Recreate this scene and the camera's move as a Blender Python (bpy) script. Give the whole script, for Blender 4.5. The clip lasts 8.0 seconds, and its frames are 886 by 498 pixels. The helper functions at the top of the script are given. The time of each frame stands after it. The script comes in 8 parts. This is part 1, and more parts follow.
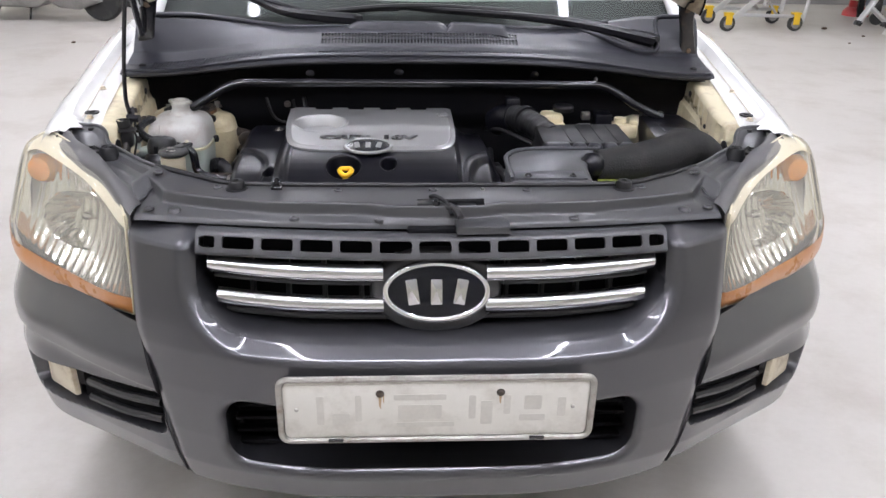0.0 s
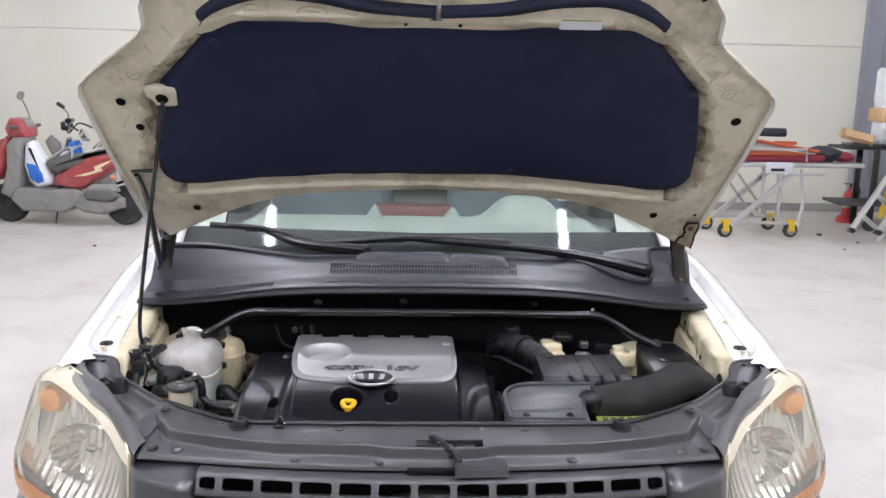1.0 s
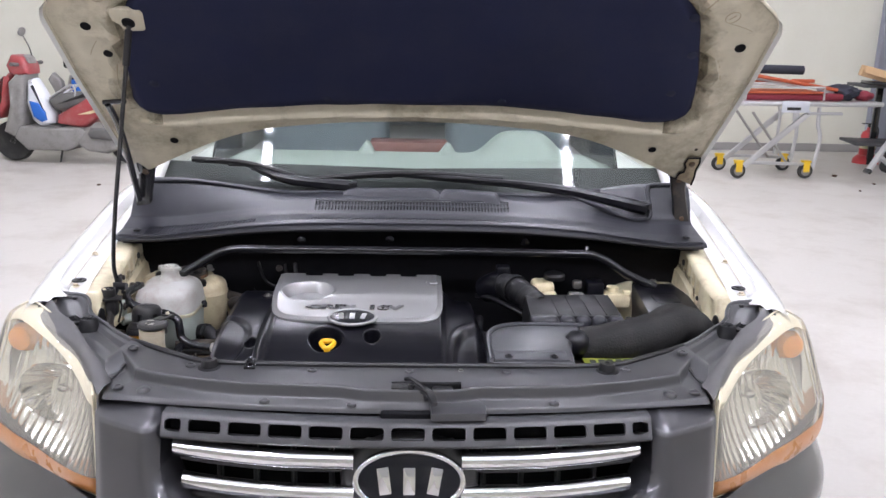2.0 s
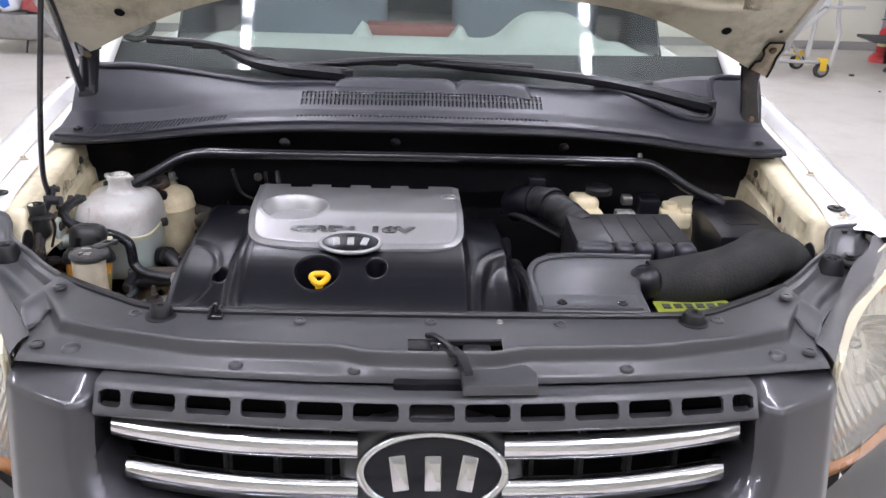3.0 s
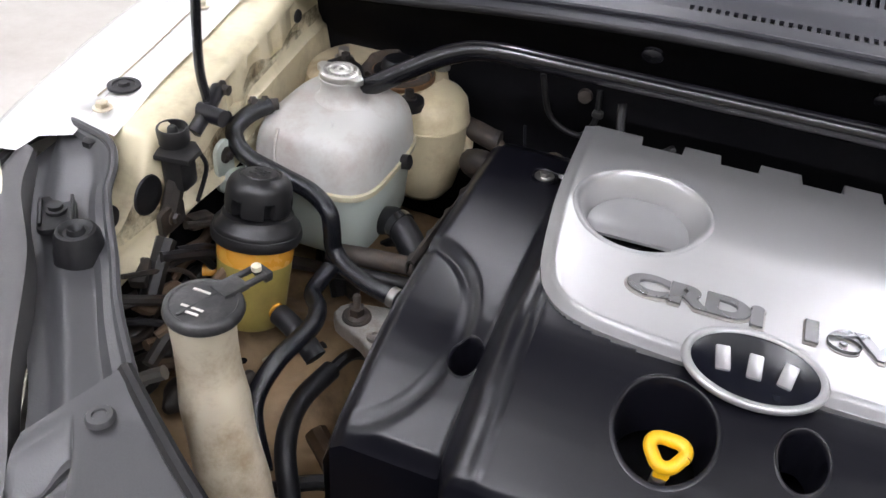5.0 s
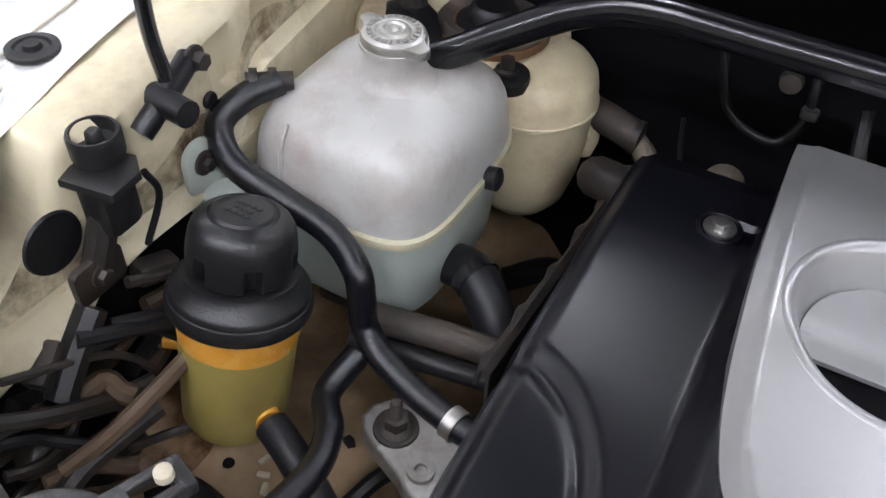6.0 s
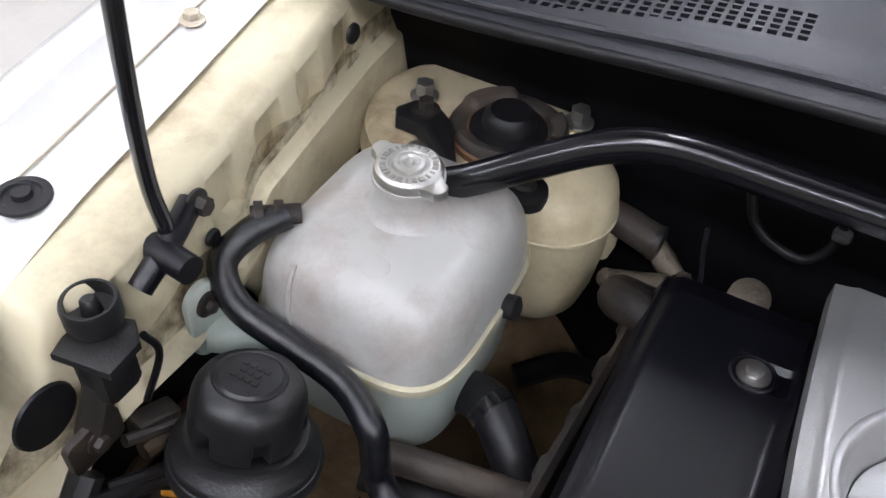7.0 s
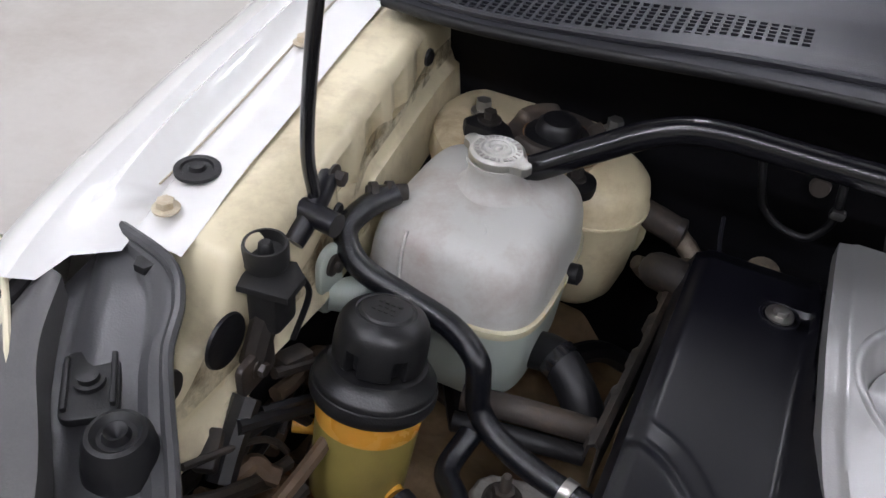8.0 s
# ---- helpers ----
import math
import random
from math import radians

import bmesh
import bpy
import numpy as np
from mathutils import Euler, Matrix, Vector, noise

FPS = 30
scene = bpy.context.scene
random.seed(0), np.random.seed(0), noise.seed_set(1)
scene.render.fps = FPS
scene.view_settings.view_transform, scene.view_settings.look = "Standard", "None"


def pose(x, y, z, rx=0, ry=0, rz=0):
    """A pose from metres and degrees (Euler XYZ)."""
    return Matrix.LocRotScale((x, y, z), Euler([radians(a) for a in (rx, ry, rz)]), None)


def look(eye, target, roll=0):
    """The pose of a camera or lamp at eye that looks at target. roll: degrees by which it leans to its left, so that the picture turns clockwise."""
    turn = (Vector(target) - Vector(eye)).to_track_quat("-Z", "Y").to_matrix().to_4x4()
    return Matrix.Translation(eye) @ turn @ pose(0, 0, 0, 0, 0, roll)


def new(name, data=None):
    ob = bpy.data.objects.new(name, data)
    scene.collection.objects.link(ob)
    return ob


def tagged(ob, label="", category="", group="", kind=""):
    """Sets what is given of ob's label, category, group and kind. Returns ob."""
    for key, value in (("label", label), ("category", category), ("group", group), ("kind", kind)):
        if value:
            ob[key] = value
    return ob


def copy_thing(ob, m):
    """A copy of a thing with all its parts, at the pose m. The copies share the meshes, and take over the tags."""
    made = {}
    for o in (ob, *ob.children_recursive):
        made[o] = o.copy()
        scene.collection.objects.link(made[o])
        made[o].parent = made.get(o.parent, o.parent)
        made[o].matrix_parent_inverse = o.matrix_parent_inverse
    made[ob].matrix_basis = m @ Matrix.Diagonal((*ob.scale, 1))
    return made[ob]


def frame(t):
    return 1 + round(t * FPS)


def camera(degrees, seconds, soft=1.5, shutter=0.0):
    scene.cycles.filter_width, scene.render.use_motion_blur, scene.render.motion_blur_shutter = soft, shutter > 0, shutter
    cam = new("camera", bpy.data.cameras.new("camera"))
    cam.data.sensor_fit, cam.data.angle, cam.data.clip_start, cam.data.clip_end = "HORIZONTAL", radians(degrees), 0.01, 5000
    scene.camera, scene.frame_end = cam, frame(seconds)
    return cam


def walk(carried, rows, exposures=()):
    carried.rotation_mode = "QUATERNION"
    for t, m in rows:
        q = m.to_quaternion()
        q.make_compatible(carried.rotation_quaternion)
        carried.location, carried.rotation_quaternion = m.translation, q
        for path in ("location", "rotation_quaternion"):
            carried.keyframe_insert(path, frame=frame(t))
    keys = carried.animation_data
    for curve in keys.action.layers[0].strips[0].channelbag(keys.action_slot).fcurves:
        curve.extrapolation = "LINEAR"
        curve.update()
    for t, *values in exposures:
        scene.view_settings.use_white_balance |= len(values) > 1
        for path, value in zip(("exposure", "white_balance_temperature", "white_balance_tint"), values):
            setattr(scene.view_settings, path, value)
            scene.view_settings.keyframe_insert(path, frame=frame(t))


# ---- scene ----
cam = camera(55.8, 8.0)
PATH = [
    (0, (-0.064, -1.265, 1.447), (0.043, 0.558, 0.632), 1.1),
    (0.5, (-0.061, -1.279, 1.506), (0.038, 0.626, 0.905), 1.5),
    (1, (-0.052, -1.288, 1.548), (0.034, 0.674, 1.167), 1.2),
    (1.5, (-0.03, -1.273, 1.552), (0.053, 0.704, 1.259), 1.1),
    (2, (0.015, -1.209, 1.518), (0.071, 0.722, 1.001), 1.2),
    (2.2, (-0.011, -1.158, 1.471), (0.067, 0.755, 0.892), 1.4),
    (3.3, (-0.035, -0.66, 1.417), (0.051, 1.162, 0.596), 2.1),
    (3.5, (-0.019, -0.555, 1.409), (-0.026, 1.231, 0.509), 1.4),
    (3.7, (-0.023, -0.469, 1.406), (-0.224, 1.251, 0.404), 2.6),
    (4, (-0.061, -0.385, 1.382), (-0.417, 1.289, 0.346), 4.1),
    (4.2, (-0.099, -0.307, 1.392), (-0.496, 1.321, 0.301), 4.6),
    (4.5, (-0.172, -0.186, 1.365), (-0.584, 1.429, 0.26), 5.2),
    (4.7, (-0.197, -0.108, 1.363), (-0.619, 1.466, 0.204), 5.2),
    (5.8, (-0.298, 0.27, 1.241), (-0.958, 1.573, -0.126), 3.3),
    (6, (-0.338, 0.319, 1.228), (-0.959, 1.585, -0.191), 3.8),
    (6.5, (-0.391, 0.368, 1.233), (-0.969, 1.607, -0.226), 4.8),
    (6.8, (-0.391, 0.385, 1.257), (-0.981, 1.601, -0.217), 4.6),
    (7, (-0.396, 0.386, 1.269), (-0.991, 1.654, -0.158), 4.6),
    (7.2, (-0.399, 0.390, 1.289), (-1.022, 1.701, -0.087), 4.6),
    (7.5, (-0.41, 0.355, 1.285), (-1.031, 1.731, -0.028), 4.5),
    (7.7, (-0.425, 0.315, 1.288), (-1.009, 1.708, -0.022), 5.8),
    (8, (-0.417, 0.227, 1.281), (-0.988, 1.656, 0.004), 5.9),
]
walk(cam, [(t, look(eye, target, roll)) for t, eye, target, roll in PATH],
     [(0, -0.10, 6450, 10.5), (0.5, -0.06, 6400, 11), (1.5, -0.02, 6350, 12), (2.2, 0.04, 6330, 13), (3.5, 0.20, 6400, 13), (4.0, 0.32, 6850, 10), (4.5, 0.22, 6750, 10),
      (6.0, -0.05, 6350, 9), (6.5, 0.06, 6350, 9), (7.0, -0.08, 6350, 9), (7.5, -0.48, 6400, 9.5), (8.0, -0.50, 6450, 10)])

# ---------------------------------------------------------------- light
world = bpy.data.worlds.new("world")
scene.world = world
world.use_nodes = True
world.node_tree.nodes["Background"].inputs["Color"].default_value = (0.75, 0.85, 1.0, 1)
world.node_tree.nodes["Background"].inputs["Strength"].default_value = 0.15

LAMP_Z = 3.55
LAMP_POWER = 96.0


# ---------------------------------------------------------------- materials
def mat(name, base, rough=0.5, metal=0.0, var=0.25, size=6.0, bump=0.0, bump_size=150.0, dirt=None, dirt_amt=0.0,
        dirt_size=9.0, coat=0.0, spec=0.5, rough_var=0.12, sss=0.0, trans=0.0, flakes=0.0, island=0.0):
    m = bpy.data.materials.new(name)
    m.use_nodes = True
    nt = m.node_tree
    n, l = nt.nodes, nt.links
    b = n["Principled BSDF"]
    tc = n.new("ShaderNodeTexCoord")
    big = n.new("ShaderNodeTexNoise")
    big.inputs["Scale"].default_value, big.inputs["Detail"].default_value = size, 5
    fine = n.new("ShaderNodeTexNoise")
    fine.inputs["Scale"].default_value, fine.inputs["Detail"].default_value = bump_size, 3
    for t in (big, fine):
        l.new(tc.outputs["Object"], t.inputs["Vector"])
    lo = [max(0, c * (1 - var)) for c in base]
    hi = [min(1, c * (1 + var)) for c in base]
    ramp = n.new("ShaderNodeMix")
    ramp.data_type = "RGBA"
    ramp.inputs["A"].default_value, ramp.inputs["B"].default_value = (*lo, 1), (*hi, 1)
    mid = n.new("ShaderNodeMath")
    mid.operation = "ADD"
    half = n.new("ShaderNodeMath")
    half.operation, half.inputs[1].default_value = "MULTIPLY", 0.45
    half2 = n.new("ShaderNodeMath")
    half2.operation, half2.inputs[1].default_value = "MULTIPLY", 0.55
    l.new(fine.outputs["Fac"], half.inputs[0])
    l.new(big.outputs["Fac"], half2.inputs[0])
    l.new(half.outputs[0], mid.inputs[0])
    l.new(half2.outputs[0], mid.inputs[1])
    l.new(mid.outputs[0], ramp.inputs["Factor"])
    colour = ramp.outputs["Result"]
    if dirt:
        sp = n.new("ShaderNodeTexNoise")
        sp.inputs["Scale"].default_value, sp.inputs["Detail"].default_value = dirt_size, 8
        sp.inputs["Roughness"].default_value = 0.68
        l.new(tc.outputs["Object"], sp.inputs["Vector"])
        cr = n.new("ShaderNodeMapRange")
        cr.inputs["From Min"].default_value, cr.inputs["From Max"].default_value = 0.48, 0.72
        cr.inputs["To Max"].default_value = dirt_amt
        l.new(sp.outputs["Fac"], cr.inputs["Value"])
        dm = n.new("ShaderNodeMix")
        dm.data_type = "RGBA"
        dm.inputs["B"].default_value = (*dirt, 1)
        l.new(cr.outputs["Result"], dm.inputs["Factor"])
        l.new(colour, dm.inputs["A"])
        colour = dm.outputs["Result"]
    l.new(colour, b.inputs["Base Color"])
    rr = n.new("ShaderNodeMapRange")
    rr.inputs["To Min"].default_value, rr.inputs["To Max"].default_value = max(0.02, rough - rough_var), min(1, rough + rough_var)
    l.new(big.outputs["Fac"], rr.inputs["Value"])
    l.new(rr.outputs["Result"], b.inputs["Roughness"])
    b.inputs["Metallic"].default_value = metal
    b.inputs["Specular IOR Level"].default_value = spec
    b.inputs["Coat Weight"].default_value = coat
    b.inputs["Coat Roughness"].default_value = 0.06
    if sss:
        b.inputs["Subsurface Weight"].default_value = sss
        b.inputs["Subsurface Radius"].default_value = (0.02, 0.015, 0.01)
        b.inputs["Subsurface Scale"].default_value = 1.0
    if trans:
        b.inputs["Transmission Weight"].default_value = trans
    if bump:
        bp = n.new("ShaderNodeBump")
        bp.inputs["Strength"].default_value, bp.inputs["Distance"].default_value = bump, 0.002
        l.new(fine.outputs["Fac"], bp.inputs["Height"])
        l.new(bp.outputs["Normal"], b.inputs["Normal"])
    return m


def glass_mat(name, tint, haze, haze_rough=0.4, ior=1.45):
    """Thin clear sheet: see-through, a share of milky haze, and a Fresnel gloss."""
    m = bpy.data.materials.new(name)
    m.use_nodes = True
    n, l = m.node_tree.nodes, m.node_tree.links
    n.remove(n["Principled BSDF"])
    out = n["Material Output"]
    tr = n.new("ShaderNodeBsdfTransparent")
    tr.inputs["Color"].default_value = (*tint, 1)
    df = n.new("ShaderNodeBsdfDiffuse")
    df.inputs["Color"].default_value = (0.88, 0.84, 0.72, 1)
    no = n.new("ShaderNodeTexNoise")
    no.inputs["Scale"].default_value, no.inputs["Detail"].default_value = 14, 5
    tc = n.new("ShaderNodeTexCoord")
    l.new(tc.outputs["Object"], no.inputs["Vector"])
    mr = n.new("ShaderNodeMapRange")
    mr.inputs["To Min"].default_value, mr.inputs["To Max"].default_value = haze * 0.4, haze * 1.6
    l.new(no.outputs["Fac"], mr.inputs["Value"])
    mx = n.new("ShaderNodeMixShader")
    l.new(mr.outputs["Result"], mx.inputs["Fac"])
    l.new(tr.outputs[0], mx.inputs[1])
    l.new(df.outputs[0], mx.inputs[2])
    gl = n.new("ShaderNodeBsdfGlossy")
    gl.inputs["Roughness"].default_value = 0.05
    fr = n.new("ShaderNodeFresnel")
    fr.inputs["IOR"].default_value = ior
    mg = n.new("ShaderNodeMixShader")
    l.new(fr.outputs[0], mg.inputs["Fac"])
    l.new(mx.outputs[0], mg.inputs[1])
    l.new(gl.outputs[0], mg.inputs[2])
    l.new(mg.outputs[0], out.inputs["Surface"])
    return m


def glow_mat(name, colour, power):
    m = bpy.data.materials.new(name)
    m.use_nodes = True
    b = m.node_tree.nodes["Principled BSDF"]
    b.inputs["Base Color"].default_value = (0.9, 0.9, 0.9, 1)
    b.inputs["Emission Color"].default_value = (*colour, 1)
    b.inputs["Emission Strength"].default_value = power
    return m


GREY_PAINT = mat("graphite metallic paint", (0.056, 0.056, 0.063), 0.36, 0.55, 0.08, 4, 0.03, 900, (0.085, 0.08, 0.078), 0.2, 6, coat=1.0, rough_var=0.06)
WHITE_PAINT = mat("white car paint", (0.74, 0.74, 0.725), 0.25, 0, 0.03, 5, coat=0.8, dirt=(0.55, 0.52, 0.45), dirt_amt=0.25, rough_var=0.06)
CREAM_PAINT = mat("cream under-hood paint", (0.67, 0.60, 0.415), 0.40, 0, 0.08, 7, 0.06, 60, (0.24, 0.165, 0.085), 0.62, 13, coat=0.3)
HOOD_INNER = mat("dusty off-white primer", (0.545, 0.50, 0.385), 0.48, 0, 0.14, 6, 0.08, 60, (0.16, 0.13, 0.075), 0.85, 7)
BLACK_PLASTIC = mat("black grained plastic", (0.010, 0.010, 0.011), 0.40, 0, 0.25, 8, 0.12, 700, (0.05, 0.047, 0.044), 0.25, 10)
SATIN_BLACK = mat("satin black plastic", (0.0050, 0.0050, 0.0078), 0.31, 0, 0.2, 6, 0.03, 500, (0.008, 0.008, 0.011), 0.2, 7, spec=0.42, rough_var=0.03)
COWL_PLASTIC = mat("faded grey-black plastic", (0.019, 0.0195, 0.026), 0.38, 0, 0.22, 7, 0.10, 800, (0.045, 0.046, 0.052), 0.25, 12, spec=0.48)
SHIELD_PLASTIC = mat("dark grey moulded plastic", (0.052, 0.052, 0.055), 0.33, 0, 0.2, 8, 0.08, 700, (0.052, 0.051, 0.051), 0.25, 14, spec=0.5, rough_var=0.05)
FADED_PLASTIC = mat("faded grey plastic strip", (0.075, 0.073, 0.075), 0.4, 0, 0.2, 10, 0.1, 600, (0.13, 0.125, 0.12), 0.3, 16, rough_var=0.04)
RUBBER = mat("black rubber", (0.008, 0.008, 0.0095), 0.46, 0, 0.3, 18, 0.12, 260, (0.045, 0.040, 0.036), 0.25, 20, spec=0.4)
BRAID = mat("glossy black rubber", (0.007, 0.0075, 0.010), 0.24, 0, 0.2, 30, 0.22, 1100, spec=0.6, rough_var=0.05)
INTAKE_HOSE = mat("grey-black intake hose", (0.034, 0.034, 0.036), 0.36, 0, 0.2, 20, 0.1, 260)
GLOSS_BLACK = mat("gloss black enamel", (0.012, 0.012, 0.014), 0.2, 0, 0.2, 12, coat=0.5, dirt=(0.08, 0.07, 0.06), dirt_amt=0.25)
EMBLEM_BLACK = mat("deep navy-black enamel", (0.004, 0.0045, 0.008), 0.22, 0, 0.1, 12, spec=0.4)
BRACE_BLACK = mat("gloss black tube enamel", (0.0075, 0.0075, 0.0095), 0.17, 0, 0.2, 20, spec=0.5, rough_var=0.04)
# Near-black that paints the deep shade of the bay, hollows and holes
SHADE_BLACK = mat("near-black shade", (0.0056, 0.0056, 0.0070), 0.75, 0, 0.4, 12, 0.3, 60, (0.013, 0.010, 0.009), 0.4, spec=0.12, dirt_size=12)
CHROME = mat("chrome", (0.76, 0.76, 0.78), 0.07, 1, 0.03, 20, rough_var=0.03)
STEEL = mat("dull steel", (0.42, 0.41, 0.39), 0.34, 0.9, 0.2, 30, 0.1, 200, (0.2, 0.12, 0.07), 0.4, 40)
# Plaque silver again, darker: the letters' dark reflection is in the colour
LETTER = mat("silver darkened for lettering shade", (0.20, 0.20, 0.205), 0.26, 0.8, 0.05, 20, 0.05, 900)
SILVER = mat("silver painted plastic", (0.43, 0.43, 0.43), 0.34, 0.66, 0.04, 6, 0.05, 900, rough_var=0.04)
TANK = mat("milky translucent plastic", (0.47, 0.47, 0.445), 0.29, 0, 0.16, 9, 0.0, 14, (0.33, 0.25, 0.215), 0.75, 19, rough_var=0.02)
TANK_LOW = mat("greenish translucent plastic", (0.43, 0.485, 0.44), 0.34, 0, 0.08, 12, 0.0, 14, (0.5, 0.43, 0.3), 0.3, 6, rough_var=0.02)
SEAM_YELLOW = mat("yellowed plastic seam", (0.53, 0.50, 0.36), 0.4, 0, 0.2, 30, sss=0.2, dirt=(0.45, 0.36, 0.16), dirt_amt=0.6, dirt_size=24)
AMBER_FLUID = mat("amber fluid behind plastic", (0.62, 0.30, 0.045), 0.28, 0, 0.15, 20, sss=0.3)
OLIVE_PLASTIC = mat("olive stained plastic", (0.27, 0.215, 0.06), 0.33, 0, 0.25, 22, 0.05, 90, (0.15, 0.10, 0.04), 0.5, 18, rough_var=0.04)
LID_GREY = mat("scuffed black plastic", (0.030, 0.030, 0.031), 0.40, 0, 0.3, 40, 0.2, 300, (0.13, 0.127, 0.122), 0.5, 46)
FLOOR_RUST = mat("brown oily panel", (0.36, 0.25, 0.145), 0.5, 0, 0.4, 14, 0.4, 90, (0.07, 0.045, 0.025), 0.8, 12)
NECK = mat("aged off-white plastic", (0.56, 0.50, 0.38), 0.4, 0, 0.1, 14, 0.05, 80, (0.22, 0.14, 0.06), 0.8, 20, sss=0.15)
GRIMY_CREAM = mat("oily brown-stained cream steel", (0.30, 0.23, 0.14), 0.5, 0, 0.4, 30, 0.2, 100, (0.06, 0.04, 0.02), 0.8, 26)
TOWER_PAINT = mat("grimy cream steel", (0.56, 0.48, 0.32), 0.5, 0, 0.15, 16, 0.1, 90, (0.20, 0.115, 0.05), 0.85, 15)
CREAM_CAN = mat("cream enamelled steel", (0.68, 0.595, 0.395), 0.40, 0, 0.1, 16, 0.06, 70, (0.30, 0.19, 0.08), 0.5, 20)
DIRTY_CAST = mat("dirty cast metal", (0.165, 0.135, 0.10), 0.6, 0.25, 0.45, 45, 0.6, 200, (0.035, 0.026, 0.018), 0.85, 34)
GRIMY_BLACK = mat("black steel with brown grime", (0.020, 0.017, 0.015), 0.5, 0, 0.3, 30, 0.2, 200, (0.09, 0.06, 0.04), 0.5, 40)
RUST = mat("grimy rusty iron", (0.060, 0.050, 0.043), 0.65, 0.2, 0.4, 25, 0.5, 110, (0.13, 0.085, 0.05), 0.5, 22)
DOME = mat("brown oily rust", (0.17, 0.088, 0.04), 0.5, 0, 0.5, 30, 0.6, 120, (0.04, 0.026, 0.016), 0.9, 38)
GRIME = mat("brown grime", (0.095, 0.060, 0.034), 0.75, 0, 0.45, 18, 0.5, 90, (0.03, 0.025, 0.02), 0.7, 15)
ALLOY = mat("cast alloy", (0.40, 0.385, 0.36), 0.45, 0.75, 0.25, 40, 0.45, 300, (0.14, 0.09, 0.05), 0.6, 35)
YELLOW = mat("yellow moulded plastic", (0.78, 0.44, 0.012), 0.36, 0, 0.06, 20)
TURN_AMBER = mat("bright amber bulb glass", (0.72, 0.26, 0.03), 0.2, 0, 0.1, 25, coat=0.6)
ORANGE_LENS = mat("amber lens plastic", (0.46, 0.19, 0.055), 0.3, 0, 0.15, 25, coat=0.4, dirt=(0.5, 0.38, 0.28), dirt_amt=0.4)
PAD = mat("navy felt insulation", (0.0165, 0.0195, 0.050), 0.9, 0, 0.3, 5, 0.5, 420, (0.030, 0.032, 0.052), 0.45, 4, spec=0.2)
DEFLECTOR = mat("dark navy rubber foam", (0.013, 0.016, 0.036), 0.7, 0, 0.25, 9, 0.2, 300, spec=0.25)
PLATE_WHITE = mat("dirty white plate", (0.62, 0.60, 0.55), 0.4, 0, 0.06, 9, 0.03, 100, (0.33, 0.30, 0.25), 0.55, 12)
PLATE_GHOST = mat("faded grey print", (0.53, 0.51, 0.465), 0.45, 0, 0.2, 30)
STREAK = mat("thin rust stain", (0.42, 0.30, 0.18), 0.6, 0, 0.3, 60)
LAMP_HOUSE = mat("lamp reflector", (0.84, 0.83, 0.79), 0.09, 0.95, 0.06, 12)
LAMP_CREAM = mat("yellowed white lamp trim", (0.62, 0.57, 0.42), 0.4, 0, 0.06, 12)
LAMP_DARK = mat("lamp housing silver", (0.74, 0.73, 0.70), 0.3, 0.55, 0.15, 15)
HEADLAMP = glass_mat("hazed polycarbonate lens", (0.99, 0.98, 0.95), 0.17)
WINDSHIELD = glass_mat("windshield glass", (0.72, 0.80, 0.76), 0.006, ior=1.33)
BEIGE = mat("beige cabin trim", (0.50, 0.47, 0.41), 0.7, 0, 0.1, 8, 0.2, 300)
PALE_DASH = mat("pale mint dashboard trim", (0.27, 0.30, 0.27), 0.6, 0, 0.05, 6, 0.2, 400)
CABIN_GREY = mat("blue-grey cabin cloth", (0.16, 0.19, 0.21), 0.8, 0, 0.25, 5, 0.3, 200)
FRIT = mat("black ceramic band", (0.004, 0.004, 0.0045), 0.5, 0, 0.1, 5)
DASH = mat("dark grey dashboard", (0.05, 0.05, 0.055), 0.6, 0, 0.2, 8, 0.25, 500)
LABEL_WHITE = mat("paper label", (0.56, 0.58, 0.62), 0.5, 0, 0.04, 40)
LABEL_GREEN = mat("yellow-green label", (0.25, 0.28, 0.035), 0.4, 0, 0.1, 40)
PALE_INK = mat("washed-out blue print", (0.36, 0.39, 0.47), 0.6)
CREASE = mat("grey-brown of thin pressed lines", (0.40, 0.35, 0.25), 0.7, 0, 0.35, 30)
def stain_mat(name, colour, low, high, size):
    """Thin film of dirt, patchy by noise at two scales."""
    m = bpy.data.materials.new(name)
    m.use_nodes = True
    n, l = m.node_tree.nodes, m.node_tree.links
    b, out = n["Principled BSDF"], n["Material Output"]
    b.inputs["Base Color"].default_value = (*colour, 1)
    b.inputs["Roughness"].default_value = 0.75
    tc = n.new("ShaderNodeTexCoord")
    no = n.new("ShaderNodeTexNoise")
    no.inputs["Scale"].default_value, no.inputs["Detail"].default_value, no.inputs["Roughness"].default_value = size, 7, 0.65
    l.new(tc.outputs["Object"], no.inputs["Vector"])
    mr = n.new("ShaderNodeMapRange")
    mr.inputs["From Min"].default_value, mr.inputs["From Max"].default_value = 0.40, 0.66
    mr.inputs["To Min"].default_value, mr.inputs["To Max"].default_value = low, high
    l.new(no.outputs["Fac"], mr.inputs["Value"])
    tr = n.new("ShaderNodeBsdfTransparent")
    mx = n.new("ShaderNodeMixShader")
    l.new(mr.outputs["Result"], mx.inputs["Fac"])
    l.new(tr.outputs[0], mx.inputs[1])
    l.new(b.outputs[0], mx.inputs[2])
    l.new(mx.outputs[0], out.inputs["Surface"])
    return m


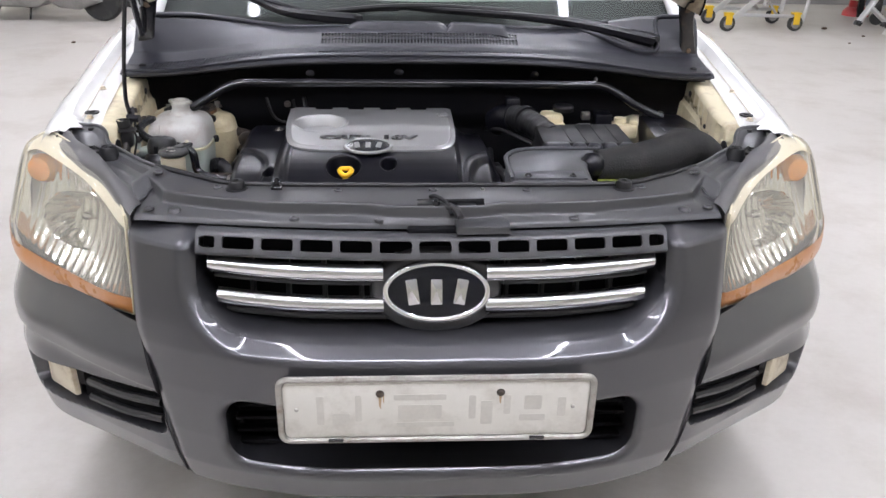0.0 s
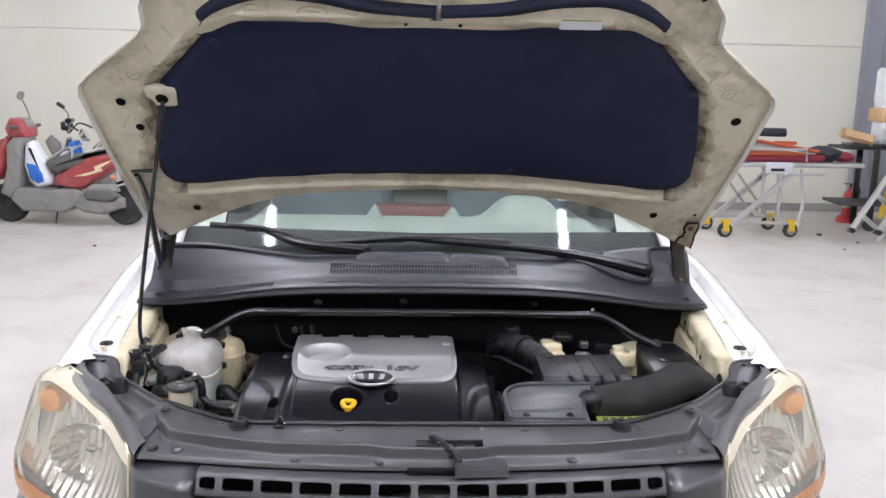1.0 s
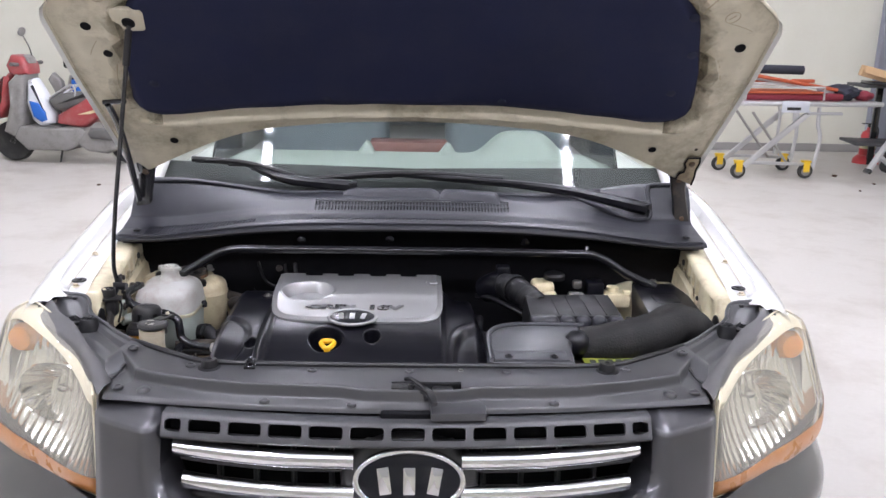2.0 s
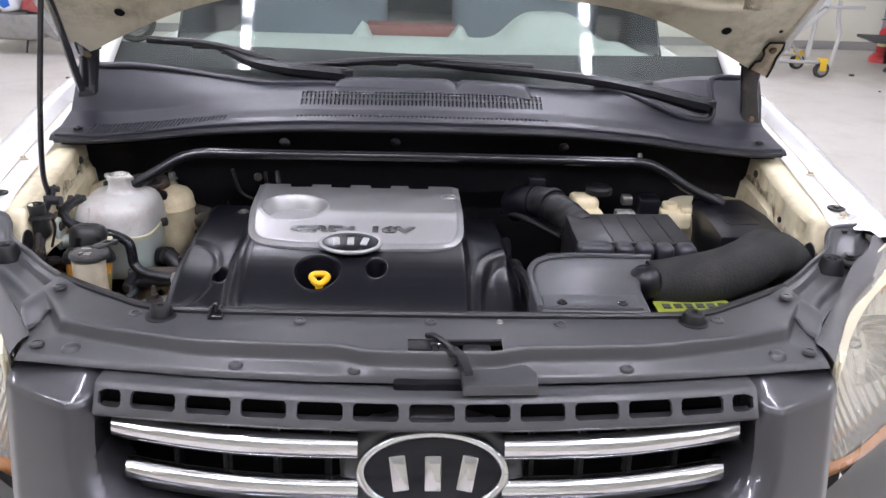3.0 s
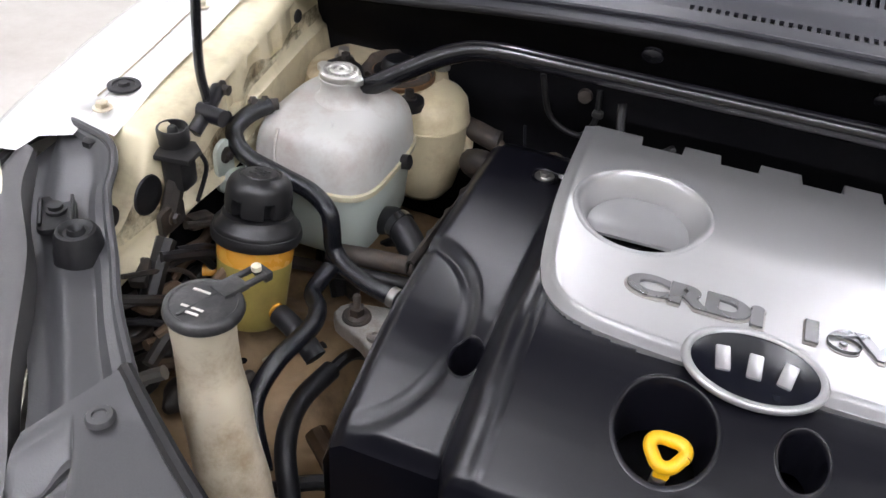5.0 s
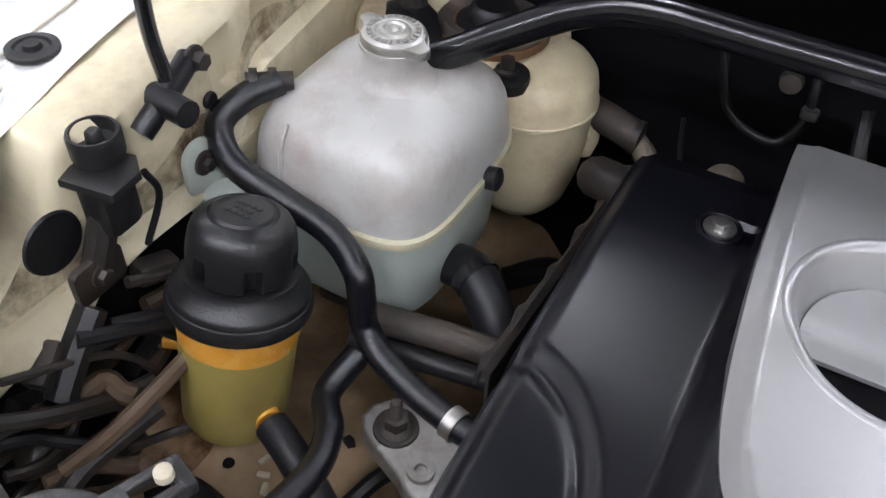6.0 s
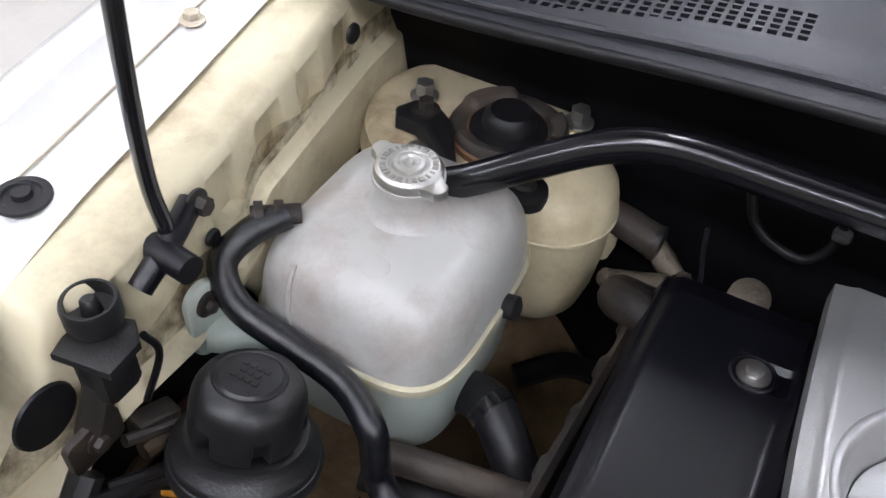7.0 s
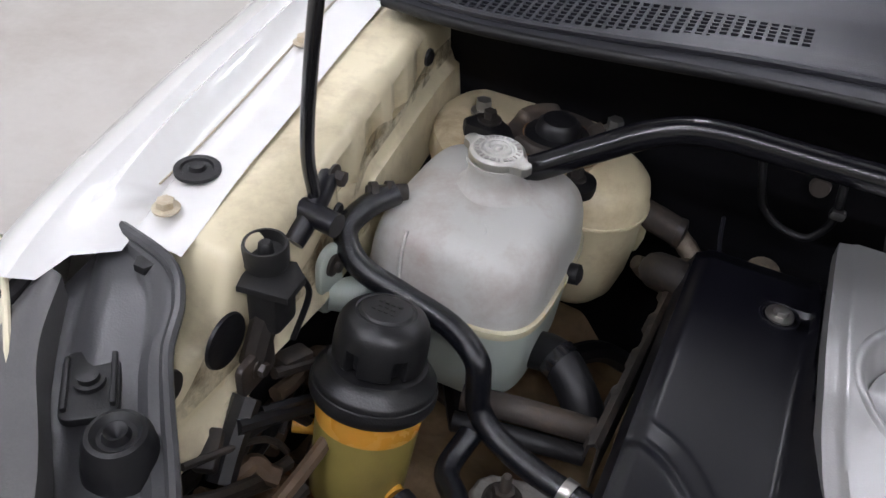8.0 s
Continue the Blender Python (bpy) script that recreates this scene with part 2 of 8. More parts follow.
RUST_FILM = stain_mat("orange-brown rust bloom", (0.20, 0.085, 0.035), 0.0, 0.85, 30)
APRON_GRIME = stain_mat("brown road grime", (0.13, 0.085, 0.04), 0.0, 0.80, 34)
HOOD_STAIN = stain_mat("brown oily film", (0.17, 0.125, 0.06), 0.03, 0.42, 16)
INK = mat("dark print", (0.03, 0.035, 0.04), 0.8)
INK_RED = mat("faded red plastic case", (0.20, 0.085, 0.075), 0.6)
CAP_METAL = mat("plated pressed steel", (0.60, 0.59, 0.56), 0.34, 0.95, 0.10, 60, 0.25, 500, rough_var=0.08)
GREY_PLASTIC = mat("slate grey moulded plastic", (0.058, 0.059, 0.066), 0.33, 0, 0.15, 8, 0.08, 600, (0.07, 0.068, 0.068), 0.25, 12)
MESH_SLEEVE = mat("ribbed grey-black duct", (0.012, 0.0118, 0.012), 0.75, 0, 0.35, 30, 0.5, 260, (0.04, 0.037, 0.034), 0.5, 16, spec=0.35)
TYRE = mat("tyre rubber", (0.022, 0.022, 0.022), 0.75, 0, 0.3, 20, 0.3, 120, (0.10, 0.095, 0.085), 0.5, 10)


# ---------------------------------------------------------------- shaping helpers
def spl(pts, n):
    """n points along a smooth curve through pts (Catmull-Rom), spaced by the points' index."""
    p = np.array(pts, float)
    k = len(p)
    if k == 2:
        return p[0] + (p[1] - p[0]) * np.linspace(0, 1, n)[:, None]
    e = np.vstack([2 * p[0] - p[1], p, 2 * p[-1] - p[-2]])
    out = []
    for u in np.linspace(0, k - 1, n):
        i = min(int(u), k - 2)
        f = u - i
        a, b, c, d = e[i], e[i + 1], e[i + 2], e[i + 3]
        out.append(0.5 * (2 * b + (c - a) * f + (2 * a - 5 * b + 4 * c - d) * f * f + (3 * b - a - 3 * c + d) * f ** 3))
    return np.array(out)


def curve1(xs, ys):
    """A smooth-ish function through sorted (x, y) pairs."""
    xs, ys = np.array(xs, float), np.array(ys, float)

    def f(x):
        i = int(np.clip(np.searchsorted(xs, x) - 1, 0, len(xs) - 2))
        t = float(np.clip((x - xs[i]) / (xs[i + 1] - xs[i]), 0, 1))
        d = np.gradient(ys, xs)
        h = xs[i + 1] - xs[i]
        return float((2 * t ** 3 - 3 * t * t + 1) * ys[i] + (t ** 3 - 2 * t * t + t) * h * d[i] + (3 * t * t - 2 * t ** 3) * ys[i + 1] + (t ** 3 - t * t) * h * d[i + 1])
    return f


def lin(xs, ys):
    return lambda x: float(np.interp(x, xs, ys))


def smooth(a, b, x):
    t = min(1.0, max(0.0, (x - a) / (b - a)))
    return t * t * (3 - 2 * t)


def grid(rows, closed_u=False, closed_v=False, skip=None):
    """A quad mesh from rows of points."""
    R, C = len(rows), len(rows[0])
    verts = [tuple(map(float, p)) for r in rows for p in r]
    faces = []
    for i in range(R if closed_v else R - 1):
        for j in range(C if closed_u else C - 1):
            if skip and skip(i, j):
                continue
            i2, j2 = (i + 1) % R, (j + 1) % C
            faces.append((i * C + j, i * C + j2, i2 * C + j2, i2 * C + j))
    me = bpy.data.meshes.new("m")
    me.from_pydata(verts, [], faces)
    bm = bmesh.new()
    bm.from_mesh(me)
    bpy.data.meshes.remove(me)
    return bm


def ellipse_hole(cx, cy, rx, ry):
    """Signed distance to an ellipse, and the nearest place on it along the ray from its centre."""
    def f(x, y):
        k = math.hypot((x - cx) / rx, (y - cy) / ry)
        return (k - 1) * min(rx, ry), (cx + (x - cx) / max(k, 1e-6), cy + (y - cy) / max(k, 1e-6))
    return f


def rect_hole(cx, cy, hx, hy, r):
    """The same for a rounded rectangle; hx may be a function of y."""
    def d(x, y):
        w = hx(y) if callable(hx) else hx
        qx, qy = abs(x - cx) - w + r, abs(y - cy) - hy + r
        return math.hypot(max(qx, 0), max(qy, 0)) + min(max(qx, qy), 0) - r

    def f(x, y):
        v, px, py = d(x, y), x, y
        for _ in range(3):
            v2 = d(px, py)
            gx, gy = (d(px + 1e-4, py) - v2) / 1e-4, (d(px, py + 1e-4) - v2) / 1e-4
            k = max(gx * gx + gy * gy, 1e-6)
            px, py = px - v2 * gx / k, py - v2 * gy / k
        return v, (px, py)
    return f


def punched(P, holes, place):
    """A sheet over rows of (x, y), with clean-edged holes; place lifts each (x, y) into the world."""
    R, C = len(P), len(P[0])
    inside = np.zeros((R, C), int)
    Q = [list(r) for r in P]
    for h, f in enumerate(holes):
        D = [[f(*p) for p in r] for r in P]
        for i in range(R):
            for j in range(C):
                if D[i][j][0] >= 0:
                    continue
                rim = any(D[a][b][0] >= 0 for a in range(max(0, i - 1), min(R, i + 2)) for b in range(max(0, j - 1), min(C, j + 2)))
                if rim:
                    Q[i][j] = D[i][j][1]
                inside[i, j] = h + 1

    def gone(i, j):
        c = {inside[i, j], inside[i + 1, j], inside[i, j + 1], inside[i + 1, j + 1]}
        return len(c) == 1 and 0 not in c
    bm = grid([[place(*p) for p in r] for r in Q], skip=gone)
    bmesh.ops.delete(bm, geom=[v for v in bm.verts if not v.link_faces], context="VERTS")
    return bm


def hemmed(bm, way):
    """Draws the open edges of a sheet out along way, to give it a visible thickness."""
    r = bmesh.ops.extrude_edge_only(bm, edges=[e for e in bm.edges if e.is_boundary])
    bmesh.ops.translate(bm, verts=[v for v in r["geom"] if isinstance(v, bmesh.types.BMVert)], vec=way)
    return bm


def well(cx, cy, rings, n=48):
    """The wall of a round or oval hole: rings of (rx, ry, height or a function of x and y)."""
    rows = []
    for rx, ry, z in rings:
        row = []
        for a in np.linspace(0, 2 * math.pi, n, endpoint=False):
            x, y = cx + rx * math.cos(a), cy + ry * math.sin(a)
            row.append((x, y, z(x, y) if callable(z) else z))
        rows.append(row)
    return grid(rows, closed_u=True)


def solid(bm, t):
    """Gives an open sheet a thickness t against its normals."""
    bmesh.ops.delete(bm, geom=[v for v in bm.verts if not v.link_faces], context="VERTS")
    bmesh.ops.recalc_face_normals(bm, faces=bm.faces)
    bmesh.ops.solidify(bm, geom=bm.faces[:], thickness=t)
    return bm


def tube(pts, r, seg=12, n=None, smooth_path=True, caps=True, radii=None):
    """A round bar along a smooth path."""
    P = spl(pts, n or 8 * len(pts)) if smooth_path else np.array(pts, float)
    N = len(P)
    rad = np.interp(np.linspace(0, 1, N), np.linspace(0, 1, len(radii)), radii) if radii is not None else [r] * N
    T = np.gradient(P, axis=0)
    up = np.array([0.12, 0.31, 0.94])
    rows, prev = [], None
    for i in range(N):
        t = T[i] / (np.linalg.norm(T[i]) + 1e-9)
        a = np.cross(t, up) if prev is None else prev - t * (prev @ t)
        if np.linalg.norm(a) < 1e-4:
            a = np.cross(t, np.array([1.0, 0.2, 0.1]))
        a /= np.linalg.norm(a)
        prev = a
        b = np.cross(t, a)
        rows.append([P[i] + rad[i] * (math.cos(k) * a + math.sin(k) * b) for k in np.linspace(0, 2 * math.pi, seg, endpoint=False)])
    bm = grid(rows, closed_u=True)
    if caps:
        bm.verts.ensure_lookup_table()
        bm.faces.new([bm.verts[k] for k in range(seg)][::-1])
        bm.faces.new([bm.verts[(N - 1) * seg + k] for k in range(seg)])
    return bm


def lathe(profile, seg=32, at=None):
    """A turned body from (radius, height) pairs, about z; at: a pose for it."""
    rows = [[(r * math.cos(a), r * math.sin(a), z) for a in np.linspace(0, 2 * math.pi, seg, endpoint=False)] for r, z in profile]
    bm = grid(rows, closed_u=True)
    bm.verts.ensure_lookup_table()
    for i in (0, len(profile) - 1):
        if profile[i][0] > 1e-5:
            bm.faces.new([bm.verts[i * seg + k] for k in range(seg)])
    bmesh.ops.remove_doubles(bm, verts=bm.verts, dist=1e-6)
    bmesh.ops.recalc_face_normals(bm, faces=bm.faces)
    if at is not None:
        bm.transform(at)
    return bm


def box(cx, cy, cz, sx, sy, sz, bevel=0.0, seg=2, at=None):
    bm = bmesh.new()
    bmesh.ops.create_cube(bm, size=1)
    bm.transform(Matrix.Diagonal((sx, sy, sz, 1)))
    if bevel:
        bmesh.ops.bevel(bm, geom=bm.edges[:], offset=bevel, segments=seg, affect="EDGES", profile=0.5)
    bm.transform(Matrix.Translation((cx, cy, cz)) if at is None else at @ Matrix.Translation((cx, cy, cz)))
    return bm


def slab(outline, h, bevel=0.0, at=None, seg=2):
    """A plate with the outline given in xy, from z = 0 up to h, edges rounded."""
    bm = bmesh.new()
    vs = [bm.verts.new((x, y, 0)) for x, y in outline]
    f = bm.faces.new(vs)
    bm.normal_update()
    if f.normal.z > 0:
        bmesh.ops.reverse_faces(bm, faces=[f])
    r = bmesh.ops.extrude_face_region(bm, geom=[f])
    top = [v for v in r["geom"] if isinstance(v, bmesh.types.BMVert)]
    bmesh.ops.translate(bm, verts=top, vec=(0, 0, h))
    bmesh.ops.recalc_face_normals(bm, faces=bm.faces)
    if bevel:
        tv = set(top)
        edges = [e for e in bm.edges if e.verts[0] in tv and e.verts[1] in tv]
        bmesh.ops.bevel(bm, geom=edges, offset=bevel, segments=seg, affect="EDGES", profile=0.5)
    if at is not None:
        bm.transform(at)
    return bm


def oval(a, b, n=40, cx=0, cy=0, power=2.0):
    out = []
    for k in np.linspace(0, 2 * math.pi, n, endpoint=False):
        c, s = math.cos(k), math.sin(k)
        out.append((cx + a * math.copysign(abs(c) ** (2 / power), c), cy + b * math.copysign(abs(s) ** (2 / power), s)))
    return out


def rrect(x0, y0, x1, y1, r, n=5):
    out = []
    for cx, cy, a0 in ((x1 - r, y1 - r, 0), (x0 + r, y1 - r, 90), (x0 + r, y0 + r, 180), (x1 - r, y0 + r, 270)):
        for k in range(n + 1):
            a = radians(a0 + 90 * k / n)
            out.append((cx + r * math.cos(a), cy + r * math.sin(a)))
    return out


def join(*bms):
    me = bpy.data.meshes.new("t")
    out = bmesh.new()
    for b in bms:
        b.to_mesh(me)
        out.from_mesh(me)
        b.free()
    bpy.data.meshes.remove(me)
    return out


def moved(bm, m):
    bm.transform(m)
    return bm


def mesh_of(name, bm, material, sharp=38):
    me = bpy.data.meshes.new(name)
    bm.normal_update()
    bm.to_mesh(me)
    bm.free()
    me.materials.append(material)
    me.polygons.foreach_set("use_smooth", [True] * len(me.polygons))
    if sharp:
        me.set_sharp_from_angle(angle=radians(sharp))
    return me


def part(name, bm, material, parent, label="", sharp=38):
    ob = new(name, bm if isinstance(bm, bpy.types.Mesh) else mesh_of(name, bm, material, sharp))
    ob.parent = parent
    if label:
        ob["label"] = label
    return ob


def thing(name, label, category, at=None, group=""):
    ob = new(name)
    ob.empty_display_size = 0.1
    if at is not None:
        ob.matrix_basis = at
    return tagged(ob, label, category, group)


def structure(name, bm, material, label, category, sharp=38):
    ob = new(name, mesh_of(name, bm, material, sharp))
    return tagged(ob, label, category, "", "structure")


def lettering(text, size, depth):
    """A mesh of the words, standing in the xy plane, centred."""
    cu = bpy.data.curves.new("t", "FONT")
    cu.body, cu.size, cu.extrude, cu.align_x, cu.align_y = text, size, depth, "CENTER", "CENTER"
    cu.bevel_depth = depth * 0.2
    cu.offset = size * 0.045
    ob = bpy.data.objects.new("t", cu)
    scene.collection.objects.link(ob)
    dg = bpy.context.evaluated_depsgraph_get()
    me = bpy.data.meshes.new_from_object(ob.evaluated_get(dg))
    bm = bmesh.new()
    bm.from_mesh(me)
    bpy.data.objects.remove(ob)
    bpy.data.curves.remove(cu)
    bpy.data.meshes.remove(me)
    return bm


def hexbolt(r, h, at=None):
    """A flanged hexagon bolt head."""
    a = lathe([(r * 1.5, 0), (r * 1.5, h * 0.18), (r * 1.15, h * 0.3), (r * 0.9, h * 0.32)], 18)
    b = slab([(r * math.cos(k), r * math.sin(k)) for k in np.linspace(0, 2 * math.pi, 6, endpoint=False)], h, r * 0.12)
    bm = join(a, b)
    if at is not None:
        bm.transform(at)
    return bm


def pushpin(r=0.009, h=0.004):
    return lathe([(r, 0), (r, h * 0.5), (r * 0.85, h), (r * 0.5, h * 1.15), (r * 0.45, h * 0.8), (0.0001, h * 0.8)], 18)


# ---------------------------------------------------------------- the hall
FLOOR = mat("power-floated concrete", (0.50, 0.475, 0.44), 0.48, 0, 0.09, 0.9, 0.08, 40, (0.31, 0.27, 0.225), 0.5, 1.7, rough_var=0.2)
WALL = mat("cream sandwich panel", (0.70, 0.69, 0.60), 0.5, 0, 0.03, 0.7, 0.03, 30, (0.6, 0.57, 0.48), 0.3, 1.5)
COLUMN = mat("blue-grey steel paint", (0.26, 0.27, 0.32), 0.5, 0, 0.08, 3, 0.05, 60, (0.2, 0.18, 0.17), 0.3, 5)
CEIL = mat("pale profiled roofing", (0.62, 0.63, 0.62), 0.6, 0, 0.05, 1)
FLOOR_DARK = mat("dark concrete strip", (0.30, 0.29, 0.28), 0.6, 0, 0.2, 3)
TUBE = glow_mat("fluorescent tube", (0.90, 0.90, 1.0), LAMP_POWER)
HOUSING = mat("white lamp housing", (0.8, 0.8, 0.8), 0.4, 0, 0.03, 5)

X0, X1, Y0, Y1, HZ = -9.0, 8.5, -8.0, 9.75, 5.0


def hall():
    structure("floor", box((X0 + X1) / 2, (Y0 + Y1) / 2, -0.1, X1 - X0, Y1 - Y0, 0.2), FLOOR, "pale worn concrete garage floor with stains", "floor")
    structure("ceiling", box((X0 + X1) / 2, (Y0 + Y1) / 2, HZ + 0.05, X1 - X0, Y1 - Y0, 0.1), CEIL, "pale metal hall roof", "ceiling")
    structure("wall_south", box((X0 + X1) / 2, Y0 - 0.05, HZ / 2, X1 - X0, 0.1, HZ), WALL, "cream panel wall behind", "wall")
    structure("wall_west", box(X0 - 0.05, (Y0 + Y1) / 2, HZ / 2, 0.1, Y1 - Y0, HZ), WALL, "cream panel side wall", "wall")
    structure("wall_east", box(X1 + 0.05, (Y0 + Y1) / 2, HZ / 2, 0.1, Y1 - Y0, HZ), WALL, "cream panel side wall", "wall")
    north = structure("wall_north", box((X0 + X1) / 2, Y1 + 0.08, HZ / 2, X1 - X0, 0.1, HZ), WALL, "cream sandwich-panel wall with horizontal joints", "wall")
    # panels between the joints, standing proud of the backing
    edges = [0.0, 2.17, 3.31, 4.45, HZ]
    for a, b in zip(edges, edges[1:]):
        part("panel", box((X0 + X1) / 2, Y1 + 0.015, (a + b) / 2, X1 - X0, 0.03, b - a - 0.004, 0.002, 1), WALL, north)
    part("skirting", box((X0 + X1) / 2, Y1 - 0.02, 0.05, X1 - X0, 0.03, 0.10, 0.005, 1), FLOOR_DARK, north, "grey base strip along the wall")
    for x in (5.98, 2.06, -2.25, -6.3):
        col = structure("column", box(x, Y1 - 0.10, HZ / 2, 0.22, 0.012, HZ), COLUMN, "blue-grey steel column on the wall", "column")
        part("flange", box(x - 0.105, Y1 - 0.06, HZ / 2, 0.012, 0.1, HZ), COLUMN, col)
        part("flange", box(x + 0.105, Y1 - 0.06, HZ / 2, 0.012, 0.1, HZ), COLUMN, col)
    bay = structure("door_1", box(6.9, Y1 - 0.03, 1.9, 1.7, 0.04, 3.8, 0.004, 1), COLUMN, "blue-grey steel sliding door", "door")
    for z in (0.9, 1.9, 2.9):
        part("rib", box(6.9, Y1 - 0.06, z, 1.66, 0.02, 0.05, 0.004, 1), COLUMN, bay)


hall()


def lamp_body():
    ob = thing("ceiling_light", "long white tube lamp under the roof, outer rows added unseen", "lamp", group="tube lamps")
    part("housing", box(0, 0, 0.045, 1.28, 0.07, 0.05, 0.008), HOUSING, ob)
    part("tube", tube([(-0.6, 0, 0), (0.6, 0, 0)], 0.030, 12, 3, False), TUBE, ob, "glowing white tube")
    for s in (-1, 1):
        part("end_cap", box(s * 0.62, 0, 0.005, 0.03, 0.055, 0.06, 0.006), HOUSING, ob)
        part("wire", tube([(s * 0.45, 0, 0.07), (s * 0.45, 0, HZ - LAMP_Z)], 0.003, 6, 2, False), HOUSING, ob)
    return ob


LAMPS = []
for x in (-1.06, 1.06):
    for k in range(8):
        LAMPS.append((x, -1.0 + 1.30 * k, 90))
for k in range(5):
    LAMPS.append((-2.62 + 1.30 * k, -1.75, 0))
# Outer rows are added out of view, to brighten walls and floor
for x in (-4.6, 4.6):
    for k in range(5):
        LAMPS.append((x, -3.6 + 2.6 * k, 90))
first = lamp_body()
first.matrix_basis = pose(LAMPS[0][0], LAMPS[0][1], LAMP_Z, 0, 0, LAMPS[0][2])
for x, y, a in LAMPS[1:]:
    copy_thing(first, pose(x, y, LAMP_Z, 0, 0, a))

# ---------------------------------------------------------------- the car: shell
car = thing("car", "white compact SUV with grey bumper and its hood propped open", "car")

plan_y = curve1([0, 0.27, 0.45, 0.56, 0.70, 0.81, 0.878, 0.918, 0.93], [-0.045, -0.030, 0.025, 0.085, 0.185, 0.295, 0.40, 0.52, 0.66])
set_back = lin([0.30, 0.36, 0.42, 0.50, 0.60, 0.68, 0.72, 0.80, 0.850, 0.857, 0.861, 0.866, 0.874, 0.885], [0.10, 0.052, 0.025, 0.010, 0.0, 0.002, 0.010, 0.032, 0.047, 0.052, 0.060, 0.078, 0.103, 0.116])
column_edge = lin([0.33, 0.60, 0.70, 0.885], [0.475, 0.507, 0.535, 0.545])


def rbox_d(x, z, cx, cz, hx, hz, r):
    """Signed distance to a rounded rectangle: negative inside."""
    qx, qz = abs(x - cx) - hx + r, abs(z - cz) - hz + r
    return math.hypot(max(qx, 0), max(qz, 0)) + min(max(qx, qz), 0) - r


GRILLE_MOUTH = rect_hole(0, 0.955, lambda z: 0.418 - 0.10 * max(0, 0.80 - z), 0.250, 0.085)
LOW_MOUTH = rect_hole(0, 0.512, 0.378, 0.072, 0.042)


def bumper_y(x, z):
    y = plan_y(abs(x)) + set_back(z)
    # soft lips round the two openings
    for mouth, reach, deep in ((GRILLE_MOUTH, 0.034, 0.030), (LOW_MOUTH, 0.018, 0.014)):
        d = max(0.0, mouth(x, z)[0])
        if d < reach:
            y += deep * (1 - d / reach) ** 2.2
    a = abs(x) / column_edge(z)
    return y + 0.006 * smooth(0.965, 1.0, a) ** 2


def bumper_centre():
    P = []
    for z in list(np.linspace(0.352, 0.848, 112)) + list(np.linspace(0.850, 0.884, 22)):
        P.append([(a * column_edge(z), z) for a in np.linspace(-1, 1, 211)])
    bm = punched(P, [GRILLE_MOUTH, LOW_MOUTH], lambda x, z: (x, bumper_y(x, z), z))
    # the openings' walls run back, the outer sides turn in, the foot turns under
    r = bmesh.ops.extrude_edge_only(bm, edges=[e for e in bm.edges if e.is_boundary])
    for v in [v for v in r["geom"] if isinstance(v, bmesh.types.BMVert)]:
        side = abs(abs(v.co.x) - column_edge(v.co.z)) < 0.004
        if v.co.z < 0.356:
            v.co += Vector((0, 0.12, -0.006))
        elif side:
            v.co += Vector((0, 0.075, 0))
        elif v.co.z > 0.883:
            v.co += Vector((0, 0.02, -0.004))
        else:
            v.co.y += 0.085
            v.co.x *= 0.985
    bmesh.ops.recalc_face_normals(bm, faces=bm.faces)
    return bm


def corner_pockets(x, z):
    """Depth of the slanting pocket in the bumper's corner that holds the fog lamp and the air slots."""
    zc = 0.513 - 0.16 * (x - 0.5)
    return 0.050 * smooth(0, 0.010, -rbox_d(x, z, 0.690, zc, 0.182, 0.048 - 0.03 * max(0.0, x - 0.72), 0.020))


def bumper_corner(s):
    pts = [(0.49, 0.048), (0.56, 0.085), (0.70, 0.185), (0.822, 0.295), (0.892, 0.405), (0.925, 0.53), (0.932, 0.67)]
    C = spl(pts, 150)
    T = np.gradient(C, axis=0)
    rows = []
    for k in range(110):
        f = k / 109
        row = []
        for i, (c, t) in enumerate(zip(C, T)):
            top = 0.680 + 0.045 * smooth(0.56, 0.86, c[0]) + 0.06 * smooth(0.42, 0.66, c[1])
            z = 0.353 + (top - 0.353) * f
            n = np.array([t[1], -t[0]]) / np.hypot(*t)
            fade = 1 - smooth(0.25, 0.6, c[1])
            off = set_back(min(z, 0.60)) * (1 - 0.45 * smooth(0.60, 0.85, c[0])) + 0.045 * smooth(0.60, 0.70, z) * fade + corner_pockets(c[0], z)
            off += 0.006 * smooth(0.010, 0.0, z - 0.353)
            off += 0.012 * smooth(0.575, 0.56, z) * smooth(0.50, 0.555, z)
            x0 = column_edge(z) + 0.004
            off -= 0.010 * smooth(0.66, 0.58, z) * smooth(0.72, 0.86, c[0])
            p = c - n * off
            p[0] = max(p[0], x0)
            row.append((s * p[0], p[1] + 0.006 * (1 if i == 0 else 0), z))
        row.insert(0, (s * (column_edge(z) - 0.003), bumper_y(column_edge(z) - 0.001, z) + 0.002, z))
        rows.append(row if s > 0 else row[::-1])
    rows.insert(0, [(x, y + 0.10, z - 0.004) for x, y, z in rows[0]])
    return grid(rows)


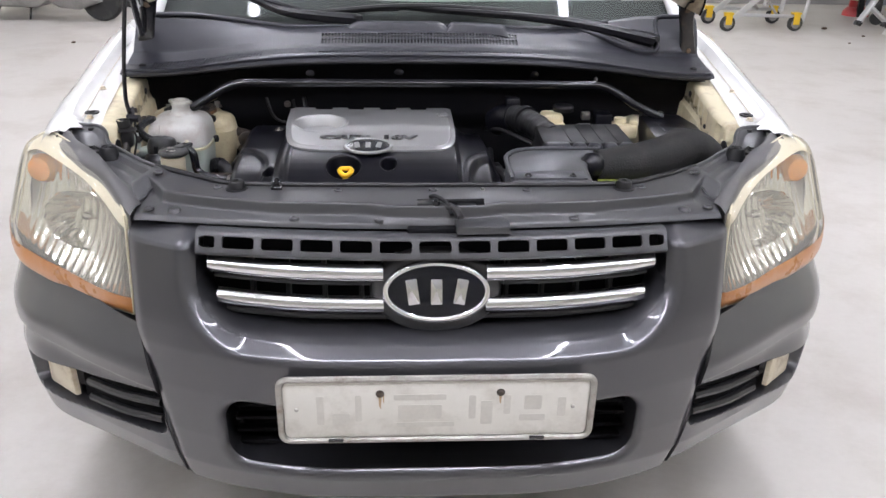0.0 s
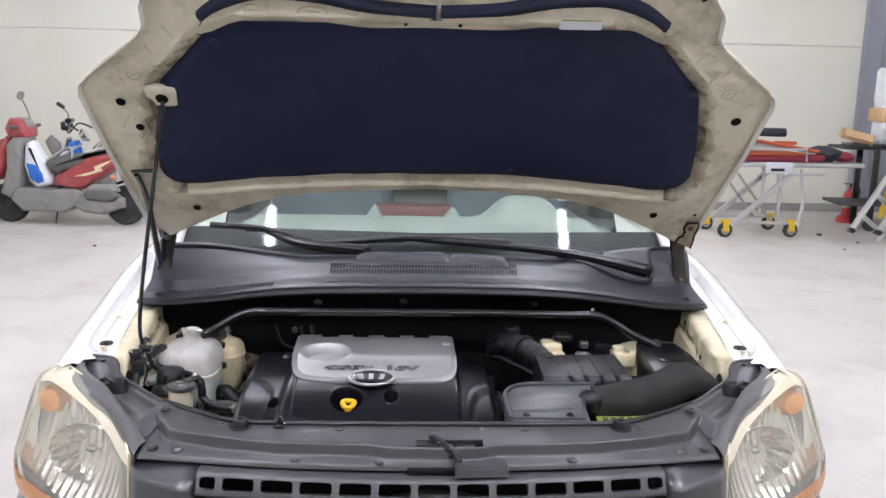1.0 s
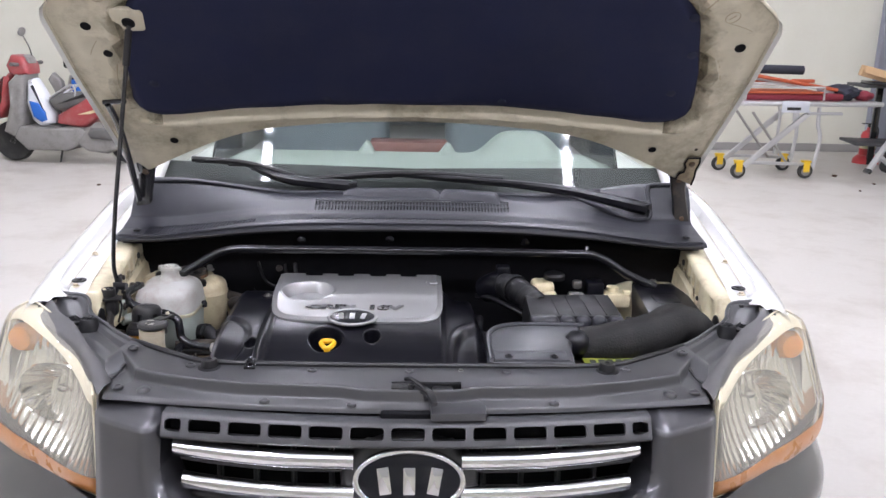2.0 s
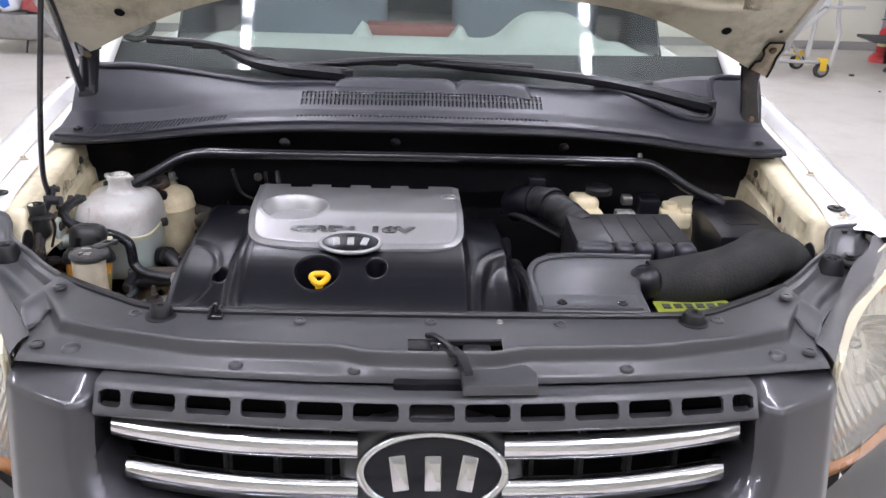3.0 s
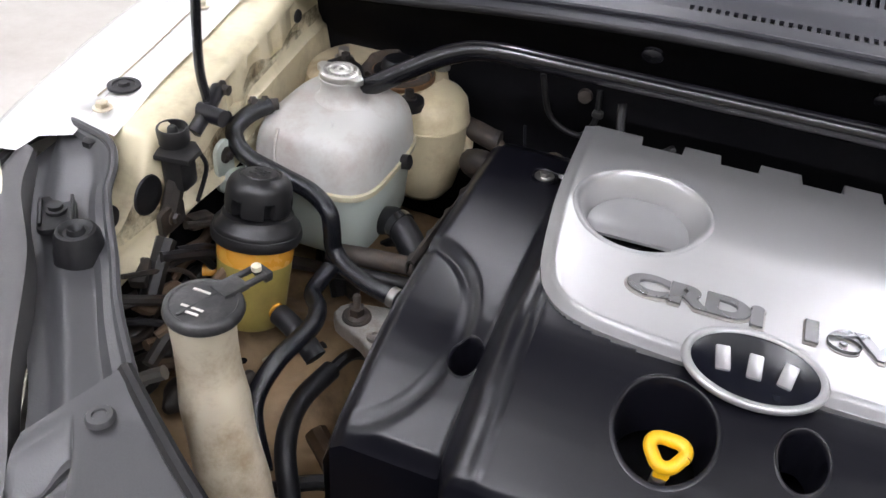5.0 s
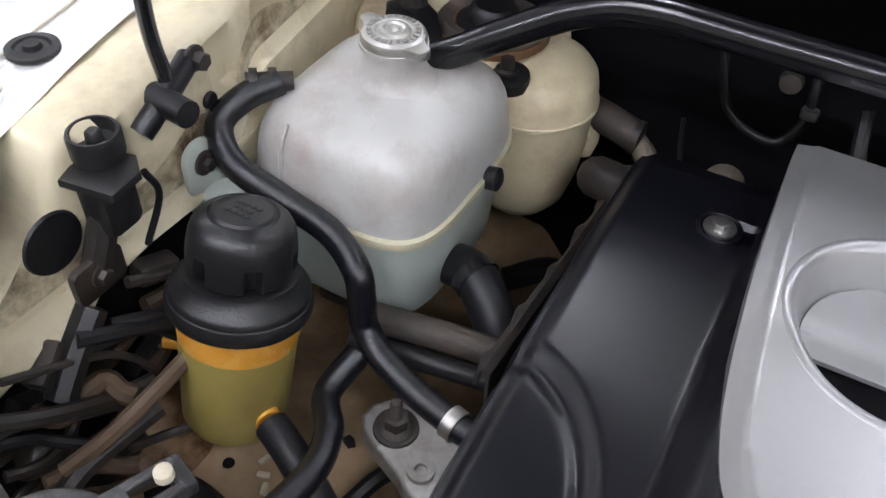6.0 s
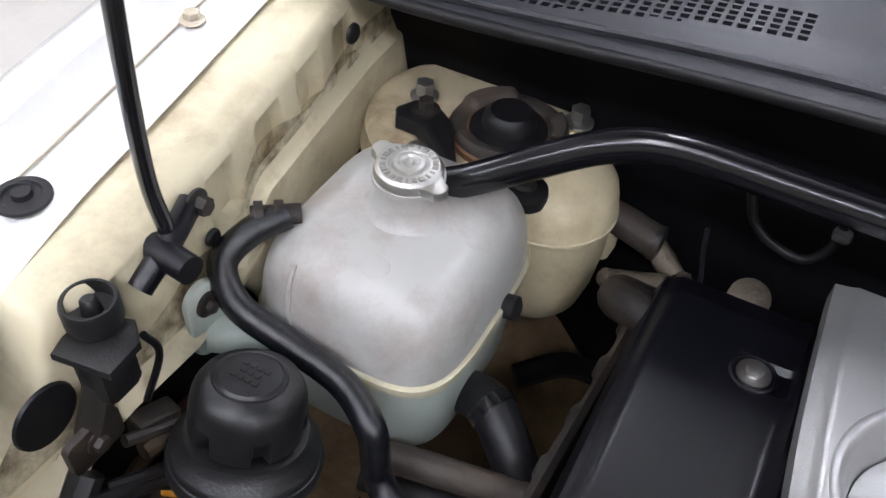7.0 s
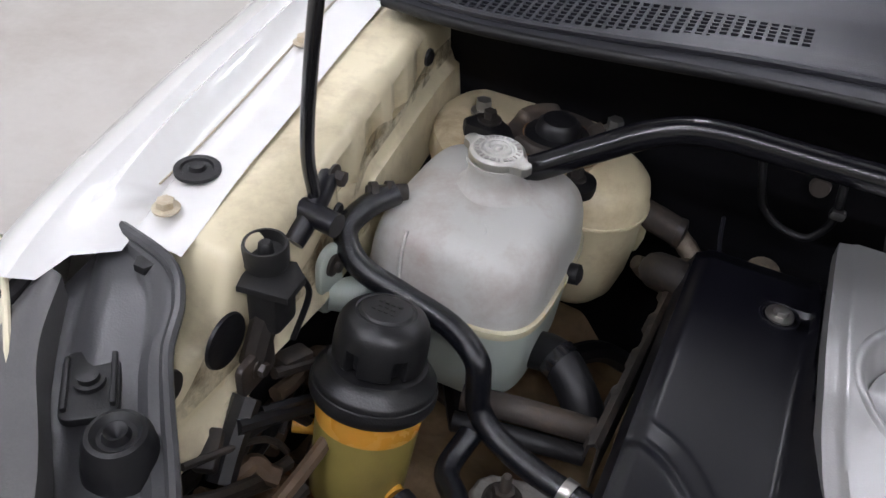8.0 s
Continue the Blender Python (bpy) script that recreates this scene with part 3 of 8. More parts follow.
bumper = part("bumper", bumper_centre(), GREY_PAINT, car, "glossy graphite-grey bumper centre", 30)
for s in (-1, 1):
    corner = part("bumper_corner", bumper_corner(s), GREY_PAINT, car, "graphite-grey bumper corner with a fog lamp", 30)
    lens = slab([(-0.070, -0.030), (0.060, -0.036), (0.066, -0.030), (0.060, 0.030), (0.052, 0.036), (-0.066, 0.036), (-0.072, 0.030)], 0.012, 0.004)
    lens.transform(Matrix.Translation((s * 0.772, 0.292, 0.470)) @ Matrix.Rotation(radians(s * 48), 4, "Z") @ Matrix.Rotation(radians(90), 4, "X") @ Matrix.Rotation(radians(s * -8), 4, "Z") @ Matrix.Diagonal((s, 1, 1, 1)))
    bmesh.ops.recalc_face_normals(lens, faces=lens.faces)
    part("fog_lamp", lens, NECK, corner, "milky yellowed fog lamp")
    for dz in (0.0, -0.036):
        part("slat", tube([(s * 0.510, 0.085, 0.528 + dz), (s * 0.60, 0.140, 0.512 + dz), (s * 0.690, 0.212, 0.497 + dz)], 0.009, 8, 14), BLACK_PLASTIC, corner, "black plastic slat")
    # Near-black sheet paints the shade in the pocket behind the slats
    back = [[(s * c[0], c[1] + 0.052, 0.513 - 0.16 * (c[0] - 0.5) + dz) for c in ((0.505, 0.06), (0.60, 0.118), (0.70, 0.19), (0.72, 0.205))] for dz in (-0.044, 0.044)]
    part("slot_back", grid(back), SHADE_BLACK, corner, "near-black sheet, painted shade behind the slats")


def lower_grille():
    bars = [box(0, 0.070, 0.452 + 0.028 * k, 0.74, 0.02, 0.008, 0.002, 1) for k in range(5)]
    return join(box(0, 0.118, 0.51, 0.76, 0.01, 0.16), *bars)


# Bars and backing in near-black, the intake's shade painted on
part("lower_grille", lower_grille(), SHADE_BLACK, bumper, "lower air intake backed with painted near-black shade")

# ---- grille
# Near-black backing sheet: shade behind the grille is its colour
grille = part("grille", box(0, 0.185, 0.79, 0.84, 0.008, 0.19), SHADE_BLACK, car, "dark grille with two chrome bars")


def grille_y(x):
    return plan_y(abs(x)) * 0.9 + 0.125


def bar_sweep(x0, x1, z, hz, dy, bulge, rise=0.0, n=40):
    """A bar across the grille, of rounded section, that follows the nose's curve."""
    rows = []
    for x in np.linspace(x0, x1, n):
        y = grille_y(x) - 0.035
        zc = z + rise * abs(x)
        rows.append([(x, y - bulge * math.cos(a) + dy, zc + hz * math.sin(a)) for a in np.linspace(-math.pi, math.pi, 21)[:-1]])
    bm = grid(rows, closed_u=True)
    bm.verts.ensure_lookup_table()
    bm.faces.new([bm.verts[k] for k in range(20)])
    bm.faces.new([bm.verts[(n - 1) * 20 + k] for k in range(20)])
    return bm


for z, w in ((0.813, 0.398), (0.752, 0.385)):
    for s in (-1, 1):
        x0, x1 = sorted((s * 0.090, s * w))
        part("chrome_bar", bar_sweep(x0, x1, z, 0.0155, 0, 0.016, 0.008), CHROME, grille, "polished chrome bar")
# moulded frame: top bar with slots, lower rails and upright ribs
SLOT0, SLOT_W, PITCH = -0.3685, 0.056, 0.0681


def slot_panel():
    """Sloping top of the grille with a row of rounded slots."""
    xs = [-0.415, -0.409]
    for k in range(-1, 12):
        a = SLOT0 + PITCH * k
        xs += [a + f for f in (0.0, 0.0035, 0.02, 0.036, SLOT_W - 0.0035, SLOT_W)]
    xs = sorted(x for x in set(round(v, 4) for v in xs + [0.409, 0.415]) if -0.416 < x < 0.416)
    sec = [(0.043, 0.868), (0.042, 0.8725), (0.032, 0.8760), (0.010, 0.8775), (0.004, 0.876), (0.0005, 0.8725), (0.0, 0.8715), (-0.0025, 0.868), (-0.0095, 0.857),
           (-0.012, 0.8535), (-0.0125, 0.8525), (-0.016, 0.848), (-0.0165, 0.845), (-0.013, 0.840), (0.004, 0.836), (0.02, 0.834)]
    rows = [[(x, 0.055 + 0.19 * x * x + dy, z) for dy, z in sec] for x in xs]

    def hole(i, j):
        m = (xs[i] + xs[i + 1]) / 2
        u = (m - SLOT0) % PITCH
        return 6 <= j <= 8 and u < SLOT_W and abs(m) < 0.405
    bm = grid(rows, skip=hole)
    bm.verts.ensure_lookup_table()
    n = len(sec)
    # rounded corners of the slots
    for i in range(len(xs) - 1):
        if not hole(i, 7):
            continue
        for (d, e) in ((0, 1), (1, 0)):
            if (i + d - e < 0) or hole(i - 1 if d == 0 else i + 1, 7):
                continue
            for j, q in ((6, 7), (9, 8)):
                bm.faces.new([bm.verts[(i + d) * n + j], bm.verts[(i + e) * n + j], bm.verts[(i + d) * n + q]])
    bmesh.ops.recalc_face_normals(bm, faces=bm.faces)
    return solid(bm, 0.006)


# Backing strip that paints the slots' inner shade
part("slot_backing", grid([[(x, 0.055 + 0.19 * x * x + 0.030 + 0.006 * k, 0.838 + 0.036 * k) for x in np.linspace(-0.41, 0.41, 40)] for k in (0, 1)]), SHADE_BLACK, grille, "near-black sheet, painted shade behind the slots")
part("slot_panel", slot_panel(), SHIELD_PLASTIC, grille, "dark sloping panel with a row of slots", 35)
part("rail", bar_sweep(-0.395, 0.395, 0.783, 0.006, 0.03, 0.012), SHIELD_PLASTIC, grille)
part("rail", bar_sweep(-0.375, 0.375, 0.722, 0.008, 0.02, 0.012), SHIELD_PLASTIC, grille)
for k in range(1, 12):
    x = -0.39 + 0.065 * k
    part("rib", box(x, grille_y(x) - 0.005, 0.775, 0.008, 0.02, 0.115, 0.002, 1), BLACK_PLASTIC, grille)

# ---- emblem, its letters drawn as plain upright bars
EMB = Matrix.Translation((0.003, 0.050, 0.778)) @ Matrix.Rotation(radians(90 - 17), 4, "X")
mount = part("emblem_mount", slab(oval(0.118, 0.080, 48), 0.03, 0.02, EMB @ Matrix.Translation((0, 0.002, -0.034)), 4), SHIELD_PLASTIC, grille, "dark oval emblem seat")
emblem = part("emblem", slab(oval(0.086, 0.046, 48), 0.006, 0.003, EMB @ Matrix.Translation((0, 0, 0.002))), EMBLEM_BLACK, grille, "oval badge with a chrome ring and plain chrome shapes")
ring = [(0.090 * math.cos(a), 0.050 * math.sin(a), 0.006) for a in np.linspace(0, 2 * math.pi, 49)]
part("ring", moved(tube(ring, 0.0060, 10, 49, False, False), EMB), CHROME, emblem, "chrome oval ring")
for cx, lean in ((-0.042, 8), (0.0, 0), (0.043, -10)):
    part("bar", moved(slab(rrect(-0.0105, -0.023, 0.0105, 0.023, 0.002), 0.005, 0.002), EMB @ Matrix.Translation((cx, 0, 0.006)) @ Matrix.Rotation(radians(lean), 4, "Z")), CHROME, emblem, "plain chrome shape")

# ---- number plate
PL = Matrix.Translation((0.002, -0.058, 0.610)) @ Matrix.Rotation(radians(90 + 3), 4, "X")
plate = part("number_plate", slab(rrect(-0.262, -0.058, 0.262, 0.058, 0.012), 0.008, 0.002, PL), PLATE_WHITE, car, "dirty white number plate with worn faded print")
frame_pts = [(x, y, 0.007) for x, y in rrect(-0.268, -0.064, 0.268, 0.064, 0.016)]
part("frame", moved(tube(frame_pts + frame_pts[:1], 0.006, 8, len(frame_pts) + 1, False, False), PL), ALLOY, plate, "silver plate frame")
for x, w, h, y in ((-0.20, 0.012, 0.06, 0), (-0.165, 0.03, 0.022, -0.018), (-0.135, 0.011, 0.055, 0.004), (-0.03, 0.09, 0.012, 0.026),
                   (-0.03, 0.075, 0.03, -0.005), (-0.02, 0.1, 0.01, -0.032), (0.06, 0.012, 0.05, 0.004), (0.085, 0.02, 0.05, -0.008),
                   (0.12, 0.012, 0.04, 0.008), (0.165, 0.045, 0.014, -0.02), (0.165, 0.03, 0.03, 0.012), (0.215, 0.014, 0.04, 0.002)):
    part("faded_bar", moved(slab(rrect(x - w / 2, y - h / 2, x + w / 2, y + h / 2, 0.003, 2), 0.0006), PL @ Matrix.Translation((0, 0, 0.008))), PLATE_GHOST, plate)
for x in (-0.098, 0.108):
    part("bolt", moved(hexbolt(0.005, 0.004), PL @ Matrix.Translation((x, 0.034, 0.008))), RUST, plate, "rusty plate bolt")
for x, w, h in ((-0.098, 0.006, 0.03), (0.108, 0.005, 0.022), (-0.092, 0.003, 0.018)):
    part("rust_streak", moved(slab([(x - w / 2, 0.032), (x + w / 2, 0.032), (x + w * 0.2, 0.032 - h), (x - w * 0.3, 0.032 - h * 0.8)], 0.0005), PL @ Matrix.Translation((0, 0, 0.008))), STREAK, plate)
for x in (-0.24, 0.235):
    part("rivet", lathe([(0.004, 0), (0.003, 0.002), (0.0001, 0.0025)], 10, PL @ Matrix.Translation((x, 0.002, 0.008))), STEEL, plate)
for x in (-0.175, 0.175):
    part("clip", box(x, -0.06, 0.014, 0.026, 0.007, 0.004, 0.001, 1, PL), GLOSS_BLACK, plate)

# ---- headlights: lens over a bright housing
HL_TOP = [(-0.552, 0.150, 0.883), (-0.600, 0.262, 0.893), (-0.655, 0.340, 0.917), (-0.722, 0.405, 0.938), (-0.790, 0.466, 0.945), (-0.852, 0.500, 0.912)]
HL_BOT = [(-0.566, 0.165, 0.676), (-0.630, 0.208, 0.672), (-0.700, 0.262, 0.671), (-0.780, 0.322, 0.672), (-0.858, 0.392, 0.684), (-0.905, 0.475, 0.735)]
HL_N = Vector((-0.5355, -0.7464, 0.3952))


def headlight_surface(s, inset=0.0, n=110, m=30, k0=0.0, k1=1.0, bulge=0.036, lo=0.0, hi=1.0):
    T, B = spl(HL_TOP, n), spl(HL_BOT, n)
    rows = []
    for i in range(n):
        u = i / (n - 1)
        row = []
        for j in range(m):
            v = lo + (hi - lo) * j / (m - 1)
            p = Vector(B[i]).lerp(Vector(T[i]), v)
            q = (1 - (2 * u - 1) ** 4) * (1 - (2 * v - 1) ** 4)
            out = bulge * math.sqrt(max(q, 0)) - inset
            p = p + HL_N * out
            row.append((s * -p.x, p.y, p.z))
        rows.append(row)
    i0, i1 = int(k0 * (n - 1)), int(k1 * (n - 1))
    bm = grid(rows[i0:i1 + 1])
    bmesh.ops.recalc_face_normals(bm, faces=bm.faces)
    return bm


def headlight_back(s):
    """Bright back of the lamp with upright flutes."""
    n, m = 150, 16
    T, B = spl(HL_TOP, n), spl(HL_BOT, n)
    rows = []
    for i in range(n):
        u = i / (n - 1)
        row = []
        for j in range(m):
            v = 0.04 + 0.90 * j / (m - 1)
            p = Vector(B[i]).lerp(Vector(T[i]), v)
            dish = math.sin(math.pi * min(1.0, max(0.0, (u - 0.04) / 0.92))) * math.sin(math.pi * v)
            wave = 0.0018 * math.sin(i * 0.84) * smooth(0.0, 0.2, v) * smooth(0.80, 0.66, v) * smooth(0.0, 0.1, u) * smooth(0.95, 0.8, u)
            p = p - HL_N * (0.004 + 0.040 * dish) + HL_N * wave
            row.append((s * -p.x, p.y, p.z))
        rows.append(row)
    bm = grid(rows)
    bmesh.ops.recalc_face_normals(bm, faces=bm.faces)
    return bm


for s in (-1, 1):
    hl = part("headlight", headlight_surface(s, 0.056, bulge=0.0, lo=0.03, hi=0.95), LAMP_DARK, car, "hazed yellowing headlight with amber strip below")
    part("reflector_back", headlight_back(s), LAMP_HOUSE, hl, "fluted mirror-bright reflector", 60)
    part("lens", headlight_surface(s), HEADLAMP, hl, "hazy clear plastic lens").visible_shadow = False
    T = spl(HL_TOP, 44)
    B = spl(HL_BOT, 44)
    ringpts = [(s * -p[0], p[1], p[2]) for p in list(B) + list(T[::-1]) + [B[0]]]
    part("seal", tube(ringpts, 0.0022, 8, len(ringpts), False, False), LAMP_CREAM, hl, "pale lens edge")
    part("upper_trim", headlight_surface(s, 0.010, bulge=0.034, lo=0.855, hi=0.99, m=10), LAMP_CREAM, hl, "yellowed white upper trim", 60)
    # amber strip along the foot, over the lens
    strip = headlight_surface(s, -0.0015, lo=0.0, hi=0.17, m=8)
    part("amber_strip", strip, ORANGE_LENS, hl, "amber side strip", 60)
    axis = (Vector((s * 0.20, -0.95, 0.05))).normalized()
    c = Vector((s * 0.705, 0.352, 0.795))
    M4 = Matrix.Translation(c) @ axis.to_track_quat("Z", "Y").to_matrix().to_4x4() @ Matrix.Diagonal((1.0, 0.80, 1, 1))
    dish = []
    for r, d in ((0.010, -0.050), (0.022, -0.047), (0.040, -0.037), (0.058, -0.022), (0.072, -0.004), (0.078, 0.006), (0.081, 0.006)):
        dish.append([(r * math.cos(a) * (1 + 0.02 * math.cos(18 * a)), r * math.sin(a), d + 0.0018 * math.cos(26 * r / 0.078 * math.cos(a) * 3)) for a in np.linspace(0, 2 * math.pi, 72, endpoint=False)])
    bw = part("reflector", moved(grid(dish, closed_u=True), M4), LAMP_HOUSE, hl, "mirror-bright fluted reflector bowl", 12)
    part("bulb", lathe([(0.012, -0.05), (0.012, -0.022), (0.009, -0.012), (0.0001, -0.010)], 14, M4), CHROME, bw)
    c = Vector((s * 0.815, 0.455, 0.868))
    M4 = Matrix.Translation(c) @ axis.to_track_quat("Z", "Y").to_matrix().to_4x4()
    part("turn_bulb", lathe([(0.026, -0.03), (0.032, -0.008), (0.025, 0.008), (0.0001, 0.014)], 20, M4), TURN_AMBER, hl, "amber turn-signal bulb")

# ---- front fenders and hood gutters
crest_x = curve1([0.40, 0.46, 0.60, 0.80, 1.0, 1.3, 1.7], [0.752, 0.765, 0.790, 0.815, 0.838, 0.868, 0.885])
crest_z = curve1([0.40, 0.46, 0.60, 0.80, 1.0, 1.3, 1.7], [0.940, 0.958, 0.972, 0.985, 1.0, 1.02, 1.03])
flange_x = curve1([0.40, 0.46, 0.60, 0.80, 1.0, 1.3, 1.7], [0.690, 0.700, 0.712, 0.740, 0.765, 0.80, 0.83])


def fender(s):
    rows = []
    for y in np.linspace(0.445, 1.7, 70):
        cx, cz, fx = crest_x(y), crest_z(y), flange_x(y)
        fz = 0.955 + 0.06 * (y - 0.58)
        prof = [(fx, fz), (fx + 0.004, fz + 0.001), (fx + 0.030, fz), (fx + 0.040, fz - 0.002), (fx + 0.043, fz - 0.004),
                (cx - 0.028, fz - 0.003), (cx - 0.013, cz - 0.003), (cx - 0.009, cz - 0.006), (cx, cz), (cx + 0.012, cz - 0.003),
                (cx + 0.032, cz - 0.016), (cx + 0.055, cz - 0.05), (cx + 0.078, cz - 0.12), (cx + 0.09, cz - 0.22),
                (cx + 0.093, cz - 0.32), (cx + 0.085, cz - 0.42)]
        lowest = 0.30 if y > 1.35 else 0.42 + 0.33 * math.sqrt(max(0.0, 1 - ((y - 0.93) / 0.42) ** 2)) if abs(y - 0.93) < 0.42 else 0.42
        prof.append((cx + 0.080, max(lowest, 0.30)))
        lead = smooth(0.62, 0.445, y)
        rows.append([(s * x, y + lead * 0.068 * smooth(8, 4, i), max(z, lowest) if i > 11 else z) for i, (x, z) in enumerate(prof)])
    return grid(rows if s > 0 else rows[::-1])


for s in (-1, 1):
    fd = part("fender", fender(s), WHITE_PAINT, car, "white front fender with a bolted flange", 45)
    for x, y in ((0.7285, 0.5385), (0.7665, 0.754)):
        part("bolt", moved(hexbolt(0.0060, 0.007), Matrix.Translation((s * x, y, 0.957 + 0.06 * (y - 0.58)))), NECK, fd, "painted fender bolt")
    # Thin tan line that paints the soft shading along the gutter
    seam = [(s * (flange_x(y) + 0.0435), y, 0.9525 + 0.06 * (y - 0.58)) for y in np.linspace(0.56, 1.25, 60)]
    part("gutter_shade", tube(seam, 0.0009, 6, 60, False), CREASE, fd, "thin tan line painting the gutter's shading")
    part("grommet", lathe([(0.0155, 0), (0.0155, 0.0025), (0.011, 0.003), (0.010, 0.0015), (0.006, 0.002), (0.005, 0.005), (0.0001, 0.005)], 24,
                          Matrix.Translation((s * 0.737, 0.580, 0.9555))), RUBBER, fd, "black rubber grommet")


def inner_rail(s):
    """Apron between the bay and the fender flange, with its stepped top and ribs."""
    rows = []
    for y in np.linspace(0.40, 1.0, 160):
        fx = flange_x(y)
        ex = lin([0.40, 0.50, 0.60, 0.69, 0.85, 1.0], [0.675, 0.672, 0.668, 0.678, 0.700, 0.71])(y)
        fz = 0.951 + 0.06 * (y - 0.58)
        rib = 0.009 * sum(smooth(0.017, 0.011, abs(y - c)) for c in (0.560, 0.665, 0.720, 0.775, 0.830))
        low = 0.866 + 0.044 * smooth(0.64, 0.70, y)
        deep = smooth(0.65, 0.69, y)
        drop = 0.06 * smooth(0.530, 0.500, y)
        prof = [(fx + 0.02, fz - drop), (ex + 0.010, fz - drop), (ex + 0.003, fz - 0.003 - drop), (ex, fz - 0.010 - drop), (ex - 0.001 + rib, fz - 0.022 - drop),
                (ex - 0.003 + rib, min(fz - 0.05, fz - 0.03 - drop)), (ex - 0.004, low + 0.012 - drop * 0.3), (ex - 0.008, low - drop * 0.3), (ex - 0.013, low - 0.003 - drop * 0.3), (ex - 0.015, low - 0.007 - (drop * 0.3) - 0.03 * deep), (ex - 0.006 - 0.014 * deep, low - 0.013 - drop * 0.3 - 0.10 * deep)]
        rows.append([(s * x, y, z) for x, z in prof])
    return grid(rows if s < 0 else rows[::-1])


for s in (-1, 1):
    rail = part("inner_apron", inner_rail(s), CREAM_PAINT, car, "cream painted inner apron, stained with grime", 45)
    for (y, z, r) in ((0.507, 0.897, 0.0195), (0.64, 0.912, 0.006), (0.83, 0.945, 0.008), (0.455, 0.905, 0.012)):
        part("plug", lathe([(r, 0), (r * 0.96, 0.002), (r * 0.8, 0.003), (0.0001, 0.0025)], 24, Matrix.Translation((s * 0.667 if y < 0.7 else s * 0.69, y, z)) @ Matrix.Rotation(radians(-s * 90), 4, "Y")), RUBBER, rail, "black rubber plug")

# grime caught low on the apron's wall and round its plug
for s in (-1, 1):
    wall_x = lin([0.40, 0.50, 0.60, 0.69, 0.85, 1.0], [0.675, 0.672, 0.668, 0.678, 0.700, 0.71])
    film = []
    for y in np.linspace(0.43, 0.90, 90):
        low = 0.866 + 0.044 * smooth(0.64, 0.70, y) + 0.002
        tall = 0.022 + 0.016 * noise.noise((y * 16, s * 2.0, 0.7)) + 0.020 * smooth(0.05, 0.0, abs(y - 0.615)) + 0.014 * smooth(0.04, 0.0, abs(y - 0.50))
        film.append([(s * (wall_x(y) - 0.0058), y, low + max(0.006, tall) * k / 6) for k in range(7)])
    part("stain", grid(film), APRON_GRIME, car, "brown grime along the apron's foot")

# ---- hood, propped open
HA = radians(47)
HB = Vector((0, 0.95, 1.13))
HU, HN = Vector((0, -math.cos(HA), math.sin(HA))), Vector((0, -math.sin(HA), -math.cos(HA)))   # along the hood, and out of its underside


def hood_pt(x, v, h=0.0):
    return HB + Vector((x, 0, 0)) + HU * v + HN * h


hood_w = lin([-0.05, 0.05, 0.18, 0.36, 0.53, 0.56, 0.69, 0.715, 0.775, 0.82, 0.90], [0.705, 0.72, 0.733, 0.752, 0.762, 0.750, 0.598, 0.582, 0.575, 0.535, 0.50])
hood_rear = curve1([0, 0.2, 0.43, 0.6, 0.74], [0.226, 0.214, 0.168, 0.076, -0.02])
hood_front = curve1([0, 0.26, 0.40, 0.54, 0.6], [0.883, 0.866, 0.848, 0.815, 0.79])
PAD_HALF = [(0.0, 0.727), (0.413, 0.727), (0.440, 0.717), (0.468, 0.700), (0.535, 0.622), (0.584, 0.568), (0.600, 0.535), (0.630, 0.416), (0.645, 0.330), (0.652, 0.276),
            (0.645, 0.250), (0.627, 0.230), (0.595, 0.222), (0.550, 0.223), (0.430, 0.243), (0.290, 0.260), (0.200, 0.268), (0.0, 0.272)]
pad_top = lin([p[0] for p in PAD_HALF[:10]], [p[1] for p in PAD_HALF[:10]])
pad_bot = lin([p[0] for p in PAD_HALF[:8:-1]], [p[1] for p in PAD_HALF[:8:-1]])
PA, PB = np.array(PAD_HALF[:-1]), np.array(PAD_HALF[1:])


def pad_dist(x, v):
    """Distance from the pad's outline, positive inside it."""
    p = np.array([abs(x), v])
    d = PB - PA
    t = np.clip(((p - PA) * d).sum(1) / (d * d).sum(1), 0, 1)
    m = float(np.sqrt((((PA + d * t[:, None]) - p) ** 2).sum(1)).min())
    return m if abs(x) < 0.652 and pad_bot(abs(x)) < v < pad_top(abs(x)) else -m


band_mid = curve1([0, 0.12, 0.26, 0.36, 0.42, 0.475], [0.766, 0.776, 0.804, 0.803, 0.780, 0.738])


def hood_relief(x, v):
    ax = abs(x)
    h = 0.0
    w = hood_w(v)
    h -= 0.010 * smooth(0.05, 0.0, w - ax)
    # the recess under the pad and the ledges round it
    d = pad_dist(x, v)
    h -= 0.014 * smooth(-0.022, -0.002, d)
    h += 0.003 * smooth(0.008, 0.0, abs(d + 0.030))
    # stamped ribs on the side arms
    for vv in (0.60, 0.64, 0.47, 0.40, 0.30):
        h += 0.004 * smooth(0.010, 0.002, abs(v - vv - 0.2 * (ax - 0.62))) * smooth(0.57, 0.60, ax) * smooth(0.74, 0.70, ax)
    h += 0.006 * smooth(0.03, 0.01, abs(v - (band_mid(min(ax, 0.475)) - 0.045))) * smooth(0.5, 0.45, ax)
    return h


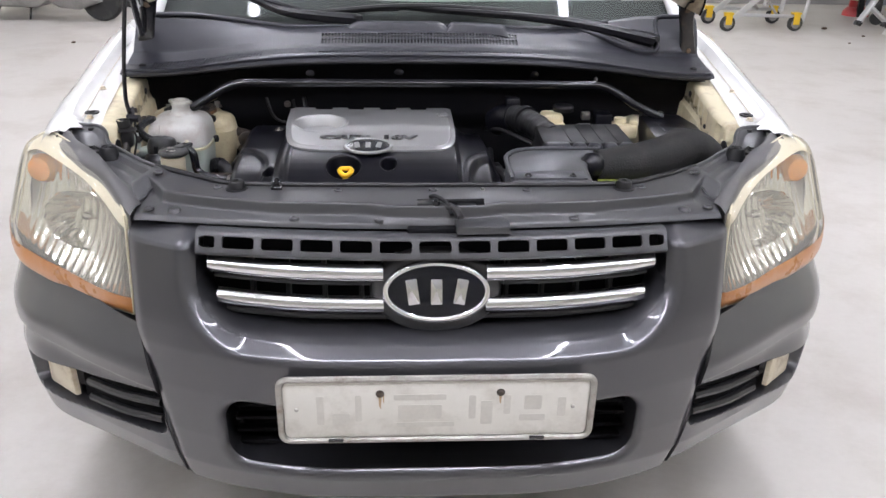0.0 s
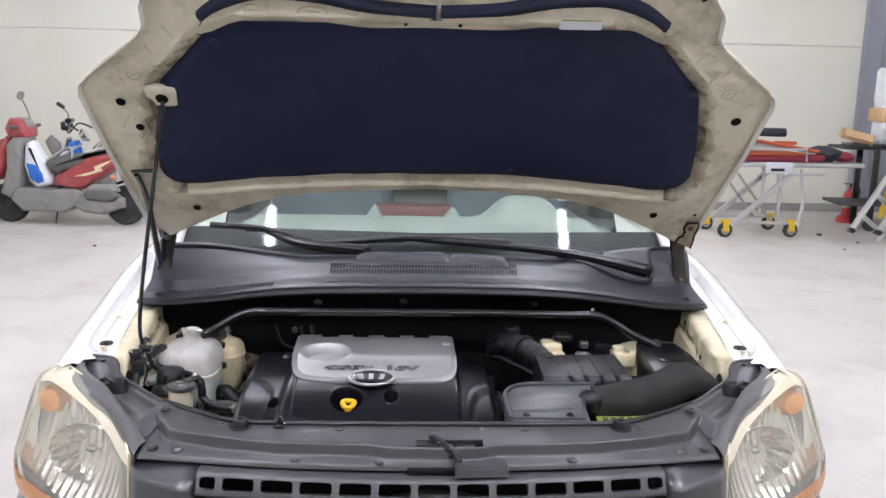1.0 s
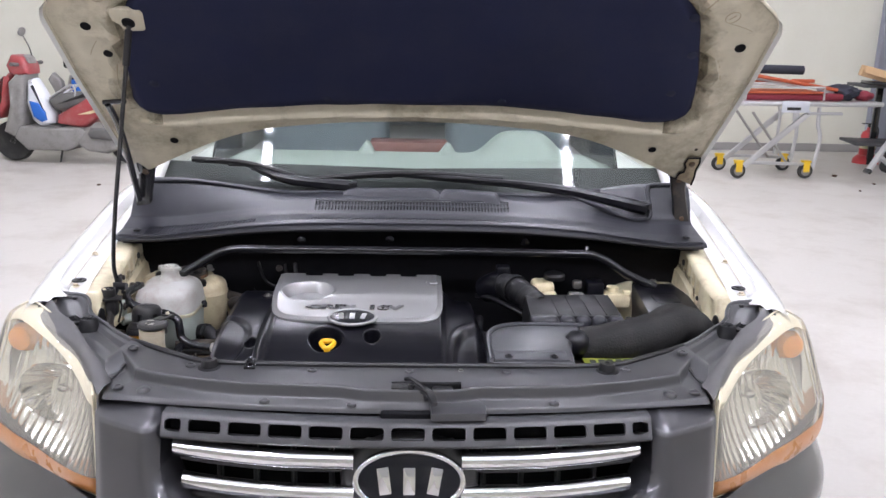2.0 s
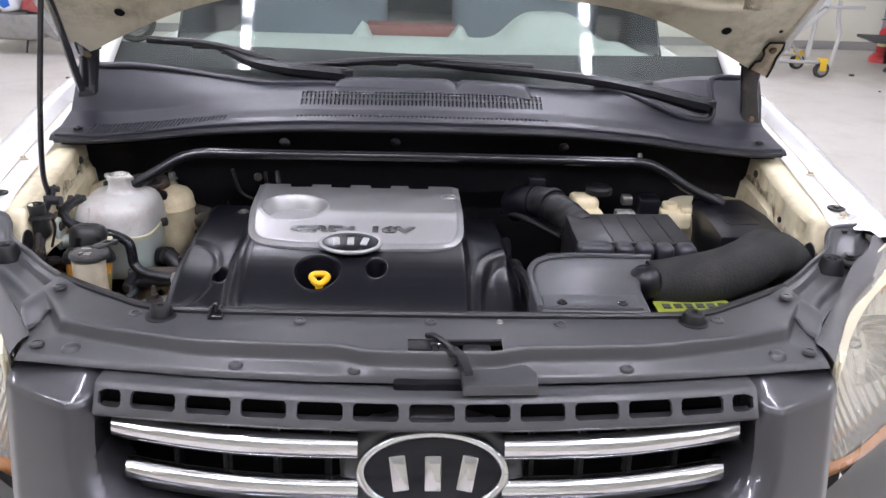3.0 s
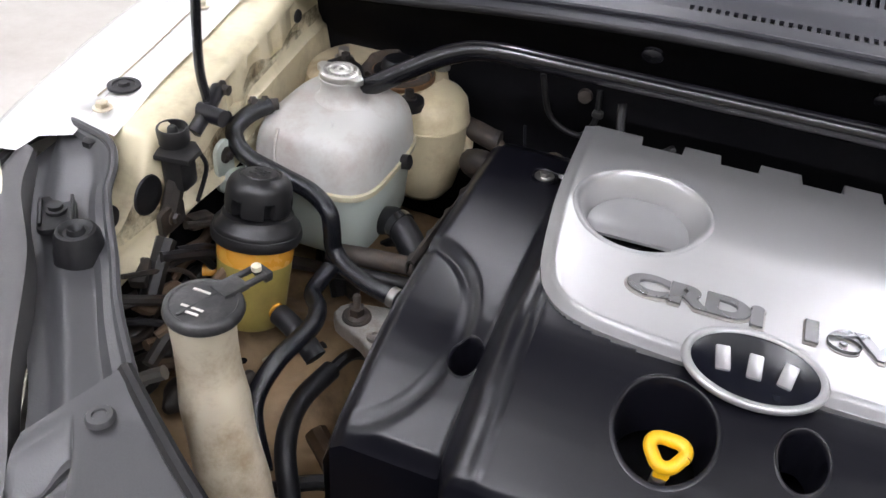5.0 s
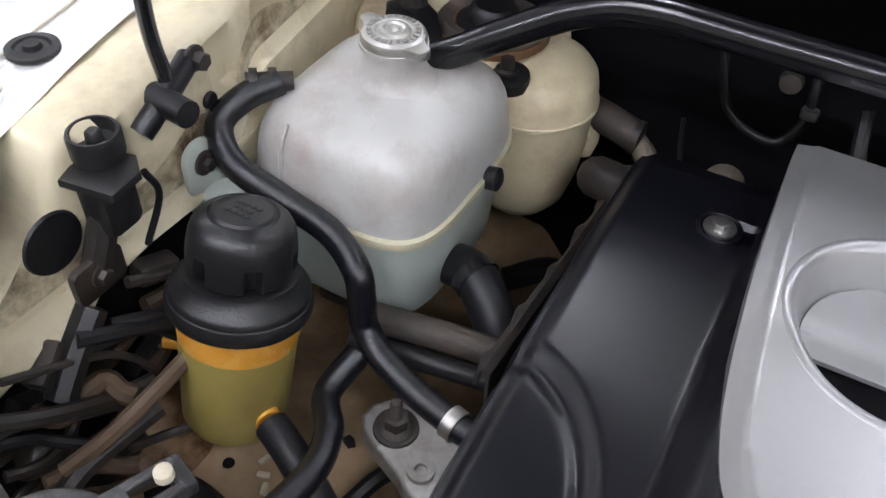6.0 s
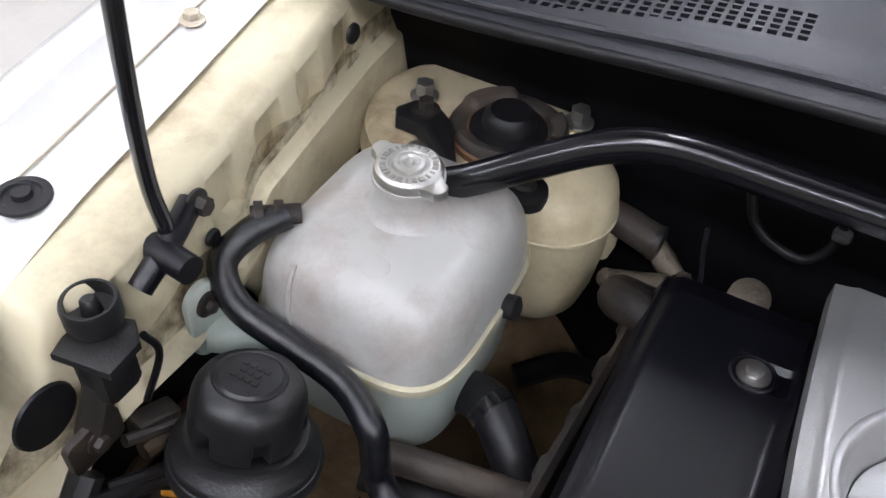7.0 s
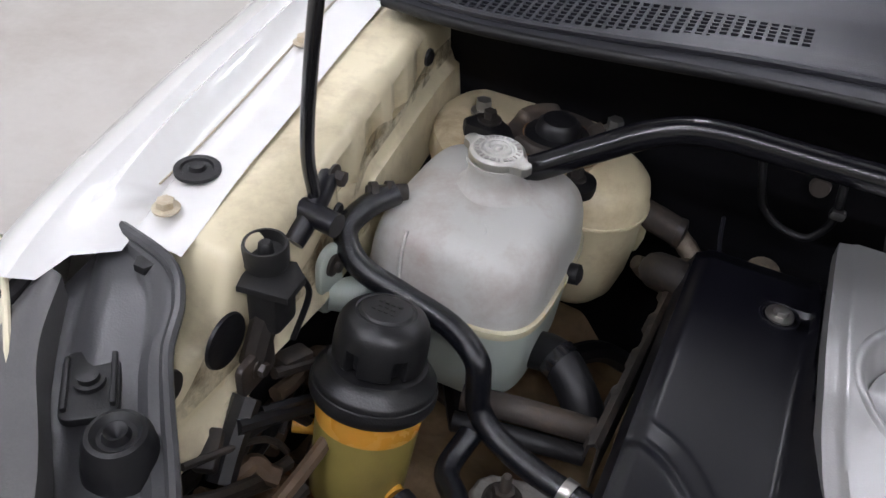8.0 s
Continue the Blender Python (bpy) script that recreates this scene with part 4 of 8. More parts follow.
def hood_panel(thick, n=160, m=110):
    rows = []
    for j in range(m):
        b = j / (m - 1)
        row = []
        for i in range(n):
            a = -1 + 2 * i / (n - 1)
            v0 = hood_rear(abs(a) * 0.735) + (hood_front(min(0.56, abs(a) * 0.55)) - hood_rear(abs(a) * 0.735)) * b
            x = a * hood_w(v0)
            v = hood_rear(min(0.74, abs(x) * 1.01)) * (1 - b) + (hood_front(min(0.6, abs(a) * 0.55))) * b
            x = a * hood_w(v)
            if thick is None:
                p = hood_pt(x, v, hood_relief(x, v))
            else:
                crown = 0.035 * (1 - a * a) ** 0.6 + 0.03 * math.sin(math.pi * b)
                edge = min(1.0, (1 - abs(a)) / 0.04, b / 0.03 + 0.2, (1 - b) / 0.03)
                p = hood_pt(x * (1 + 0.008 / 0.75), v + (0.006 if b > 0.99 else 0), 0.004 - (thick + crown) * max(0.0, edge) ** 0.5)
            row.append(p)
        rows.append(row)
    return grid(rows)


hood = part("hood", hood_panel(None), HOOD_INNER, car, "raised hood, off-white dusty underside with navy pad", 30)
part("outer_skin", hood_panel(0.02, 80, 50), WHITE_PAINT, hood, "white outer skin", 45)


def hood_edge(a, b):
    v0 = hood_rear(abs(a) * 0.735) + (hood_front(min(0.56, abs(a) * 0.55)) - hood_rear(abs(a) * 0.735)) * b
    x = a * hood_w(v0)
    v = hood_rear(min(0.74, abs(x) * 1.01)) * (1 - b) + hood_front(min(0.6, abs(a) * 0.55)) * b
    return tuple(hood_pt(a * hood_w(v) * 1.002, v + 0.002 * b, -0.003 if abs(a) < 0.99 else -0.010))


hem = [hood_edge(-1, b) for b in np.linspace(0.05, 1, 40)] + [hood_edge(a, 1) for a in np.linspace(-0.98, 0.98, 60)] + [hood_edge(1, b) for b in np.linspace(1, 0.05, 40)]
part("hem", tube(hem, 0.0042, 8, len(hem), False), HOOD_INNER, hood, "folded hem", 60)


def hood_sheet(us, lo, hi, m, h0, h1, wob=0.0):
    rows = []
    for x in us:
        a, b = lo(abs(x)), hi(abs(x))
        row = []
        for k in range(m):
            f = k / (m - 1)
            v = a + (b - a) * f
            e = min(f, 1 - f) * abs(b - a)
            ex = us[-1] - abs(x)
            lift = h0 + (h1 - h0) * smooth(0, 0.025, min(e, ex))
            row.append(hood_pt(x, v, lift + wob * noise.noise((x * 9, v * 9, 1.0))))
        rows.append(row)
    return grid(rows)


pad_half = [0.652 - 0.652 * f ** 1.6 for f in np.linspace(0, 1, 70)]
pad_us = np.array([-x for x in pad_half] + pad_half[::-1][1:])
pad = part("insulation_pad", hood_sheet(pad_us, pad_bot, pad_top, 44, -0.012, 0.001, 0.004), PAD, hood, "dark navy felt pad", 60)
for (x, v) in ((0.48, 0.66), (0.575, 0.565), (0.60, 0.46), (0.585, 0.34), (-0.585, 0.34), (-0.45, 0.68), (0.2, 0.30), (-0.2, 0.30)):
    q = HN.to_track_quat("Z", "Y").to_matrix().to_4x4()
    part("clip", lathe([(0.011, 0), (0.010, 0.002), (0.004, 0.0035), (0.0001, 0.0035)], 18, Matrix.Translation(hood_pt(x, v, 0.001)) @ q), DEFLECTOR, pad)
part("seal_strip", hood_sheet(np.linspace(-0.475, 0.475, 90), lambda x: band_mid(x) - 0.019, lambda x: band_mid(x) + 0.019, 8, 0.0, 0.012), DEFLECTOR, hood, "dark navy foam strip", 60)


def on_hood(x, v, h=0.001):
    m = Matrix.Translation(hood_pt(x, v, h)).to_3x3().to_4x4()
    ax = Vector((1, 0, 0))
    m = Matrix((ax, HU, HN)).transposed().to_4x4() if ax.cross(HU).dot(HN) > 0 else Matrix((-ax, HU, HN)).transposed().to_4x4()
    return Matrix.Translation(hood_pt(x, v, h)) @ m


for (x, v, r) in ((-0.683, 0.509, 0.011), (-0.659, 0.434, 0.010), (0.694, 0.488, 0.012), (-0.588, 0.142, 0.010), (0.591, 0.137, 0.010),
                  (-0.511, 0.816, 0.008), (0.526, 0.813, 0.008), (0.006, 0.872, 0.006), (-0.06, 0.735, 0.004), (0.05, 0.735, 0.004)):
    part("hole", lathe([(r, 0.002), (r * 0.95, 0.0035), (r * 0.8, 0.002), (0.0001, 0.001)], 20, on_hood(x, v, hood_relief(x, v))), SHADE_BLACK, hood, "dark drain hole")
part("label", slab(rrect(-0.045, -0.024, 0.045, 0.024, 0.002), 0.0012, at=on_hood(-0.09, 0.826, 0.004)), LABEL_WHITE, hood, "pale printed sticker")
for k in range(7):
    part("print_bar", slab(rrect(-0.039, -0.0016, 0.039 - 0.01 * (k % 3), 0.0016, 0.0005, 1), 0.0006, at=on_hood(-0.09, 0.808 + 0.006 * k, 0.0056)), PALE_INK, hood)
lab = part("label", slab(rrect(-0.042, -0.013, 0.042, 0.013, 0.002), 0.0012, at=on_hood(0.289, 0.759, 0.014)), LABEL_WHITE, hood, "pale sticker with a yellow edge")
part("print_bar", slab(rrect(-0.04, 0.009, 0.04, 0.012, 0.0005, 1), 0.0008, at=on_hood(0.289, 0.759, 0.0152)), LABEL_GREEN, hood)
for (x, v, w, k) in ((-0.36, 0.768, 0.016, 0), (0.372, 0.757, 0.016, 0), (-0.244, 0.766, 0.03, 0), (-0.636, 0.587, 0.015, 30), (0.654, 0.567, 0.016, 45)):
    m = on_hood(x, v, hood_relief(x, v)) @ Matrix.Rotation(radians(k), 4, "Z")
    part("stamping", tube([tuple(m @ Vector((w * math.cos(a), 0.013 * math.sin(a), 0.0))) for a in np.linspace(0, 2 * math.pi, 17)], 0.0014, 6, 17, False), CREASE, hood)
    part("stamping", tube([tuple(m @ Vector((w * 0.5, 0, 0))), tuple(m @ Vector((-w * 0.5, 0, 0)))], 0.0014, 6, 3, False), CREASE, hood)
for (x, v, a, L) in ((-0.540, 0.700, -62, 0.04), (-0.585, 0.645, -64, 0.05), (-0.60, 0.60, 25, 0.05), (0.560, 0.655, 62, 0.05), (0.60, 0.60, 62, 0.05), (0.575, 0.675, -20, 0.04), (0.63, 0.62, 60, 0.03), (0.68, 0.54, -20, 0.06), (-0.69, 0.44, 60, 0.06), (-0.66, 0.36, 78, 0.07), (0.67, 0.42, -68, 0.08)):
    m = on_hood(x, v, hood_relief(x, v) - 0.0012) @ Matrix.Rotation(radians(a), 4, "Z")
    part("crease", tube([tuple(m @ Vector((-L / 2, 0, 0))), tuple(m @ Vector((0, 0.002, 0.0002))), tuple(m @ Vector((L / 2, 0, 0)))], 0.0017, 6, 8), CREASE, hood)
# grimy film on the panel beside the pad's ends, three thin layers of falling width
for s in (-1, 1):
    for k, wide in enumerate((0.018, 0.034, 0.052)):
        film = []
        for v in np.linspace(0.20, 0.70, 60):
            x0 = max(abs(x) for x in (0.02 * i for i in range(33)) if pad_bot(x) < v < pad_top(x)) - 0.01 if pad_bot(0.62) < v < 0.70 else 0.60
            w = wide * (1.0 + 0.5 * noise.noise((v * 14, s * 3.0, k * 2.0)))
            xs = [x0 + w * f / 5 for f in range(6)]
            film.append([hood_pt(s * x, v, hood_relief(x, v) + 0.0012 + 0.0006 * k) for x in xs])
        part("stain", grid(film), HOOD_STAIN, hood, "brown oily stain beside the pad")
part("latch_slot", slab(rrect(-0.032, -0.012, 0.032, 0.012, 0.011), 0.002, at=on_hood(0.003, 0.826, 0.003)), SHADE_BLACK, hood, "dark slot behind the striker")
loop = [hood_pt(0.003, 0.850, 0.002), hood_pt(0.003, 0.846, 0.03), hood_pt(0.003, 0.81, 0.042), hood_pt(0.003, 0.778, 0.03), hood_pt(0.003, 0.770, 0.002)]
part("striker", tube(loop, 0.0045, 10, 30), STEEL, hood, "steel latch striker loop")
socket = part("prop_socket", slab([(-0.032, 0.036), (0.004, 0.032), (0.028, 0.030), (0.033, 0.022), (0.028, -0.022), (0.020, -0.027), (-0.016, -0.028), (-0.024, -0.010), (-0.036, 0.000), (-0.040, 0.028)], 0.010, 0.005, on_hood(-0.588, 0.525, -0.006)), HOOD_INNER, hood, "stamped prop rod socket")
part("socket_hole", lathe([(0.014, 0), (0.012, 0.003), (0.0001, 0.002)], 18, on_hood(-0.591, 0.522, 0.004)), SHADE_BLACK, socket, "dark hole round the rod's end")
for s in (-1, 1):
    # hinge: pressed strap with a flange, from the hood's rear corner to the cowl's end
    strap = [(s * 0.690, 0.945, 1.165), (s * 0.700, 0.975, 1.115), (s * 0.714, 0.990, 1.06), (s * 0.724, 0.985, 0.99)]
    S = spl(strap, 24)
    w = [0.024 - 0.008 * math.sin(math.pi * k / 23) for k in range(24)]
    hg = part("hinge", solid(grid([[(p[0] - w[k], p[1] - 0.006, p[2]), (p[0] - w[k] * 0.8, p[1] - 0.010, p[2]), (p[0], p[1] - 0.011, p[2]), (p[0] + w[k] * 0.8, p[1] - 0.010, p[2]), (p[0] + w[k], p[1] - 0.004, p[2])] for k, p in enumerate(S)]), 0.004), GRIMY_BLACK if s > 0 else GLOSS_BLACK, hood, "grimy hood hinge strap")
    part("hinge_edge", tube([(p[0] - s * w[k], p[1] - 0.008, p[2]) for k, p in enumerate(S)], 0.004, 6, 24, False), GLOSS_BLACK, hg)
    part("hinge_edge", tube([(p[0] + s * w[k], p[1] - 0.006, p[2]) for k, p in enumerate(S)], 0.004, 6, 24, False), GLOSS_BLACK, hg)
    part("hinge_edge", tube([(S[2][0] - w[2] * 1.3, S[2][1] - 0.008, S[2][2]), (S[2][0] + w[2] * 1.3, S[2][1] - 0.008, S[2][2])], 0.005, 6, 3, False), GLOSS_BLACK, hg)
    for f in (0.2, 0.85):
        p = S[int(f * 23)]
        part("hinge_bolt", moved(hexbolt(0.007, 0.008), Matrix.Translation((p[0], p[1] - 0.011, p[2])) @ Matrix.Rotation(radians(90), 4, "X")), GRIME, hg)
    part("hinge_plate", box(s * 0.735, 0.985, 0.985, 0.03, 0.07, 0.012, 0.003), CREAM_PAINT, hood)
# grimy hinge foot in the hood's rear corner, with a black gap round it
foot = [(0.681, 0.022), (0.684, 0.045), (0.694, 0.050), (0.693, 0.070), (0.686, 0.086), (0.690, 0.107), (0.720, 0.108), (0.724, 0.088), (0.722, 0.059), (0.727, 0.029), (0.728, -0.004)]
plate = part("hinge_foot", slab([(x - 0.705, v - 0.06) for x, v in foot], 0.003, 0.001, Matrix.Translation(hood_pt(0.705, 0.06, 0.001)) @ Matrix((Vector((1, 0, 0)), HU, Vector((1, 0, 0)).cross(HU))).transposed().to_4x4() @ Matrix.Translation((0, 0, -0.004 if Vector((1, 0, 0)).cross(HU).dot(HN) < 0 else 0.0))), GRIMY_CREAM, hood, "grimy hinge foot with a black gap round it")
part("gap", tube([tuple(hood_pt(x, v, 0.004)) for x, v in foot], 0.0026, 6, 60, False), SHADE_BLACK, plate)
part("hinge_bolt", lathe([(0.008, 0), (0.007, 0.004), (0.0001, 0.005)], 14, on_hood(0.705, 0.085, 0.004)), GRIME, plate)
part("hole", lathe([(0.004, 0.002), (0.0035, 0.003), (0.0001, 0.002)], 14, on_hood(0.703, 0.134, hood_relief(0.703, 0.134))), SHADE_BLACK, hood)
part("damper_strap", tube([tuple(hood_pt(-0.706, 0.278, 0.010)), tuple(hood_pt(-0.701, 0.223, 0.014)), tuple(hood_pt(-0.704, 0.135, 0.020)), (-0.722, 0.965, 1.06)], 0.008, 8, 24), GLOSS_BLACK, hood, "black hinge link")
part("strap_foot", tube([tuple(hood_pt(-0.716, 0.282, 0.008)), tuple(hood_pt(-0.664, 0.286, 0.006))], 0.006, 8, 3, False), GLOSS_BLACK, hood)

# ---- prop rod
sock = hood_pt(-0.588, 0.522, 0.012)
prop = part("prop_rod", tube([(-0.664, 0.607, 0.945), (-0.668, 0.606, 0.99), (-0.655, 0.602, 1.10), tuple((Vector((-0.655, 0.602, 1.10)) + sock) / 2), tuple(sock)], 0.0048, 12, 40), GLOSS_BLACK, car, "black steel hood prop rod")
part("sleeve", tube([tuple(sock + (Vector((-0.655, 0.602, 1.10)) - sock) * 0.02), tuple(sock + (Vector((-0.655, 0.602, 1.10)) - sock) * 0.2)], 0.0075, 10, 4), RUBBER, prop, "black rubber grip")
part("pivot", tube([(-0.672, 0.600, 0.938), (-0.640, 0.596, 0.938)], 0.0085, 14, 4, False), SATIN_BLACK, prop, "black plastic pivot")
part("pivot_arm", tube([(-0.667, 0.63, 0.948), (-0.662, 0.604, 0.940), (-0.664, 0.58, 0.925)], 0.0075, 10, 10), SATIN_BLACK, prop)
part("pivot_bolt", moved(hexbolt(0.0058, 0.01), Matrix.Translation((-0.665, 0.631, 0.948)) @ Matrix.Rotation(radians(90), 4, "Y")), GRIMY_BLACK, prop, "dark bolt")

# ---- cowl with its louvred vents
lip_y = curve1([0, 0.30, 0.50, 0.62, 0.70, 0.74], [0.800, 0.803, 0.810, 0.815, 0.820, 0.826])
lip_z = curve1([0, 0.30, 0.45, 0.55, 0.64, 0.74], [1.029, 1.023, 1.011, 0.999, 0.990, 0.987])


def cowl_pt(x, v):
    """v: 0 at the front lip, 1 at the windshield's foot."""
    ax = abs(x)
    y = lip_y(ax) + (1.015 + 0.05 * ax * ax - lip_y(ax)) * v
    z = lip_z(ax)
    rise = lin([0, 0.03, 0.10, 0.14, 0.19, 0.28, 0.42, 0.51, 0.70, 0.80, 0.90, 1.0], [0.0, 0.010, 0.0155, 0.018, 0.019, 0.0195, 0.0205, 0.026, 0.045, 0.051, 0.054, 0.046])(v)
    if x > 0:
        side = lin([0, 0.05, 0.3, 0.62, 0.70, 0.78, 0.90, 1.0], [0.0, 0.008, 0.014, 0.026, 0.034, 0.080, 0.115, 0.12])(v)
    else:
        side = lin([0, 0.05, 0.3, 0.6, 0.80, 0.92, 1.0], [0.0, 0.008, 0.012, 0.030, 0.080, 0.115, 0.118])(v)
    w = smooth(0.30, 0.66, ax)
    z = z + rise * (1 - w) + side * w
    return Vector((x, y, z))


COWL_X = []
for s0, s1, n in ((-0.745, -0.68, 6), (-0.68, -0.40, 103), (-0.40, -0.262, 11), (-0.262, 0.247, 121), (0.247, 0.45, 16), (0.45, 0.745, 22)):
    COWL_X += list(np.linspace(s0, s1, n))[:-1]
COWL_X.append(0.745)
COWL_V = [0.0, 0.02, 0.04] + list(np.linspace(0.06, 0.37, 32)) + [0.40, 0.44] + list(np.linspace(0.50, 0.71, 13)) + [0.74, 0.78, 0.82, 0.86, 0.90, 0.95, 1.0]


def cowl_hole(i, j):
    x, v = (COWL_X[j] + COWL_X[j + 1]) / 2, (COWL_V[i] + COWL_V[i + 1]) / 2
    if -0.68 < x < -0.40:
        k = round((x + 0.68) / (0.28 / 102) - 0.5)
        reach = 0.352 - 0.04 * smooth(-0.60, -0.42, x)
        start = 0.075 + 0.075 * smooth(-0.62, -0.44, x)
        return k % 3 != 0 and start < v < reach and round((v - 0.06) / 0.01 - 0.5) % 3 != 0
    if -0.262 < x < 0.247:
        k = round((x + 0.262) / (0.509 / 120) - 0.5)
        if 0.135 < v < 0.19:
            return k % 2 == 1
        if 0.50 < v < 0.71:
            return k % 2 == 1 and round((v - 0.50) / (0.21 / 12) - 0.5) % 6 != 5
    return False


cowl = part("cowl", solid(grid([[cowl_pt(x, v) for x in COWL_X] for v in COWL_V], skip=cowl_hole), 0.003), COWL_PLASTIC, car, "faded black plastic cowl with louvred vents", 40)
# Sheet below the vents, its shade painted in near-black
part("cowl_floor", grid([[cowl_pt(x, v) + Vector((0, 0.004, -0.022)) for x in np.linspace(-0.73, 0.73, 40)] for v in np.linspace(0.06, 0.95, 10)]), SHADE_BLACK, cowl, "near-black sheet, painted shade under the vents")
seal = [tuple(cowl_pt(x, 0.0) + Vector((0, 0.004, -0.002))) for x in np.linspace(-0.735, 0.735, 60)]
part("cowl_seal", tube(seal, 0.005, 10, 60, False), RUBBER, cowl, "black rubber seal along the front lip")
seal2 = [tuple(cowl_pt(x, 0.045) + Vector((0, 0, 0.001))) for x in np.linspace(-0.735, 0.735, 60)]
part("cowl_bead", tube(seal2, 0.0035, 8, 60, False), COWL_PLASTIC, cowl)
rim = [tuple(cowl_pt(x, 0.91) + Vector((0, 0, 0.001))) for x in np.linspace(-0.72, 0.50, 60)]
part("cowl_rim", tube(rim, 0.0065, 10, 60, False), COWL_PLASTIC, cowl, "rounded rear rim of the cowl")


def cover_plate(x0, x1, v0, v1, lift):
    rows = []
    for x in np.linspace(x0, x1, 24):
        a = (x - x0) / (x1 - x0)
        rows.append([cowl_pt(x, v0(a) + (v1(a) - v0(a)) * f) + Vector((0, -0.002, lift * min(1, 4 * f, 4 * (1 - f) + 0.3) * min(1, 12 * (1 - a) + 0.2, 12 * a + 0.2))) for f in np.linspace(0, 1, 10)])
    return solid(grid(rows), 0.004)


part("wiper_cover", cover_plate(-0.19, 0.065, lambda a: 0.80 - 0.06 * a, lambda a: 0.99, 0.014), COWL_PLASTIC, cowl, "grey plastic cover plate")
part("wiper_cover", cover_plate(0.069, 0.225, lambda a: 0.74 - 0.10 * a * a, lambda a: 0.99 - 0.12 * a, 0.013), COWL_PLASTIC, cowl, "grey plastic cover plate")
part("nook_rim", tube([tuple(cowl_pt(x, v) + Vector((0, 0, 0.003))) for x, v in ((0.40, 0.88), (0.48, 0.74), (0.555, 0.66), (0.61, 0.66), (0.632, 0.72), (0.628, 0.86), (0.645, 0.92), (0.70, 0.95))], 0.0065, 8, 50), COWL_PLASTIC, cowl, "curved rim round the wiper nook")
for s in (-1, 1):
    part("push_pin", moved(pushpin(0.009, 0.004), Matrix.Translation(cowl_pt(s * 0.70, 0.20) + Vector((0, 0, 0.002)))), RUBBER, cowl)

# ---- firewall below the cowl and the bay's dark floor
# Near-black sheets close the bay; its deep shade is in their colour
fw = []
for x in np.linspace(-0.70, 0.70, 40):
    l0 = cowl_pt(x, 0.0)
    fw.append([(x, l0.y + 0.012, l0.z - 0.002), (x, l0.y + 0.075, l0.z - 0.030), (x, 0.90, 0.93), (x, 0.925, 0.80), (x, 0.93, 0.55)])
part("firewall", grid(fw), SHADE_BLACK, car, "near-black firewall, shade painted in", 60)
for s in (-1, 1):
    part("side_void", box(s * 0.685, 0.68, 0.70, 0.02, 0.50, 0.30), SHADE_BLACK, car, "near-black lower side of the bay, shade painted in")
part("lower_tray", box(0, 0.575, 0.555, 1.20, 0.65, 0.02), SHADE_BLACK, car, "near-black underside of the bay, shade painted in")
part("front_panel", box(0, 0.205, 0.70, 1.0, 0.02, 0.36), SHADE_BLACK, car, "black radiator support")

# ---- windshield, wipers, plain cabin
ws = []
for v in np.linspace(0, 1, 20):
    row = []
    for x in np.linspace(-0.70, 0.70, 40):
        ax = abs(x)
        row.append((x * (1 - 0.13 * v), 1.0 + 0.10 * ax * ax * 1.6 + 0.80 * v, 1.078 + 0.02 * ax + 0.48 * v - 0.04 * v * v))
    ws.append(row)
wsh = part("windshield", grid(ws), WINDSHIELD, car, "greenish windshield that mirrors the roof lamps")
wsh.visible_shadow = False
frit = []
for v in np.linspace(-0.02, 1, 8):
    row = []
    for x in np.linspace(-0.70, 0.70, 40):
        ax = abs(x)
        vv = v * (0.122 - 0.05 * ax * ax)
        row.append((x * (1 - 0.13 * vv), 1.0 + 0.16 * ax * ax + 0.80 * vv, 1.078 + 0.02 * ax + 0.48 * vv - 0.04 * vv * vv - 0.005))
    frit.append(row)
part("black_band", grid(frit), FRIT, wsh, "black band along the glass's foot")
cab = part("cabin", box(0, 2.95, 0.72, 1.74, 2.5, 0.62, 0.05), WHITE_PAINT, car, "white body sides")
part("roof", box(0, 2.75, 1.585, 1.24, 2.0, 0.05, 0.024), WHITE_PAINT, cab, "white roof")


def dash_top():
    rows = []
    for y in np.linspace(1.14, 1.64, 40):
        row = []
        for x in np.linspace(-0.62, 0.64, 90):
            z = 1.104 - 0.05 * smooth(1.18, 1.14, y) - 0.20 * smooth(1.60, 1.64, y)
            z += 0.078 * math.exp(-((x - 0.35) / 0.12) ** 4) * smooth(1.42, 1.56, y)
            z += 0.040 * smooth(0.028, 0.004, abs(x + 0.165)) * smooth(1.52, 1.56, y)
            z += 0.036 * smooth(0.030, 0.004, abs(x - 0.105)) * smooth(1.52, 1.56, y)
            z -= 0.03 * smooth(0.55, 0.64, abs(x))
            row.append((x, y, z))
        rows.append(row)
    return grid(rows)


part("dashboard", dash_top(), PALE_DASH, cab, "pale mint dashboard top with a raised binnacle", 50)
for s in (-1, 1):
    part("seat_back", box(s * 0.36, 2.15, 1.00, 0.50, 0.14, 0.50, 0.06, 3), CABIN_GREY, cab, "grey seat back")
    part("headrest", box(s * 0.36, 2.16, 1.33, 0.27, 0.09, 0.16, 0.035, 3), CABIN_GREY, cab, "grey headrest")
    part("pillar", tube([(s * 0.72, 1.05, 1.08), (s * 0.69, 1.45, 1.35), (s * 0.615, 1.83, 1.55)], 0.028, 10, 20), WHITE_PAINT, cab, "white windshield pillar")
    part("side_pillar", box(s * 0.66, 2.85, 1.3, 0.04, 0.12, 0.55, 0.01), WHITE_PAINT, cab)
    part("rear_pillar", box(s * 0.66, 3.85, 1.3, 0.04, 0.4, 0.55, 0.01), WHITE_PAINT, cab)
